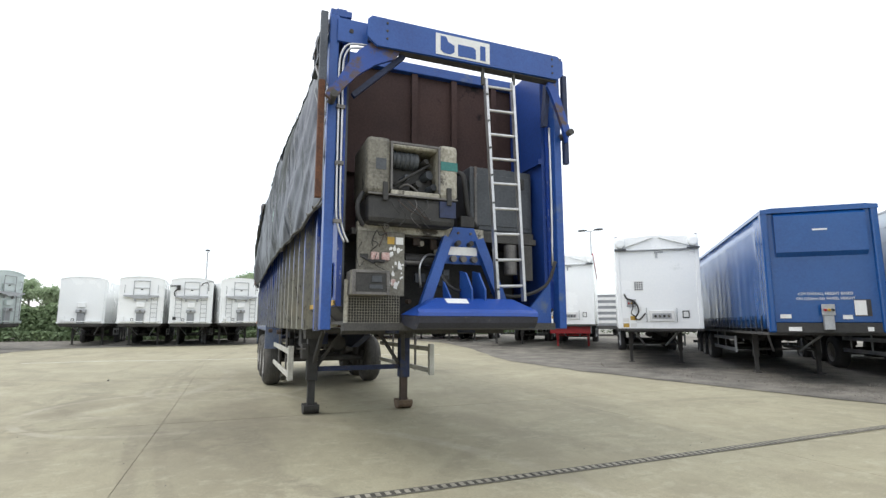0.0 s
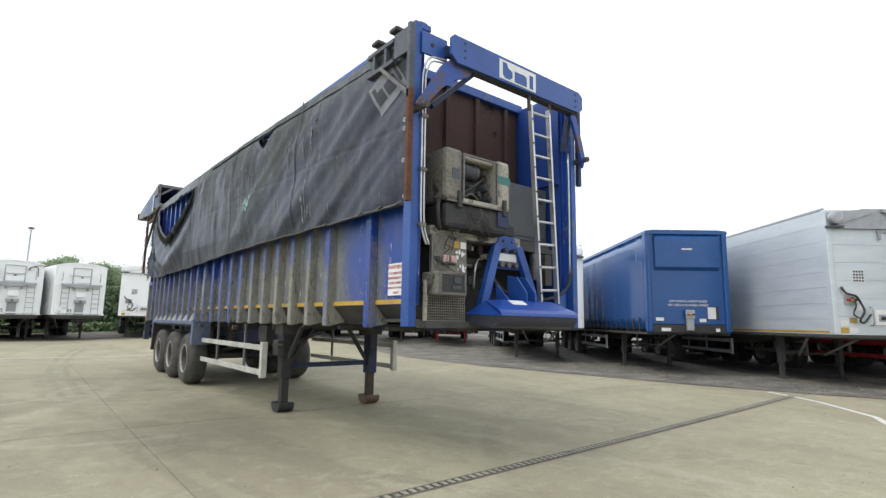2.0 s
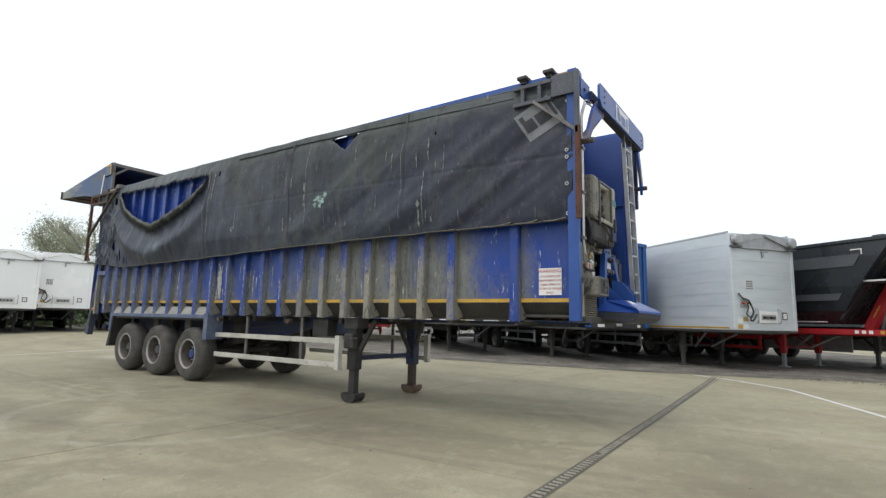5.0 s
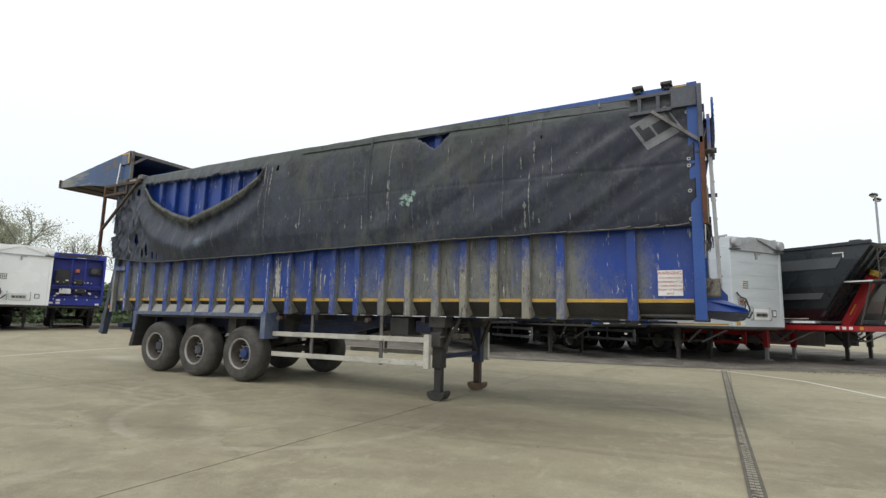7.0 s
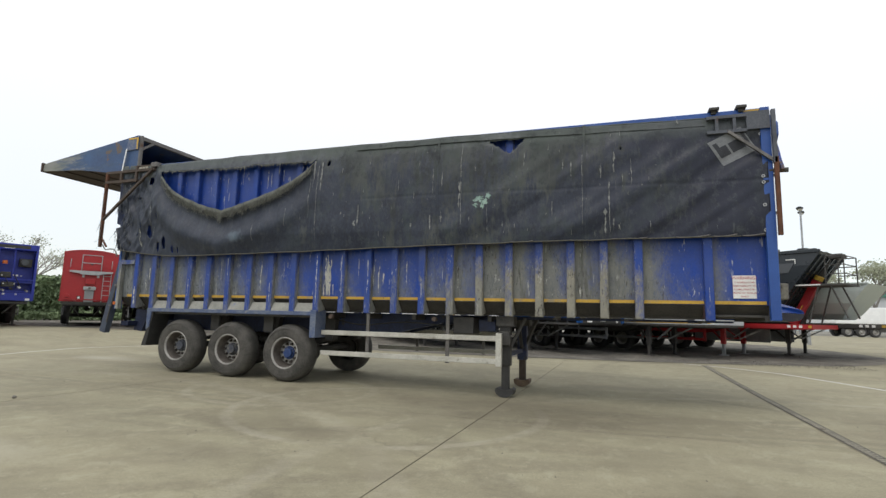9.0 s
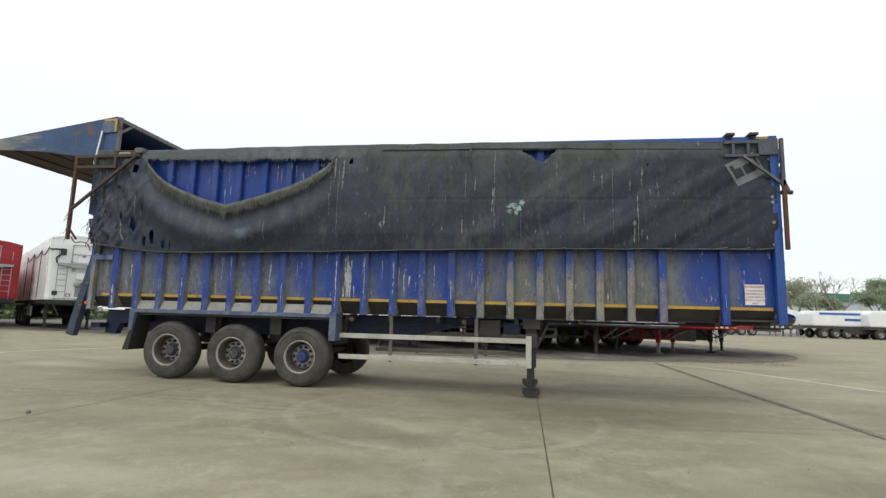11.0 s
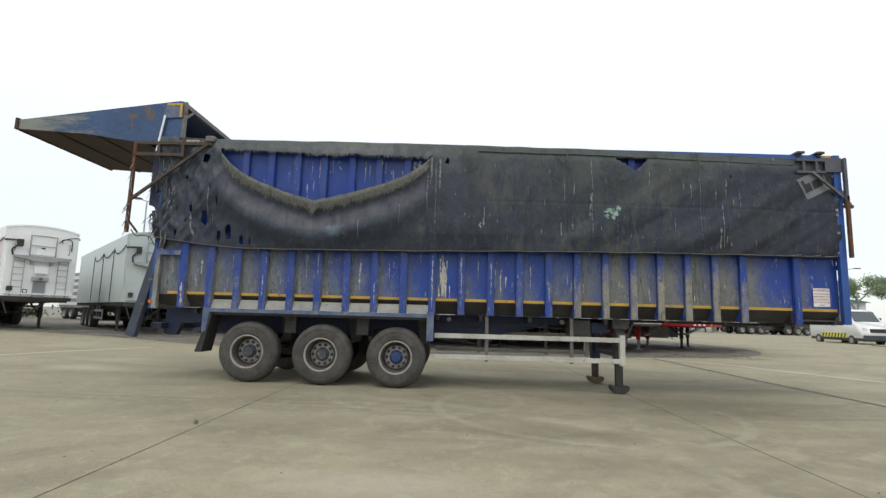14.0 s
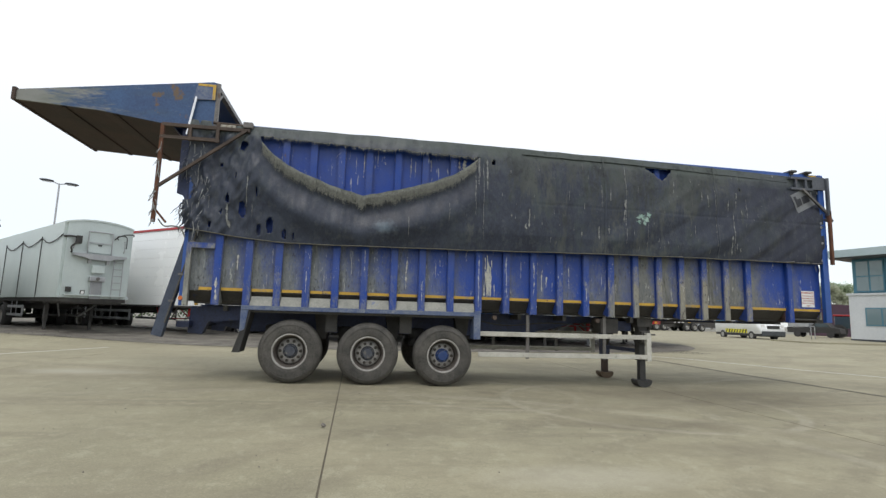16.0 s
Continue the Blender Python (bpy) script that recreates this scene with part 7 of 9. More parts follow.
def running_gear(e, length, axles=(-8.2, -9.5, -10.8), mat=None, legmat=None, guard=GALV, legtip=None, legx=-2.5, guard_from=-4.2, rim=None, pan=False):
    """Chassis rails, axles, legs and guards of a parked trailer; its front is at x = 0, and it points along +x."""
    mat, legmat = mat or CHASSIS, legmat or CHASSIS
    for y in (-0.55, 0.45):
        part("chassis_rail", prism(bmesh.new(), [(-0.3, 1.24), (-length + 0.3, 1.24), (-length + 0.3, 0.95), (-4.2, 0.85), (-3.2, 1.05), (-0.3, 1.08)], "y", y, y + 0.1), mat, e)
    part("kingpin_plate", B(-2.2, -0.1, -1.05, 1.05, 1.10, 1.22), mat, e)
    for x in (-3.4, -5.6, -7.4):
        part("crossmember", B(x - 0.08, x, -1.15, 1.15, 1.08, 1.2), mat, e)
    for x in axles:
        part("axle", rod(bmesh.new(), (x, -1.0, 0.5), (x, 1.0, 0.5), 0.07, 10), CHASSIS, e)
        for y in (-0.62, 0.48):
            part("air_bag", rod(bmesh.new(), (x - 0.4, y + 0.07, 0.6), (x - 0.4, y + 0.07, 0.95), 0.14, 12), CHASSIS, e)
        for y in (-1.25, 0.88):
            arc = [math.pi * (0.15 + 0.7 * k / 8) for k in range(9)]
            pts = [(x + 0.57 * math.cos(a), 0.5 + 0.57 * math.sin(a)) for a in arc] + [(x + 0.585 * math.cos(a), 0.5 + 0.585 * math.sin(a)) for a in reversed(arc)]
            part("mudguard", prism(bmesh.new(), pts, "y", y, y + 0.37), RUBBER, e)
    add_wheels(e, axles, rim)
    for y in (-0.82, 0.82):
        leg = part("landing_leg", B(legx - 0.08, legx + 0.08, y - 0.07, y + 0.07, 0.45, 1.12), legmat, e)
        part("inner_leg", B(legx - 0.05, legx + 0.05, y - 0.05, y + 0.05, 0.03, 0.46), legtip or legmat, leg)
        part("foot", B(legx - 0.15, legx + 0.15, y - 0.11, y + 0.11, 0.0, 0.05, bevel=0.01), legtip or CHASSIS, leg)
        part("brace", bar(bmesh.new(), (legx, y, 0.55), (legx - 0.7, y * 0.7, 1.12), 0.05, 0.05), legmat, leg)
    part("cross_shaft", bar(bmesh.new(), (legx, -0.8, 0.66), (legx, 0.8, 0.66), 0.05, 0.05), legmat, e)
    part("leg_frame", bar(bmesh.new(), (legx + 0.9, -0.7, 1.1), (legx + 0.05, -0.35, 0.62), 0.05, 0.05), GALV, e)
    part("leg_frame", bar(bmesh.new(), (legx + 0.9, 0.7, 1.1), (legx + 0.05, 0.35, 0.62), 0.05, 0.05), GALV, e)
    for y in (-1.20, 1.16):
        gx0, gx1 = axles[0] + 0.75, guard_from
        if pan:
            part("side_skirt", B(gx0, gx1, y, y + 0.04, 0.45, 0.98, bevel=0.01), guard, e)
        else:
            for z in (0.55, 0.88):
                part("guard_rail", B(gx0, gx1, y, y + 0.04, z, z + 0.10, bevel=0.008), guard, e)
            part("guard_post", B(gx1 - 0.09, gx1 + 0.006, y - 0.003, y + 0.045, 0.53, 1.0), guard, e)
            for x in (gx0 + 0.4, (gx0 + gx1) / 2):
                part("guard_hanger", B(x, x + 0.06, y + 0.045, y + 0.07, 0.55, 1.15), GALV, e)
    part("rear_bumper", B(-length + 0.2, -length + 0.3, -1.15, 1.15, 0.5, 0.62), CHASSIS, e)
    part("air_tank", rod(bmesh.new(), (-6.4, 0.0, 0.95), (-5.2, 0.0, 0.95), 0.13, 12), CHASSIS, e)


def airline_cluster(e, y, z, x=0.0):
    part("coupling_plate", B(x, x + 0.03, y - 0.14, y + 0.14, z - 0.12, z + 0.12, bevel=0.01), GALV, e)
    for k in range(3):
        part("coupling", rod(bmesh.new(), (x + 0.03, y - 0.08 + 0.08 * k, z), (x + 0.09, y - 0.08 + 0.08 * k, z - 0.01), 0.028, 10), (REDPAINT, YELLOW, BLACK)[k], e)


def walking_floor(label, at, body, roof=4.02, cover=None, chassis=None, yellow_line=False, group="parked bulk trailers", **gear):
    """A plank-sided bulk trailer with two roll-cover arms on its flat front."""
    e = thing("bulk_trailer", label, "trailer", at, group)
    L, cover = 13.4, cover or body
    b0, b1 = 1.2, roof
    for y in (-1.24, 1.21):
        n = 8
        for k in range(n):
            z0 = b0 + (b1 - b0) * k / n
            z1 = b0 + (b1 - b0) * (k + 1) / n
            part("plank", B(-L, -0.12, y, y + 0.03, z0 + 0.004, z1, bevel=0.004), body, e)
    n = 7 if body is SILVER else 1
    for k in range(n):
        z0, z1 = b0 + (b1 - b0) * k / n, b0 + (b1 - b0) * (k + 1) / n
        part("front_plank" if n > 1 else "front_wall", B(-0.05, 0.0, -1.12, 1.12, z0 + 0.003, z1, bevel=0.004), body, e)
    for y in (-1.25, 1.12):
        part("corner_post", B(-0.14, 0.02, y, y + 0.13, b0, b1, bevel=0.02), body, e)
    part("rear_frame", B(-L - 0.06, -L, -1.25, 1.25, b0, b1), body, e)
    part("roof_sheet", prism(bmesh.new(), [(-1.22, b1 - 0.04), (0, b1 + 0.02), (1.22, b1 - 0.04), (1.22, b1 - 0.07), (-1.22, b1 - 0.07)], "x", -L, -0.1), cover, e)
    part("cover_roll", rod(bmesh.new(), (-L, -1.2, b1 + 0.02), (-0.1, -1.2, b1 + 0.02), 0.05, 10), GALV, e)
    part("cover_roll", rod(bmesh.new(), (-L, 1.2, b1 + 0.02), (-0.1, 1.2, b1 + 0.02), 0.05, 10), GALV, e)
    # peaked header with the cover drive
    part("header", prism(bmesh.new(), [(-1.18, b1 - 0.42), (1.18, b1 - 0.42), (1.12, b1 - 0.2), (0.35, b1 + 0.03), (-0.35, b1 + 0.03), (-1.12, b1 - 0.2)], "x", 0.004, 0.035), cover, e)
    part("header_ledge", B(0.0, 0.09, -0.95, 0.95, b1 - 0.44, b1 - 0.415), GALV, e)
    for s in (-1, 1):
        part("cover_arm", prism(bmesh.new(), [(s * 0.08, b1 + 0.02), (s * 0.08, b1 - 0.05), (s * 0.95, b1 - 0.33), (s * 1.02, b1 - 0.05)], "x", 0.04, 0.10), cover, e)
        bm = bmesh.new()
        lathe(bm, [(0.001, 0.20), (0.10, 0.20), (0.15, 0.185), (0.16, 0.15), (0.16, 0.06), (0.001, 0.06)], 24, "x", (0.0, s * 1.08, b1 - 0.2))
        part("drive_disc", bm, cover, e)
        part("drive_bracket", B(0.0, 0.14, s * 1.08 - 0.18, s * 1.08 + 0.18, b1 - 0.43, b1 - 0.38), GREY, e)
    part("latch_bar", B(0.003, 0.05, -0.03, 0.03, b1 - 0.68, b1 - 0.48), GALV, e)
    part("latch_bar", B(0.003, 0.04, -0.05, 0.20, b1 - 0.52, b1 - 0.48), GALV, e)
    part("vent", B(0.003, 0.012, -0.72, -0.44, 2.36, 2.66, bevel=0.0), WHITE, e)
    for i in range(4):
        for j in range(4):
            part("vent_hole", B(0.012, 0.016, -0.70 + 0.066 * i, -0.655 + 0.066 * i, 2.385 + 0.068 * j, 2.43 + 0.068 * j), GREY, e)
    part("valve_panel", B(0.003, 0.05, -0.30, 0.42, 1.42, 1.75, bevel=0.01), WHITE, e)
    part("panel_window", B(0.05, 0.055, -0.22, 0.34, 1.50, 1.66), GALV, e)
    for k in range(4):
        part("socket", rod(bmesh.new(), (0.05, -0.13 + 0.13 * k, 1.58), (0.10, -0.13 + 0.13 * k, 1.575), 0.04, 12), (BLACK, STEEL, BLACK, STEEL)[k], e)
    for y in (-0.38, 0.50):
        tube("grab_rail", [(0.003, y, 1.42), (0.09, y, 1.45), (0.09, y, 1.78), (0.003, y, 1.82)], 0.014, GALV, e, res=3)
    part("window_frame", B(0.003, 0.012, 0.66, 0.86, 1.52, 1.74), BLACK, e)
    part("window_pane", B(0.012, 0.016, 0.69, 0.83, 1.55, 1.71), WHITE, e)
    tube("air_hose", [(0.02, -1.02, 2.26), (0.08, -0.95, 2.12), (0.12, -0.78, 2.06), (0.10, -0.66, 1.92), (0.14, -0.62, 1.72), (0.12, -0.72, 1.52), (0.10, -0.60, 1.48), (0.08, -0.42, 1.66)], 0.025, BLACK, e, res=4)
    tube("air_hose", [(0.05, -0.80, 2.04), (0.12, -0.78, 1.86), (0.10, -0.84, 1.66), (0.10, -0.68, 1.56)], 0.018, BLACK, e, res=4)
    airline_cluster(e, -0.82, 1.98, 0.003)
    for y, z, m in ((-1.0, 1.30, YELLOW), (-0.78, 1.52, YELLOW), (-0.78, 1.30, WHITE), (-1.0, 1.46, WHITE), (-0.62, 1.80, WHITE)):
        part("sticker", B(0.003, 0.007, y - 0.09, y + 0.09, z - 0.06, z + 0.06), m, e)
    if yellow_line:
        part("tape_line", B(-L, -0.15, -1.246, -1.242, 1.235, 1.285), YELLOW, e)
    part("bottom_rail", B(-L, 0.0, -1.245, 1.245, 1.14, 1.196), chassis or CHASSIS, e)
    running_gear(e, L, mat=chassis, **gear)
    return e


MIDGREY = shade("mid_grey_cover", (0.22, 0.23, 0.24), (0.30, 0.31, 0.32), 0.5, 0.1, 2, 30, 0.03)


def bulk_tipper(label, at, body, chassis=None, deck=True, two_ladders=True, cables=False, roof=3.98, group="parked bulk tippers", L=11.5, top=None, hatch=True, **gear):
    """A smooth-sided bulk tipping trailer: arched roof, hatch platform, ram cover and ladders on its front."""
    e = thing("bulk_tipper", label, "trailer", at, group)
    b0 = 1.38
    arch = [(-1.22 + 2.44 * k / 10, roof - 0.16 * (abs(-1 + 2 * k / 10)) ** 2.2) for k in range(11)]
    out = [(-1.22, b0)] + arch + [(1.22, b0)]
    bm = bmesh.new()
    prism(bm, out, "x", -L, -0.02)
    bmesh.ops.bevel(bm, geom=[ed for ed in bm.edges if abs(ed.verts[0].co.y) > 1.2 and abs(ed.verts[1].co.y) > 1.2 and abs(ed.verts[0].co.x - ed.verts[1].co.x) < 0.01 and abs(ed.verts[0].co.z - ed.verts[1].co.z) > 1], offset=0.09, segments=4, affect="EDGES")
    part("body", bm, body, e, "smooth sheet body")
    part("front_rim", prism(bmesh.new(), [(y * 0.985, z + 0.012) for y, z in arch] + [(y * 0.985, z - 0.05) for y, z in reversed(arch)], "x", -0.06, 0.012), top or body, e)
    part("bottom_rail", B(-L, 0.02, -1.235, 1.235, b0 - 0.08, b0 - 0.004), body, e)
    part("floor_frame", B(-L, -0.02, -1.15, 1.15, 1.16, b0 - 0.084), chassis or CHASSIS, e)
    part("front_step", B(0.0, 0.14, -1.05, 1.05, b0, b0 + 0.05), body, e)
    # hatch platform
    if hatch:
        part("shelf", prism(bmesh.new(), [(-0.92, 2.88), (0.95, 2.88), (0.95, 2.80), (0.5, 2.74), (0.35, 2.68), (-0.35, 2.68), (-0.5, 2.74), (-0.92, 2.80)], "x", 0.0, 0.22), GALV if deck else body, e)
        tube("hatch_frame", [(0.06, -0.42, 2.9), (0.06, -0.42, 3.62), (0.06, -0.36, 3.70), (0.06, 0.36, 3.70), (0.06, 0.42, 3.62), (0.06, 0.42, 2.9)], 0.022, GALV, e, res=4)
        part("hatch_door", B(0.0, 0.03, -0.42, 0.42, 2.94, 3.28, bevel=0.01), body, e)
        part("hatch_rail", bar(bmesh.new(), (0.06, -0.42, 3.30), (0.06, 0.42, 3.30), 0.035, 0.035), GALV, e)
        part("hatch_catch", B(0.03, 0.06, -0.06, 0.06, 3.20, 3.25), BLACK, e)
        for y in (-0.90, 0.88):
            tube("grab_rail", [(0.0, y, 3.05), (0.08, y, 3.08), (0.08, y, 3.42), (0.0, y, 3.46)], 0.018, GALV, e, res=3)
        for y in (-0.32, 0.32):
            part("shelf_bracket", B(0.0, 0.12, y - 0.05, y + 0.05, 2.55, 2.69), GALV, e)
    # ram cover
    part("ram_cover", B(0.0, 0.10, -0.20, 0.20, 1.27, 1.98, bevel=0.02), MIDGREY, e, "grey ram cover")
    part("ram_head", B(0.0, 0.18, -0.27, 0.27, 1.90, 2.08, bevel=0.03), GALV, e)
    part("ram_pin", rod(bmesh.new(), (0.18, 0, 2.0), (0.24, 0, 2.0), 0.06, 14), STEEL, e)
    part("white_box", B(0.0, 0.14, -0.22, 0.22, 2.2, 2.48, bevel=0.02), body, e)
    for y, on in ((0.72, hatch), (-0.72, two_ladders)):
        if on:
            lad = part("ladder", bar(bmesh.new(), (0.08, y - 0.17, 1.28), (0.08, y - 0.17, 2.80), 0.03, 0.03), GALV, e)
            part("stile", bar(bmesh.new(), (0.08, y + 0.17, 1.28), (0.08, y + 0.17, 2.80), 0.03, 0.03), GALV, lad)
            for k in range(6):
                part("rung", rod(bmesh.new(), (0.08, y - 0.17, 1.4 + 0.25 * k), (0.08, y + 0.17, 1.4 + 0.25 * k), 0.014, 8), GALV, lad)
    part("side_box", B(0.0, 0.10, -1.0, -0.82, 1.50, 1.68, bevel=0.015), BLACK if cables else body, e)
    part("small_frame", B(0.0, 0.01, -0.50, -0.34, 1.42, 1.58), BLACK, e)
    part("small_plate", B(0.01, 0.014, -0.47, -0.37, 1.45, 1.55), WHITE, e)
    for y in (-0.62, 0.30):
        part("sticker", B(0.0, 0.004, y - 0.08, y + 0.08, 1.33, 1.38), WHITE, e)
    if cables:
        tube("air_hose", [(-0.1, -1.2, 3.45), (0.05, -1.05, 3.46), (0.08, -0.80, 3.44), (0.12, -0.78, 3.3), (0.12, -0.98, 3.1), (0.10, -0.96, 2.95), (0.04, -0.95, 2.9)], 0.035, BLACK, e, res=4)
        part("hose_block", B(0.02, 0.16, -0.86, -0.66, 3.22, 3.5, bevel=0.02), BLACK, e)
        tube("air_hose", [(0.04, 0.5, 3.5), (0.10, 0.62, 3.62), (0.14, 0.85, 3.72), (0.10, 1.15, 3.76), (0.02, 1.2, 3.7)], 0.02, BLACK, e, res=4)
        tube("air_hose", [(0.08, 0.62, 3.5), (0.12, 0.56, 3.6), (0.12, 0.70, 3.66), (0.10, 0.92, 3.62), (0.06, 0.95, 3.2)], 0.02, BLACK, e, res=4)
        for k, x in enumerate((-2.6, -5.2, -7.8)):
            part("side_strap", B(x, x + 0.05, -1.245, -1.225, 1.25, 3.5 + 0.1), BLACK, e)
            tube("strap_line", [(x, -1.24, 3.55), (x + 0.9, -1.26, 3.30), (x + 1.8, -1.26, 3.34), (x + 2.6 if k else -0.1, -1.24, 3.52)], 0.02, BLACK, e, res=4)
    running_gear(e, L, axles=(-7.2, -8.5, -9.8), mat=chassis, **gear)
    return e


def at45(x, y, turn=-45, width=None):
    return pose(x, y, lift(x, y), 0, 0, turn) @ Matrix.Scale(width or (0.91 if turn == -45 else 1.0), 4, (0, 1, 0))


walking_floor("bright aluminium plank-sided bulk trailer with rolled cover arms", at45(11.89, 12.05, -39, 0.95), SILVER, 4.02, GALV, yellow_line=True)
walking_floor("glossy white bulk trailer with cover arms on its front", at45(3.03, 11.28, -40, 0.97), VANWHITE, 4.05)
walking_floor("white bulk trailer parked in the far row", at45(-18.0, 2.5, -8), VANWHITE, 3.95)
walking_floor("white bulk trailer with a pale grey cover, beside a navy one", at45(-18.4, 4.94, -13), VANWHITE, 4.0)

bulk_tipper("white bulk tipper with black hoses, beside a grey tipper", at45(-12.7, 11.0, -37), VANWHITE, cables=True, L=12.6, roof=4.12)
bulk_tipper("pale grey bulk tipper with black hoses", at45(-8.30, 11.40, -48, 0.91), GREYBODY, cables=True, two_ladders=False, roof=4.14, L=13.2)
bulk_tipper("red bulk tipper with a pale ladder and hatch frame", at45(-17.6, 10.9, -36), REDPAINT, two_ladders=False)
rf = walking_floor("white bulk trailer with a red top rail and red legs", at45(-4.6, 13.4, -39, 0.91), VANWHITE, 4.34, legmat=REDPAINT)
part("front_plate", B(-0.46, -0.40, -1.0, 1.0, 0.78, 1.10, bevel=0.01), REDPAINT, rf, "red front cross plate")
for y in (-1.29, 1.23):
    part("top_rail", B(-13.4, 0, y, y + 0.06, 4.32, 4.42, bevel=0.01), REDPAINT, rf, "red top rail")
for k, (x, y, turn) in enumerate(((-18.1, -0.50, 9), (-18.4, -3.20, 1), (-18.5, -5.80, 2), (-19.9, -8.95, 3))):
    bulk_tipper("plain white bulk tipper in the far row", at45(x, y, turn, 0.93), VANWHITE, cables=(k == 1), two_ladders=(k in (0, 1)), hatch=(k != 3))
bulk_tipper("grey bulk tipper at the row's end", at45(-17.4, -11.6, 76), GREYBODY, two_ladders=False)

# curtain-sided trailer
cs = thing("curtain_trailer", "blue curtain-sided trailer with white height lettering", "trailer", at45(7.84, 11.35, -40, 0.9))
L = 13.4
bm = bmesh.new()
prev = None
for side in (-1, 1):
    bm = bmesh.new()
    prev = None
    for i in range(120):
        x = -0.16 - (L - 0.3) * i / 119
        cur = []
        for j in range(10):
            z = 1.24 + (3.88 - 1.24) * j / 9
            low = 1 - j / 9
            y = side * (1.245 + 0.004 * math.sin(x * 9) * low + 0.012 * noise.noise((x * 1.1, z * 0.6, side)) + (0.03 * noise.noise((x * 6, z * 2, 0)) if x > -0.7 else 0))
            cur.append(bm.verts.new((x, y, z)))
        if prev:
            for j in range(9):
                bm.faces.new((prev[j], cur[j], cur[j + 1], prev[j + 1]))
        prev = cur
    c = part("curtain", bm, CURTAIN, cs, "", True)
    c.modifiers.new("thickness", "SOLIDIFY").thickness = 0.006
    for k in range(24):
        x = -0.6 - 0.52 * k
        part("buckle_strap", B(x - 0.022, x + 0.022, side * 1.275 - 0.008, side * 1.275 + 0.008, 1.13, 1.55), GREY, cs)
part("front_wall", B(-0.10, -0.03, -1.23, 1.23, 1.38, 3.9, bevel=0.02), CURTAIN, cs)
part("front_bulge", prism(bmesh.new(), [(-0.03, 2.86), (0.05, 2.96), (0.06, 3.80), (-0.03, 3.88)], "y", -0.98, 0.98), CURTAIN, cs)
part("lower_wall", B(-0.10, -0.025, -1.23, 1.23, 1.16, 1.376), BLACK, cs)
for y in (-1.26, 1.10):
    part("corner_post", B(-0.20, 0.03, y, y + 0.16, 1.16, 3.92, bevel=0.04), CURTAIN, cs)
part("roof", prism(bmesh.new(), [(-1.27, 3.88), (1.27, 3.88), (1.26, 3.97), (1.0, 4.0), (-1.0, 4.0), (-1.26, 3.97)], "x", -L, 0.04), CURTAIN, cs)
part("side_rave", B(-L, -0.1, -1.27, 1.27, 1.10, 1.16), CHASSIS, cs)
part("rear_frame", B(-L - 0.06, -L, -1.26, 1.26, 1.15, 3.95), CURTAIN, cs)
lettering("height_lettering", ["4.2M OVERALL HEIGHT BASED", "ON 1250mm 5th WHEEL HEIGHT"], 0.086, Matrix.Translation((-0.020, 0.0, 1.99)) @ Euler((radians(90), 0, radians(90))).to_matrix().to_4x4(), WHITE, cs, "white height lettering")
part("badge_bar", B(0.058, 0.063, -0.16, 0.16, 3.44, 3.475), WHITE, cs)
part("coupling_box", B(-0.03, 0.06, -0.10, 0.12, 1.22, 1.72, bevel=0.015), GALV, cs)
airline_cluster(cs, 0.0, 1.66, 0.06)
part("dark_panel", B(-0.03, -0.02, 0.58, 0.92, 1.52, 1.88), BLACK, cs)
for y, z, w, h in ((0.70, 1.70, 0.24, 0.32), (-0.88, 1.52, 0.24, 0.09), (0.42, 1.50, 0.20, 0.09), (-0.70, 1.24, 0.28, 0.09), (0.86, 1.24, 0.12, 0.09)):
    part("sticker", B(-0.02, -0.014, y - w / 2, y + w / 2, z - h / 2, z + h / 2), WHITE, cs)
running_gear(cs, L, legx=-3.2, guard_from=-4.0)

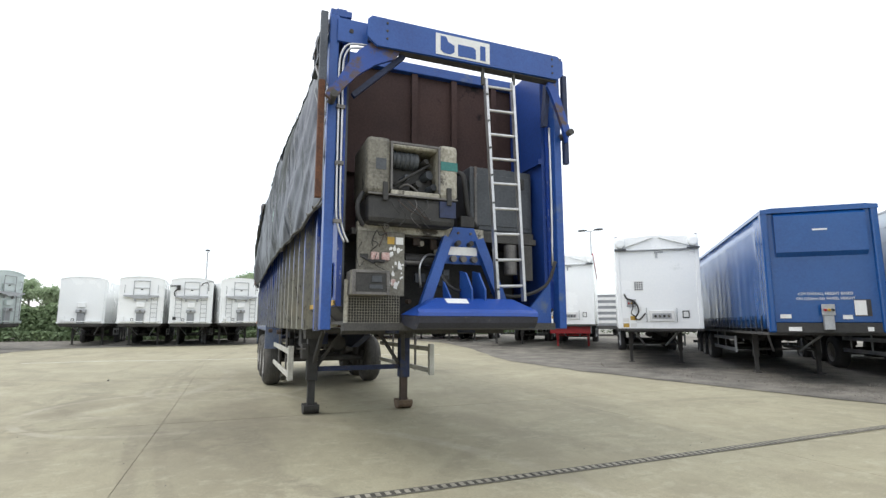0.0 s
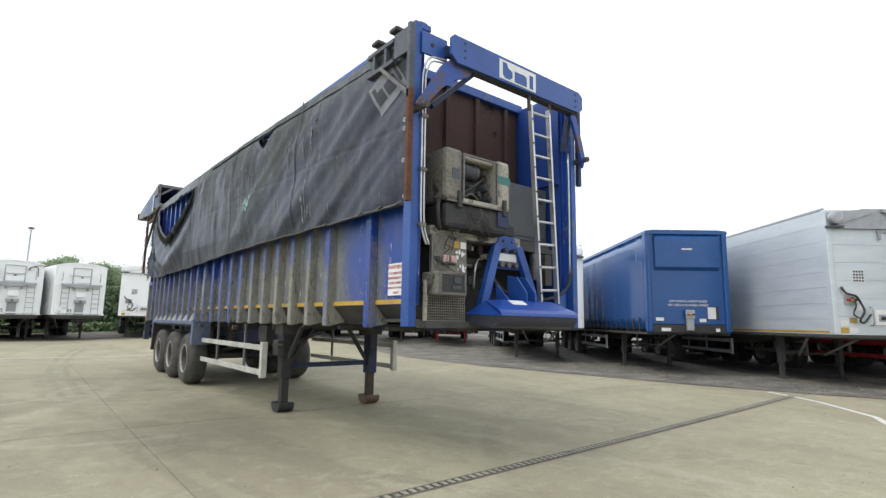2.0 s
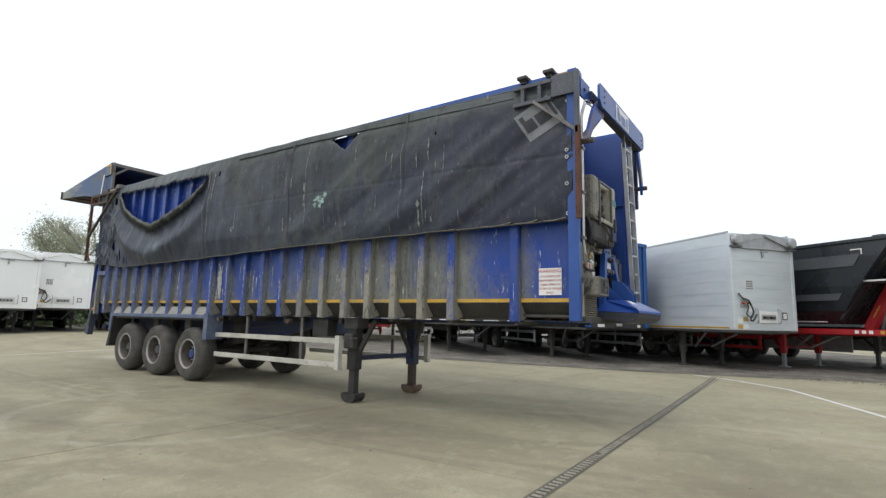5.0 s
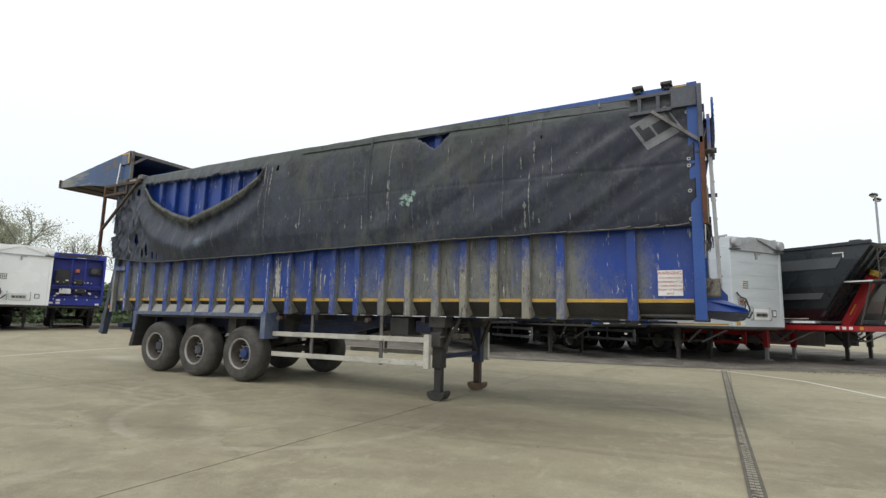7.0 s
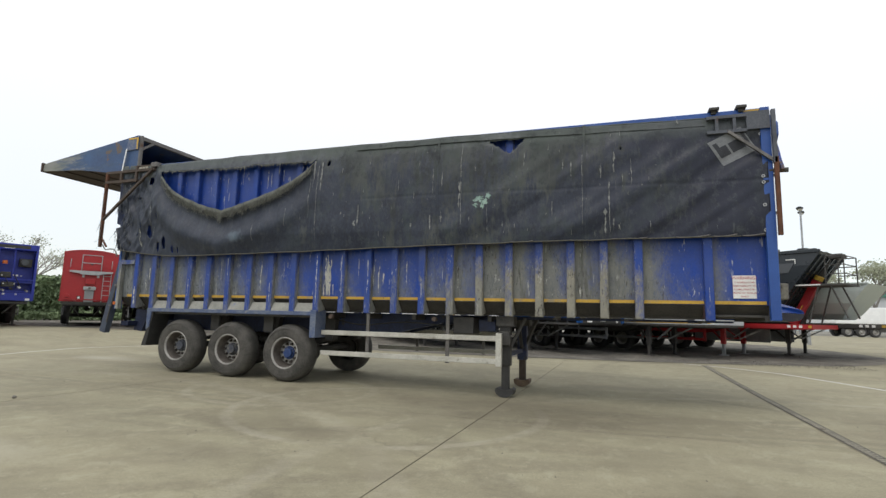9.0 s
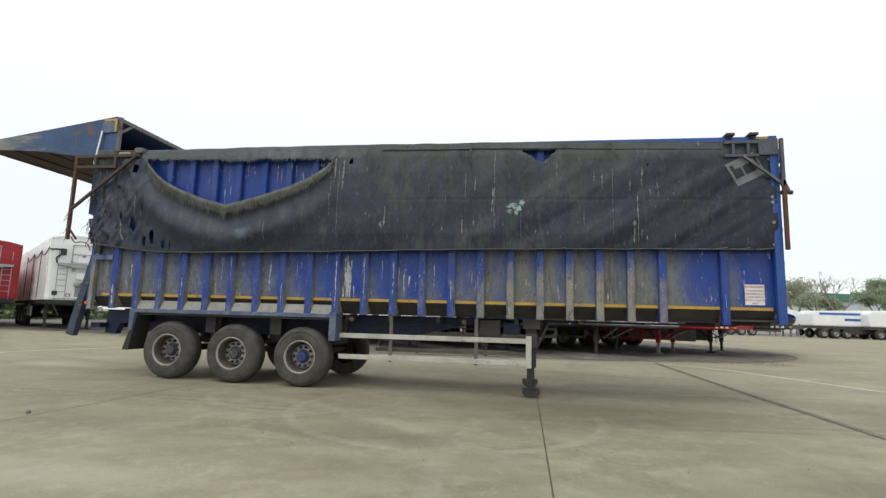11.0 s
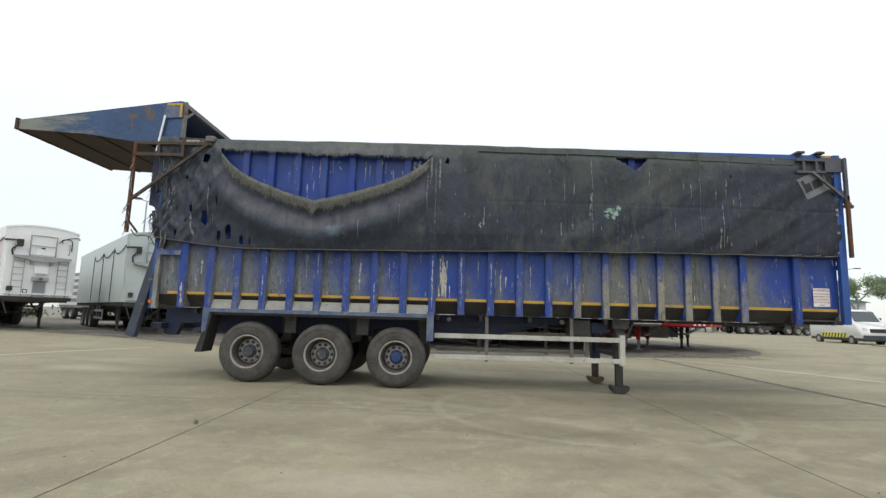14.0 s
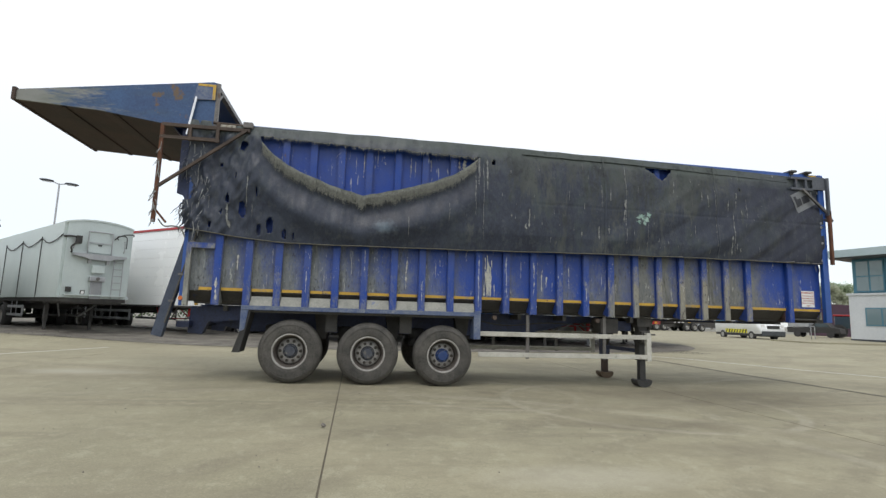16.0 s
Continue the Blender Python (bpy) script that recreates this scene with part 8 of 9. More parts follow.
# black half-pipe tipper on a red chassis
def half_pipe(label, at, body, chassis, legtip, deck, tall=1.0):
    e = thing("half_pipe_tipper", label, "trailer", at, "half-pipe tippers")
    L = 11.0

    def up(z):
        return 1.42 + (z - 1.42) * tall

    prof = [(-1.22, 3.75), (-1.24, 3.3), (-1.2, 2.5), (-1.0, 1.8), (-0.7, 1.42), (0.7, 1.42), (1.0, 1.8), (1.2, 2.5), (1.24, 3.3), (1.22, 3.75)]
    bm = bmesh.new()
    n = 24
    rows = []
    for xx, sc in ((-L, 1), (-1.1, 1)):
        rows.append([bm.verts.new((xx + (0 if xx < -2 else 1.75 * tall * (z - 1.42) / 2.33), y * sc, up(z))) for y, z in prof])
    for a, b in zip(rows, rows[1:]):
        for k in range(len(prof) - 1):
            bm.faces.new((a[k], b[k], b[k + 1], a[k + 1]))
    bm.faces.new(rows[0])
    bm.faces.new(rows[1][::-1])
    bm.faces.new((rows[0][0], rows[0][-1], rows[1][-1], rows[1][0]))
    part("tub", bm, body, e)
    band = shade("slate_band", (0.05, 0.056, 0.064), (0.085, 0.092, 0.10), 0.4, 0, 1, 30, 0.02) if deck else body
    if deck:
        for z, yy, x1 in ((3.05, 1.245, -0.35), (2.10, 1.13, -0.9)):
            part("tub_band", prism(bmesh.new(), [(-L, up(z)), (x1, up(z)), (x1 + 0.2, up(z) + 0.34), (-L, up(z) + 0.34)], "y", -yy - 0.012, -yy + 0.05), band, e, "paler slate band")
        part("white_corner", B(-0.40, -0.1, -1.265, -1.25, up(3.5), up(3.5) + 0.03), WHITE, e)
        part("white_corner", B(-0.13, -0.1, -1.265, -1.25, up(3.36), up(3.5)), WHITE, e)
    for y in (-1.29, 1.2):
        part("top_rail", B(-L, -1.1 + 1.75 * tall, y, y + 0.09, up(3.72), up(3.82), bevel=0.01), body, e)
    part("white_strip", B(-L, -1.5, -0.76, -0.74, 1.46, 1.50), WHITE, e)
    if deck:
        part("cover_motor", B(-0.38, -0.05, -0.3, 0.3, up(3.78), up(3.78) + 0.24, bevel=0.03), body, e)
        part("cover_roll", rod(bmesh.new(), (-L, 0.8, up(3.88)), (0.2, 0.8, up(3.88)), 0.08, 12), body, e)
        part("cover_arm", bar(bmesh.new(), (-1.2, -1.1, up(3.8)), (0.2, -0.2, up(3.95)), 0.06, 0.08), body, e)
        for y in (-0.2,):
            part("ram_leg", bar(bmesh.new(), (-0.68, y, 1.28), (0.16, y, 2.82), 0.24, 0.24, (0, 1, 0)), chassis, e, "bright red raking ram leg")
            part("yellow_sleeve", bar(bmesh.new(), (-0.48, y - 0.135, 1.62), (-0.30, y - 0.135, 1.95), 0.02, 0.07, (0, 1, 0)), YELLOW, e)
        part("ram", rod(bmesh.new(), (-0.55, 0.1, 1.3), (0.42, 0.1, 3.6), 0.12, 16), BLACK, e)
        part("ram_collar", rod(bmesh.new(), (0.18, -0.2, 2.84), (0.25, -0.2, 2.97), 0.15, 16), YELLOW, e)
        # access platform with its cage
        part("platform", B(-0.7, 1.25, -1.1, 0.2, 2.59, 2.65), CHASSIS, e)
        part("platform_line", B(-0.7, 0.55, -1.125, -1.105, 2.60, 2.64), WHITE, e)
        for x in (0.69, 1.22):
            for y in (-1.05, 0.15):
                part("rail_post", rod(bmesh.new(), (x, y, 2.65), (x, y, 3.58), 0.02, 8), CHASSIS, e)
        for z in (2.98, 3.28, 3.58):
            for y in (-1.05, 0.15):
                part("hand_rail", rod(bmesh.new(), (0.69, y, z), (1.22, y, z), 0.018, 8), CHASSIS, e)
            part("hand_rail", rod(bmesh.new(), (1.22, -1.05, z), (1.22, 0.15, z), 0.018, 8), CHASSIS, e)
        part("rail_box", B(0.75, 1.15, -0.9, -0.55, 3.52, 3.66, bevel=0.02), CHASSIS, e)
        part("cage_stay", bar(bmesh.new(), (0.69, -1.06, 2.66), (1.2, -1.06, 3.5), 0.028, 0.028), CHASSIS, e)
        for y in (-1.0, 0.1):
            part("platform_stay", bar(bmesh.new(), (0.80, y, 2.60), (1.22, y, 1.50), 0.045, 0.045), CHASSIS, e)
            part("platform_stay", bar(bmesh.new(), (0.45, y, 2.60), (0.10, y, 1.30), 0.045, 0.045), CHASSIS, e)
        for k in range(6):
            part("front_stiffener", bar(bmesh.new(), (-1.00, -0.9 + 0.36 * k, 1.55), (0.60, -1.05 + 0.42 * k, up(3.65)), 0.07, 0.07, (0, 1, 0)), body, e)
    part("chassis_deck", B(-L, 0.25, -1.15, 1.15, 1.12, 1.27), chassis, e)
    for y in (-1.16, 1.152):
        for x in (0.22, -0.06, -0.24, -0.42):
            part("sticker", B(x - 0.10, x, y, y + 0.008, 1.15, 1.24), WHITE if x < 0.1 else YELLOW, e)
    running_gear(e, L, axles=(-7.2, -8.5, -9.8), mat=chassis, legmat=chassis, legtip=legtip, guard=chassis if legtip else GALV, guard_from=-3.4, legx=-2.9, pan=not legtip)
    return e


half_pipe("black half-pipe tipper on a bright red chassis", at45(15.06, 13.57, -35), DARKBODY, REDPAINT, GALV, True)
half_pipe("low grey tipper on a black chassis", at45(17.55, 14.77, -34), GREYBODY, CHASSIS, None, False, 0.55)

# navy ejector trailer, its front bay open
nv = thing("ejector_trailer", "navy ejector trailer with an open front bay", "trailer", at45(-19.4, 7.94, -25))
L = 11
part("body", B(-L, -1.0, -1.22, 1.22, 1.25, 4.0), NAVY, nv)
part("top_tank", B(-0.5, 0.0, -1.2, 1.2, 3.70, 4.0, bevel=0.03), NAVY, nv)
part("top_slot", B(0.0, 0.01, -0.9, 0.9, 3.78, 3.93), BLACK, nv)
part("label_plate", B(0.0, 0.008, -0.1, 0.3, 3.76, 3.92), WHITE, nv)
part("back_wall", B(-0.55, -0.5, -1.2, 1.2, 1.25, 3.7), NAVY, nv)
for y in (-1.24, 1.14):
    part("side_post", B(-1.0, 0.0, y, y + 0.1, 1.25, 4.0), NAVY, nv)
part("front_beam", B(-0.12, 0.0, -1.14, 1.14, 1.25, 1.62), NAVY, nv)
part("mid_beam", B(-0.5, -0.1, -1.14, 1.14, 2.1, 2.2), NAVY, nv)
part("green_post", B(-0.02, 0.02, -1.26, -1.16, 2.6, 4.0), TEAL, nv)
part("engine", B(-0.5, -0.08, -0.95, -0.2, 2.3, 3.1, bevel=0.05), BLACK, nv)
part("reservoir", B(-0.5, -0.15, 0.55, 1.05, 2.9, 3.3, bevel=0.03), BLACK, nv)
part("beacon", rod(bmesh.new(), (-0.08, 0.0, 3.0), (-0.08, 0.0, 3.16), 0.10, 14), ORANGE, nv)
part("control_box", B(-0.2, 0.03, -0.7, -0.2, 1.85, 2.12, bevel=0.02), WHITE, nv)
for k in range(7):
    y = -0.9 + 0.3 * k
    part("fitting", rod(bmesh.new(), (-0.1, y, 1.75 + 0.08 * (k % 3)), (0.06, y + 0.05, 1.72 + 0.08 * (k % 3)), 0.05, 10), (ALU, BLACK, WHITE)[k % 3], nv)
tube("hose", [(-0.1, -0.8, 2.4), (0.02, -0.5, 2.3), (0.0, -0.1, 2.5), (-0.1, 0.3, 2.35)], 0.03, BLACK, nv, res=4)
for y, z in ((-1.0, 1.36), (-0.7, 1.36), (-0.7, 1.5), (1.0, 1.32)):
    part("sticker", B(0.0, 0.006, y - 0.09, y + 0.09, z - 0.05, z + 0.05), WHITE, nv)
for y in (-0.28, 0.32):
    part("divider", B(-0.10, -0.02, y, y + 0.05, 2.2, 3.7), NAVY, nv)
part("front_rail", B(-0.06, 0.02, -1.14, 1.14, 2.22, 2.29, bevel=0.01), NAVY, nv)
part("front_rail", B(-0.06, 0.02, -1.14, 1.14, 1.66, 1.71, bevel=0.01), NAVY, nv)
part("fan_cowl", rod(bmesh.new(), (-0.20, -0.62, 2.86), (-0.05, -0.62, 2.86), 0.26, 20), BLACK, nv)
part("filter_drum", rod(bmesh.new(), (-0.25, 0.75, 3.12), (0.0, 0.75, 3.12), 0.15, 18), GREY, nv)
part("pump", B(-0.2, 0.0, -0.12, 0.28, 2.34, 2.62, bevel=0.04), BLACK, nv)
part("gauge_panel", B(-0.08, 0.01, -0.05, 0.42, 1.90, 2.14, bevel=0.01), BLACK, nv)
brnd = random.Random(77)
for k in range(16):
    y, z, w = brnd.uniform(-0.95, 0.75), brnd.choice((1.52, 1.80, 2.02, 2.42, 2.52)), brnd.uniform(0.03, 0.10)
    part("bright_fitting", B(-0.04, 0.03, y, y + w, z, z + brnd.uniform(0.04, 0.09), bevel=0.008), brnd.choice((WHITE, ALU, WHITE, GALV)), nv)
for k in range(4):
    y = -0.8 + 0.4 * k
    tube("hose", [(-0.05, y, 2.5), (0.03, y + 0.08, 2.32), (0.03, y + 0.2, 2.08), (-0.04, y + 0.24, 1.9)], 0.018, BLACK, nv, res=4)
running_gear(nv, L, axles=(-7.2, -8.5, -9.8))

lorry = thing("slatted_lorry", "grey lorry with horizontal slats behind the trailers", "lorry", pose(-21.5, 29.4, 0.28, 0, 0, -35))
part("body", B(-7, 0, -1.2, 1.2, 0.9, 3.6), MIDGREY, lorry)
for k in range(5):
    part("slat", B(-7, 0.0, -1.23, -1.2, 1.1 + 0.5 * k, 1.35 + 0.5 * k), WHITE, lorry)
    part("front_slat", B(0.0, 0.03, -1.2, 1.2, 1.1 + 0.5 * k, 1.35 + 0.5 * k), WHITE, lorry)
add_wheels(lorry, (-1.2, -4.4, -5.7))
part("chassis_deck", B(-7, 0, -1, 1, 0.6, 0.9), CHASSIS, lorry)

# ---- lamp columns ----
def lamp_column(x, y, h, heads, turn):
    e = thing("street_lamp", "grey steel lamp column with %s" % ("twin flat heads" if heads == 2 else "a single head"), "street lamp", pose(x, y, lift(x, y), 0, 0, turn), "yard lamps")
    bm = bmesh.new()
    rod(bm, (0, 0, 0), (0, 0, 1.2), 0.09, 12, 0.085)
    rod(bm, (0, 0, 1.2), (0, 0, h), 0.06, 12, 0.045)
    part("column", bm, GALV, e)
    for s in ((-1, 1) if heads == 2 else (0,)):
        part("arm", rod(bmesh.new(), (0, 0, h - 0.05), (0.35 * s, 0, h + 0.05), 0.03, 8), GALV, e)
        bm = bmesh.new()
        bmesh.ops.create_uvsphere(bm, u_segments=14, v_segments=8, radius=1)
        for v in bm.verts:
            v.co = Vector((v.co.x * (0.38 if heads == 2 else 0.2) + 0.62 * s, v.co.y * 0.17, v.co.z * 0.08 + h + 0.08))
        part("head", bm, GREY, e, "flat grey lamp head", True)
        part("lens", B(0.62 * s - 0.22, 0.62 * s + 0.22, -0.1, 0.1, h - 0.005, h + 0.012), WHITE, e)


lamp_column(17.57, 23.5, 7.0, 2, 72)
lamp_column(-16.7, 24.2, 8.1, 2, 40)
lamp_column(-24.2, -2.8, 6.3, 1, 0)

# ---- white van ----
van = thing("van", "white panel van with a yellow and black lower stripe", "van", pose(30.2, 25.6, 0.2, 0, 0, -95) @ Matrix.Scale(0.9, 4))
prof = [(-3.0, 0.45), (-3.02, 1.2), (-2.95, 2.35), (-2.8, 2.52), (0.95, 2.52), (1.25, 2.40), (1.95, 1.62), (2.75, 1.28), (2.92, 1.02), (2.95, 0.45)]
bm = prism(bmesh.new(), prof, "y", -0.98, 0.98)
for v in bm.verts:
    if v.co.z > 1.5:
        v.co.y *= 1 - 0.10 * (v.co.z - 1.5)
bmesh.ops.bevel(bm, geom=list(bm.edges), offset=0.06, segments=3, affect="EDGES")
part("body", bm, VANWHITE, van, "white panelled body", True)
part("windscreen", prism(bmesh.new(), [(1.29, 2.36), (1.93, 1.68), (1.96, 1.70), (1.33, 2.38)], "y", -0.80, 0.80), DARKGLASS, van)
for s in (-1, 1):
    part("side_window", prism(bmesh.new(), [(0.55, 1.70), (1.62, 1.70), (1.18, 2.28), (0.55, 2.28)], "y", s * 0.93 - 0.02, s * 0.93 + 0.02), DARKGLASS, van)
    part("blue_stripe", prism(bmesh.new(), [(-2.9, 1.62), (-1.0, 1.52), (0.4, 1.26), (-1.0, 1.40), (-2.9, 1.46)], "y", s * 0.985 - 0.004, s * 0.985 + 0.004), shade("sky_blue_stripe", (0.06, 0.25, 0.5), (0.08, 0.3, 0.55), 0.4, 0, 2, 30, 0), van)
    part("chevron_band", B(-1.55, 1.25, s * 0.988 - 0.004, s * 0.988 + 0.004, 0.52, 0.82), LEMON, van)
    for k in range(8):
        x = -1.5 + 0.35 * k
        part("chevron", prism(bmesh.new(), [(x, 0.52), (x + 0.14, 0.52), (x + 0.28, 0.82), (x + 0.14, 0.82)], "y", s * 0.995 - 0.004, s * 0.995 + 0.004), BLACK, van)
    for x in (-1.95, 1.75):
        w = part("wheel", rod(bmesh.new(), (x, s * 0.80, 0.34), (x, s * 1.0, 0.34), 0.34, 24), TYREFAR, van)
        part("rim", rod(bmesh.new(), (x, s * 0.98, 0.34), (x, s * 1.012, 0.34), 0.20, 18), RIM, w)
    part("headlight", B(2.60, 2.90, s * 0.80 - 0.14, s * 0.80 + 0.14, 0.98, 1.22, bevel=0.03), WHITE, van, "clear headlight")
    part("mirror", B(1.45, 1.6, s * 1.08 - 0.1, s * 1.08 + 0.1, 1.62, 1.95, bevel=0.02), BLACK, van)
part("sill", B(-2.9, 2.9, -0.97, 0.97, 0.30, 0.50), BLACK, van)
part("grille", B(2.86, 2.98, -0.5, 0.5, 0.90, 1.16, bevel=0.02), BLACK, van)
part("front_bumper", B(2.75, 3.0, -0.95, 0.95, 0.36, 0.72, bevel=0.04), GREY, van)

# ---- parked pickup ----
pk = thing("pickup", "black pickup with a silver canopy", "pickup", pose(45.5, 35.0, lift(44, 34), 0, 0, -62) @ Matrix.Scale(0.85, 4))
part("body", prism(bmesh.new(), [(-2.6, 0.5), (-2.6, 1.1), (-0.3, 1.12), (0.2, 1.7), (1.2, 1.7), (1.7, 1.15), (2.5, 1.05), (2.6, 0.5)], "y", -0.9, 0.9), BLACK, pk)
part("canopy", B(-2.55, -0.4, -0.85, 0.85, 1.12, 1.72, bevel=0.06), GALV, pk)
for s in (-1, 1):
    part("side_window", prism(bmesh.new(), [(0.1, 1.18), (1.55, 1.18), (1.15, 1.62), (0.28, 1.62)], "y", s * 0.9 - 0.01, s * 0.9 + 0.01), DARKGLASS, pk)
    for x in (-1.6, 1.6):
        part("wheel", rod(bmesh.new(), (x, s * 0.74, 0.36), (x, s * 0.93, 0.36), 0.36, 20), TYREFAR, pk)

# red excavator or tractor cab beside it
tr = thing("tractor", "red compact tractor beside the office", "tractor", pose(48.5, 34.5, lift(48, 34), 0, 0, -50))
part("bonnet", B(0.3, 1.9, -0.4, 0.4, 0.9, 1.5, bevel=0.08), REDPAINT, tr)
part("cab", B(-0.9, 0.3, -0.65, 0.65, 0.9, 2.1, bevel=0.05), DARKGLASS, tr)
part("cab_roof", B(-1.0, 0.4, -0.72, 0.72, 2.1, 2.25, bevel=0.04), REDPAINT, tr)
for s in (-1, 1):
    part("rear_wheel", rod(bmesh.new(), (-0.6, s * 0.6, 0.65), (-0.6, s * 1.0, 0.65), 0.65, 24), TYREFAR, tr)
    part("front_wheel", rod(bmesh.new(), (1.4, s * 0.5, 0.42), (1.4, s * 0.8, 0.42), 0.42, 20), TYREFAR, tr)

# ---- office building ----
off = thing("office_building", "two-storey grey-clad office with an overhanging roof", "building", pose(37.1, 23.7, lift(36, 23), 0, 0, -72))
PANELGREY = shade("pale_grey_cladding", (0.50, 0.52, 0.53), (0.60, 0.62, 0.63), 0.5, 0, 0.6, 10, 0.02)
ROOFGREY = shade("blue_grey_fascia", (0.30, 0.38, 0.40), (0.38, 0.46, 0.48), 0.5, 0, 0.6, 10, 0.02)
OFFICEGLASS = glass("pale_office_glass", (0.16, 0.22, 0.24))
FRAMEBLUE = shade("teal_window_frame", (0.05, 0.16, 0.22), (0.07, 0.20, 0.27), 0.5, 0, 2, 10, 0.0)
# local x runs along the face that looks at the yard; the wall stands behind y = 0
part("lower_wall", B(0, 14, 0, 9, -0.3, 3.35), PANELGREY, off)
for z in (0.55, 1.1, 1.65, 2.2, 2.75):
    part("cladding_joint", B(-0.01, 14, -0.012, 0.0, z, z + 0.012), PANELGREY, off)
part("plinth", B(-0.03, 14, -0.03, 9, -0.3, 0.18), GREY, off)
part("ledge", B(-0.1, 14, -0.1, 9.1, 3.35, 3.5), PANELGREY, off)
part("upper_wall", B(0.25, 14, 0.25, 9, 3.5, 6.1), FRAMEBLUE, off)
for k in range(7):
    x = 0.45 + k * 1.9
    win = part("window", B(x, x + 1.75, 0.17, 0.26, 3.60, 5.9), FRAMEBLUE, off)
    part("pane", B(x + 0.07, x + 0.82, 0.15, 0.18, 3.68, 4.7), OFFICEGLASS, win)
    part("pane", B(x + 0.93, x + 1.68, 0.15, 0.18, 3.68, 4.7), OFFICEGLASS, win)
    part("pane", B(x + 0.07, x + 0.82, 0.15, 0.18, 4.78, 5.82), OFFICEGLASS, win)
    part("pane", B(x + 0.93, x + 1.68, 0.15, 0.18, 4.78, 5.82), OFFICEGLASS, win)
for k in range(4):
    x = 1.0 + k * 3.2
    win = part("window", B(x, x + 2.2, -0.04, 0.03, 1.15, 2.45), FRAMEBLUE, off)
    part("pane", B(x + 0.08, x + 0.95, -0.06, -0.035, 1.23, 2.37), OFFICEGLASS, win)
    part("pane", B(x + 1.05, x + 2.12, -0.06, -0.035, 1.23, 2.37), OFFICEGLASS, win)
part("roof", prism(bmesh.new(), [(-0.95, 6.36), (-0.85, 6.18), (-0.6, 6.1), (14, 6.1), (14, 6.72), (-0.6, 6.62), (-0.85, 6.54)], "y", -1.3, 10), ROOFGREY, off)
part("soffit", B(-0.6, 14, -1.1, 9.8, 6.02, 6.1), GREY, off)
# raised kerb before the office
bm = bmesh.new()
prism(bm, [(27.5, 20.5), (31.5, 22.4), (35.5, 24.6), (40, 27.5), (41, 26), (36.9, 23.4), (34, 16), (27, 17)], "z", 0.0, 0.36)
tagged(part("kerb", bm, CONCRETE), "low raised concrete kerb before the office", "kerb", kind="structure")
hoop = thing("bike_hoop", "galvanised steel hoop beside the office", "bollard", pose(35.2, 25.2, lift(35, 25)))
tube("hoop", [(0, 0, 0), (0, 0, 0.9), (0.08, 0.05, 1.0), (0.7, 0.4, 1.0), (0.78, 0.45, 0.9), (0.78, 0.45, 0)], 0.03, GALV, hoop, res=4)
part("boundary_wall", B(54, 76, 44, 44.4, 0, 4.0), shade("plum_fence", (0.045, 0.02, 0.035), (0.075, 0.035, 0.055), 0.7, 0, 1, 10, 0.05))
tagged(bpy.data.objects["boundary_wall"], "plum-coloured sheet fence beyond the yard", "fence", kind="structure")

# ---- far tippers, sheds ----
def far_tipper(label, at, body, band=None):
    e = thing("far_tipper", label, "trailer", at, "far tippers")
    bm = prism(bmesh.new(), [(-4.6, 1.3), (4.0, 1.3), (4.6, 2.7), (3.4, 3.05), (-4.4, 2.85), (-4.7, 2.6)], "y", -1.2, 1.2)
    bmesh.ops.bevel(bm, geom=list(bm.edges), offset=0.08, segments=2, affect="EDGES")
    part("tub", bm, body, e)
    if band:
        part("band", B(-4.0, 3.2, -1.215, -1.2, 2.45, 2.68), band, e)
        part("name_bar", B(-1.4, 1.2, -1.215, -1.2, 1.85, 2.1), band, e)
    part("ram_frame", B(4.05, 4.35, -0.4, 0.4, 1.3, 2.5), GALV, e)
    part("chassis_deck", B(-4.6, 5.4, -1.1, 1.1, 1.0, 1.28), CHASSIS, e)
    part("side_skirt", B(-1.2, 2.0, -1.2, -1.1, 0.5, 1.0), CHASSIS, e)
    add_wheels(e, (-3.6, -2.4, -1.2))
    for y in (-0.7, 0.7):
        part("landing_leg", B(3.3, 3.45, y - 0.07, y + 0.07, 0, 1.0), GALV, e)


SKYBLUE = shade("mid_blue_band", (0.03, 0.12, 0.4), (0.04, 0.16, 0.48), 0.4, 0, 2, 20, 0)
far_tipper("white tipper with a blue band and plain bars", pose(41.0, 53.0, 0.28, 0, 0, 8), VANWHITE, SKYBLUE)
far_tipper("white tipper beyond the yard", pose(46.0, 52.5, 0.28, 0, 0, 8), VANWHITE)
far_tipper("white tipper beyond the yard", pose(33.0, 56.0, 0.28, 0, 0, 8), VANWHITE)
far_tipper("white tipper beyond the yard", pose(47.0, 60.0, 0.28, 0, 0, 8), VANWHITE)
shed = thing("warehouse", "long pale warehouse with a green roof edge", "building", pose(62, 120, 0, 0, 0, -10))
part("wall", B(-40, 40, 0, 30, 0, 7.4), PANELGREY, shed)
part("roof", prism(bmesh.new(), [(-41, 7.4), (41, 7.4), (38, 8.0), (0, 9.6), (-38, 8.0)], "y", -0.6, 30), shade("green_roof_edge", (0.06, 0.17, 0.13), (0.09, 0.22, 0.17), 0.5, 0, 1, 10, 0), shed)
mast = thing("mast", "thin lattice mast with a box head", "mast", pose(72.6, 86.0, 0.28))
for s in ((-0.25, -0.25), (0.25, -0.25), (0.25, 0.25), (-0.25, 0.25)):
    part("mast_leg", rod(bmesh.new(), (s[0], s[1], 0), (s[0], s[1], 12), 0.045, 8), GALV, mast)
part("mast_head", B(-0.4, 0.4, -0.4, 0.4, 11.9, 12.6), GALV, mast)
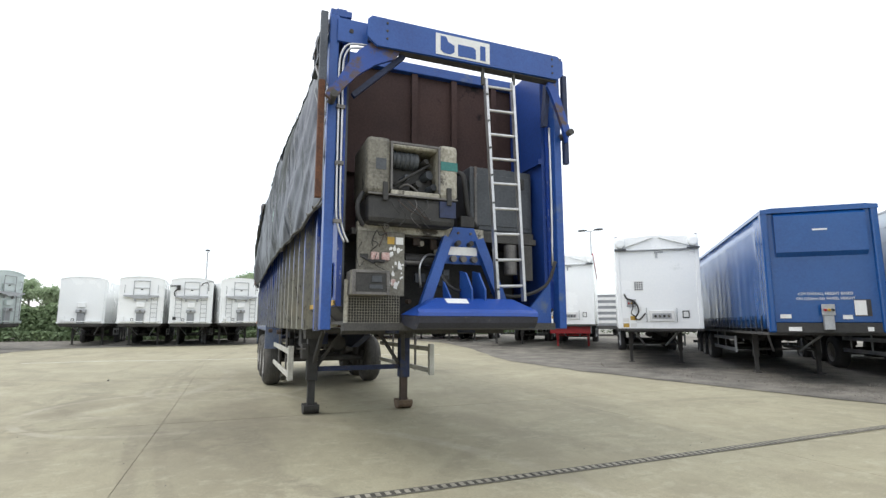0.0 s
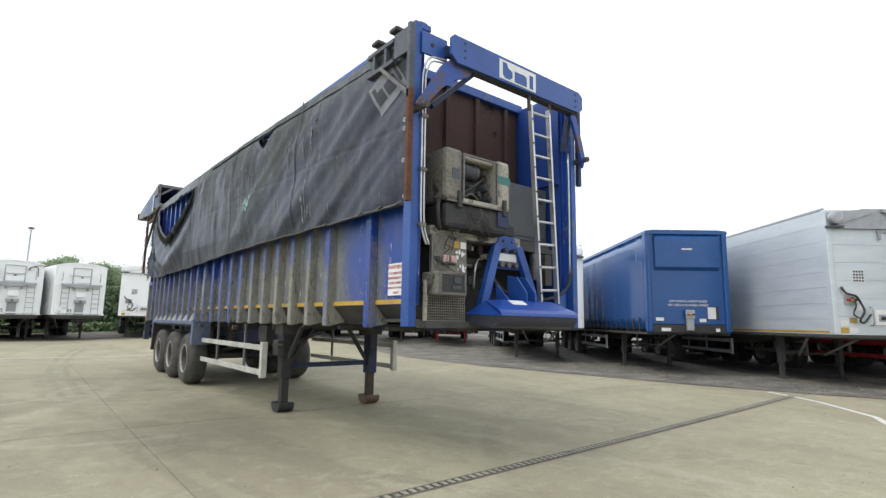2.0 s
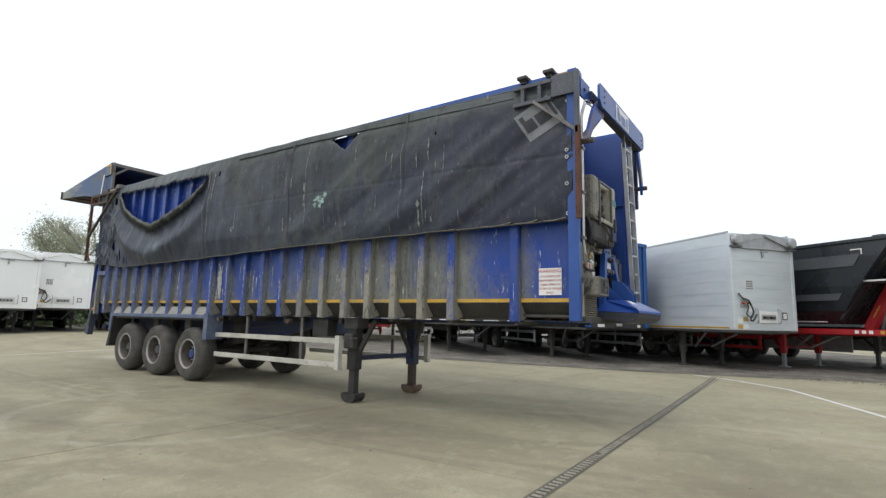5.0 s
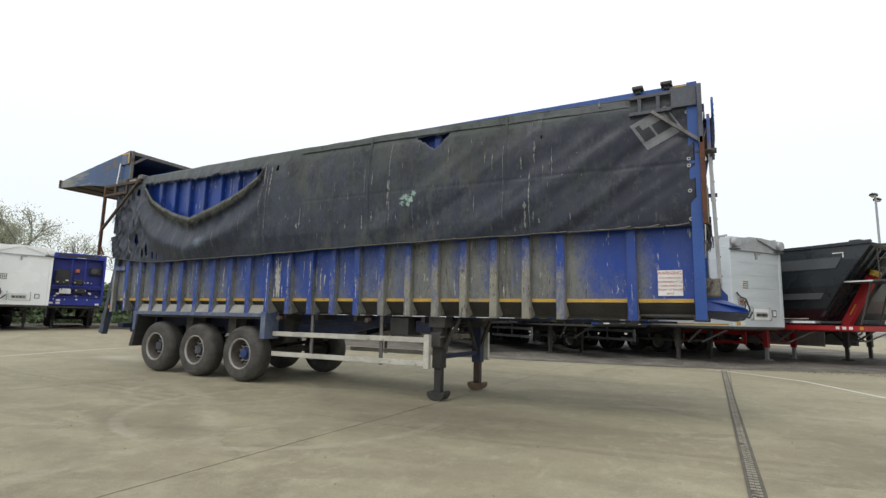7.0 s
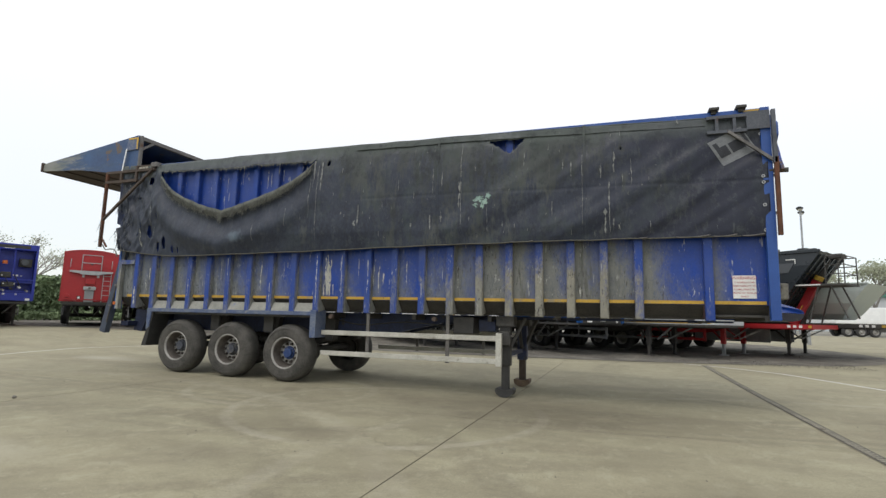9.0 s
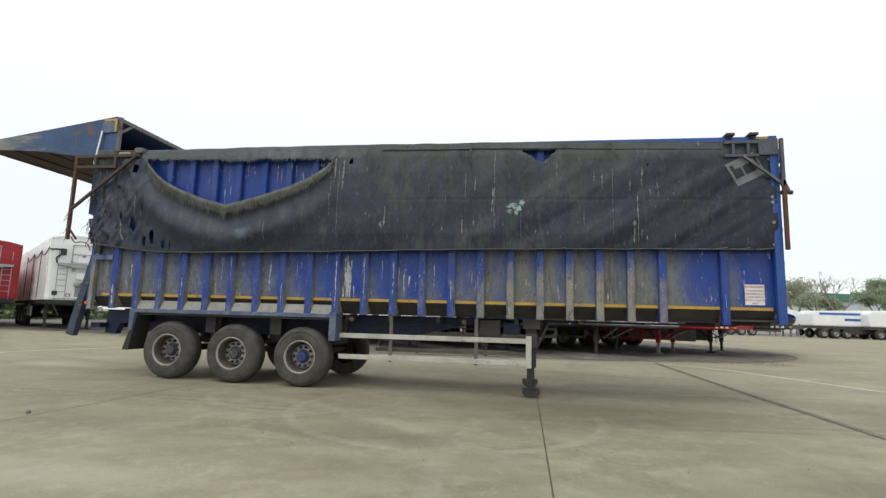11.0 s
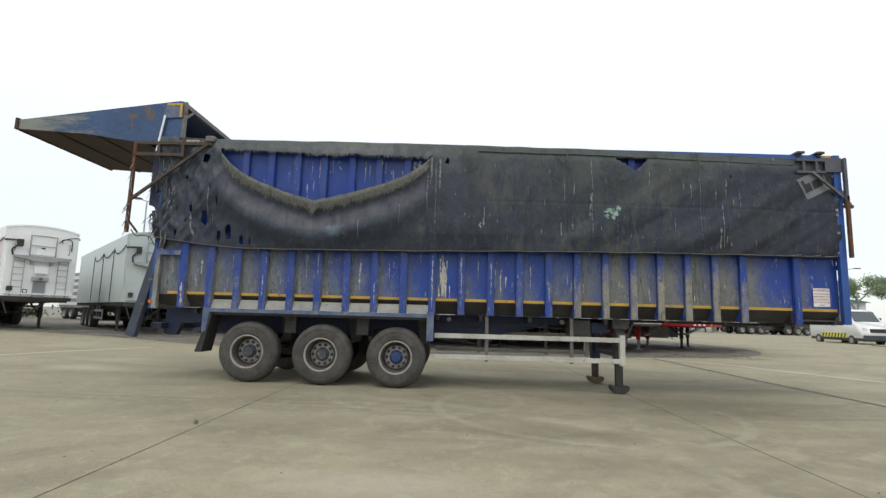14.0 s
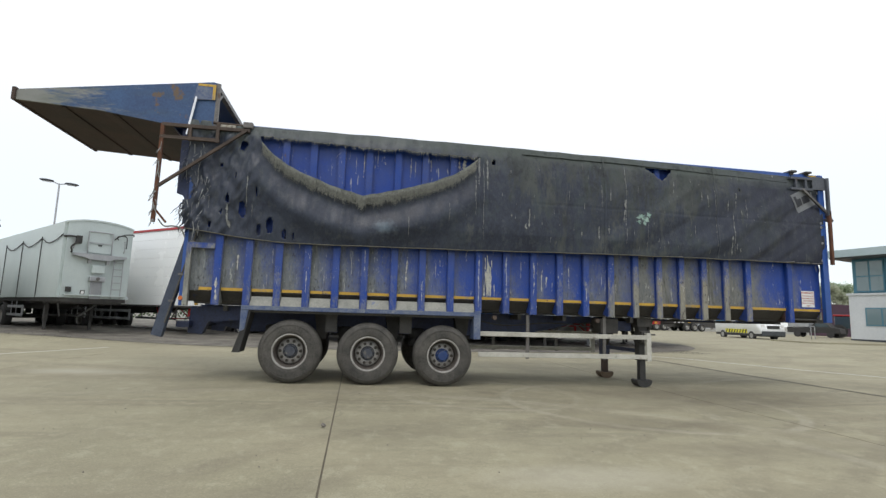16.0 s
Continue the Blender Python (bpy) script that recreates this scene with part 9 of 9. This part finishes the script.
for k in range(12):
    part("mast_stay", bar(bmesh.new(), (-0.25, -0.25, k), (0.25, -0.25, k + 1), 0.05, 0.05), GALV, mast)

road_lamp = thing("street_lamp", "grey lamp column with one long arm", "street lamp", pose(74.6, 84.6, 0.28, 0, 0, 0), "yard lamps")
part("column", rod(bmesh.new(), (0, 0, 0), (0, 0, 11.6), 0.11, 10), GALV, road_lamp)
part("arm", rod(bmesh.new(), (0, 0, 11.5), (2.0, -1.0, 11.7), 0.06, 8), GALV, road_lamp)
part("head", B(1.5, 2.7, -1.3, -0.9, 11.62, 11.78, bevel=0.04), GREY, road_lamp, "flat grey lamp head")

# rows of parked machinery under the trailers' far side
for k in range(4):
    far_tipper("dark low trailer parked beyond the yard", pose(14 + 11.5 * k, 66 + 1.5 * k, 0.28, 0, 0, 5), DARKBODY)

# ---- trees and hedges ----
def limb_rings(bm, a, b, r0, r1, seg=6):
    rod(bm, a, b, r0, seg, r1)


def tree(name, label, x, y, h, spread, leaf, leaves, size, seed, clear=0.25, twigs=True, group="trees", deep=0.0):
    """A trunk that forks into limbs and twigs, with loose clumps of small leaves at their ends."""
    r = random.Random(seed)
    e = thing(name, label, "tree", pose(x, y, lift(x, y)), group)
    bm = bmesh.new()
    tips = []

    def grow(p, d, length, rad, depth):
        q = p + d * length
        limb_rings(bm, p, q, rad, rad * 0.68)
        if depth == 0 or rad < 0.012:
            tips.append(q)
            return
        if depth <= 2:
            tips.append(q)
        for k in range(r.choice((2, 3, 3)) if depth > 1 else 3):
            nd = (d + Vector((r.uniform(-1, 1), r.uniform(-1, 1), r.uniform(-0.25, 0.55))) * 0.75).normalized()
            nd.x *= spread
            nd.y *= spread
            grow(q, nd.normalized(), length * r.uniform(0.62, 0.82), rad * 0.6, depth - 1)

    grow(Vector((0, 0, 0)), Vector((0, 0, 1)), h * clear, h * 0.014 + 0.03, 5 if twigs else 4)
    top = max(t.z for t in tips)
    s = h / top
    for v in bm.verts:
        v.co *= s
    tips = [t * s for t in tips]
    part("trunk", bm, BARK, e)
    if leaves:
        verts, faces = [], []
        for k in range(leaves):
            tip = r.choice(tips)
            if deep:
                tip = Vector((0, 0, h * 0.38)).lerp(tip, 1 - deep * r.random() ** 1.5)
            c = tip + Vector((r.gauss(0, 0.42), r.gauss(0, 0.42), r.gauss(0, 0.32))) * (h / 9)
            n = Vector((r.uniform(-1, 1), r.uniform(-1, 1), r.uniform(-0.4, 1))).normalized()
            u = n.orthogonal().normalized() * size * r.uniform(0.5, 1.2)
            w = n.cross(u) * r.uniform(0.5, 0.9)
            i = len(verts)
            verts += [c - u, c + w, c + u, c - w]
            faces.append((i, i + 1, i + 2, i + 3))
        me = bpy.data.meshes.new("crown")
        me.from_pydata(verts, [], faces)
        me.materials.append(leaf)
        o = new("crown", me)
        o.parent = e
    return e


tree("tree", "pale spring tree with sparse buds", -43.5, 13.8, 10.2, 1.0, LEAFPALE, 15000, 0.08, 105, 0.16, deep=0.75)
tree("tree", "thin bare-branched tree behind the trailers", -54, 25.6, 9.6, 1.1, LEAFPALE, 900, 0.10, 5, 0.24)
tree("tree", "thin bare-branched tree behind the trailers", -51, 29, 8.5, 1.0, LEAFPALE, 700, 0.10, 6, 0.24)
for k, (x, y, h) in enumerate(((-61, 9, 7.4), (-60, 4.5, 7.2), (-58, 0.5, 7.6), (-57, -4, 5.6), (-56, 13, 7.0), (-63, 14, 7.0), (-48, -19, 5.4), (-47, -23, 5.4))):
    tree("tree", "rounded leafy green tree behind the trailers", x, y, h, 1.2, LEAFHAZE, 9000, 0.13, 20 + k, 0.2, False)
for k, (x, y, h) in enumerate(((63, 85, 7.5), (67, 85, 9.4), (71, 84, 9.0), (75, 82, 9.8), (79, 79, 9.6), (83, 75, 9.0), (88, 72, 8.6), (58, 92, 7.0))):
    tree("tree", "leafy green tree beyond the far fence", x, y, h, 1.25, LEAFHAZE, 9000, 0.15, 40 + k, 0.18, False)
tree("tree", "bare grey tree before the warehouse", 50, 77, 9.4, 1.0, LEAFPALE, 250, 0.1, 60, 0.25)
tree("tree", "bare grey tree before the warehouse", 54, 79, 9.0, 1.0, LEAFPALE, 250, 0.1, 61, 0.25)
tree("tree", "pale blossoming tree beyond the white tippers", 35.5, 64, 8.2, 1.2, LEAFPALE, 3800, 0.14, 62, 0.2)
tree("tree", "pale blossoming tree beyond the white tippers", 42, 66, 7.4, 1.2, LEAFPALE, 3200, 0.14, 63, 0.2)
tree("tree", "pale green tree behind the plum fence", 74, 59.5, 7.4, 1.2, LEAFPALE, 3000, 0.2, 64, 0.2, False)


def hedge(label, pts, height, depth, count, seed, leaf, sizes=(0.05, 0.14)):
    r = random.Random(seed)
    verts, faces = [], []
    for k in range(count):
        i = r.randrange(len(pts) - 1)
        a, b = Vector(pts[i]), Vector(pts[i + 1])
        p = a.lerp(b, r.random())
        hh = height * (0.75 + 0.45 * noise.noise((p.x * 0.25, p.y * 0.25, 3)))
        z = hh * r.random() ** 0.6
        d = depth * (1 - 0.4 * z / height)
        c = Vector((p.x + r.uniform(-d, d), p.y + r.uniform(-d, d), lift(p.x, p.y) + z))
        n = Vector((r.uniform(-1, 1), r.uniform(-1, 1), r.uniform(-0.3, 1))).normalized()
        s = r.uniform(*sizes)
        u = n.orthogonal().normalized() * s
        w = n.cross(u) * 0.8
        j = len(verts)
        verts += [c - u, c + w, c + u, c - w]
        faces.append((j, j + 1, j + 2, j + 3))
    me = bpy.data.meshes.new("hedge")
    me.from_pydata(verts, [], faces)
    me.materials.append(leaf)
    return tagged(new("hedge", me), label, "hedge", kind="stuff")


hedge("overgrown green bank behind the far trailers", [(-33, -42), (-33.5, -25), (-34, -8), (-35, 6), (-36, 20), (-34, 34)], 4.3, 1.6, 110000, 1, LEAFBANK, (0.08, 0.20))
hedge("low weeds along the fence", [(-30.5, -42), (-31, -20), (-32, 0), (-33, 18), (-31, 34)], 0.8, 0.9, 16000, 2, LEAFBANK, (0.07, 0.16))
hedge("rough growth behind the trailers", [(-30, 36), (-16, 40), (0, 44)], 2.2, 1.4, 6000, 3, LEAF)
# green mesh fence posts
posts = thing("fence", "green steel fence posts with raking struts", "fence")
for k in range(14):
    y = -36 + 5 * k
    part("post", rod(bmesh.new(), (-30.2, y, lift(-30, y)), (-30.2, y, 2.6), 0.04, 8), LEAF, posts)
    part("strut", rod(bmesh.new(), (-30.2, y, 1.9), (-29.9, y + 1.3, lift(-30, y)), 0.03, 8), LEAF, posts)
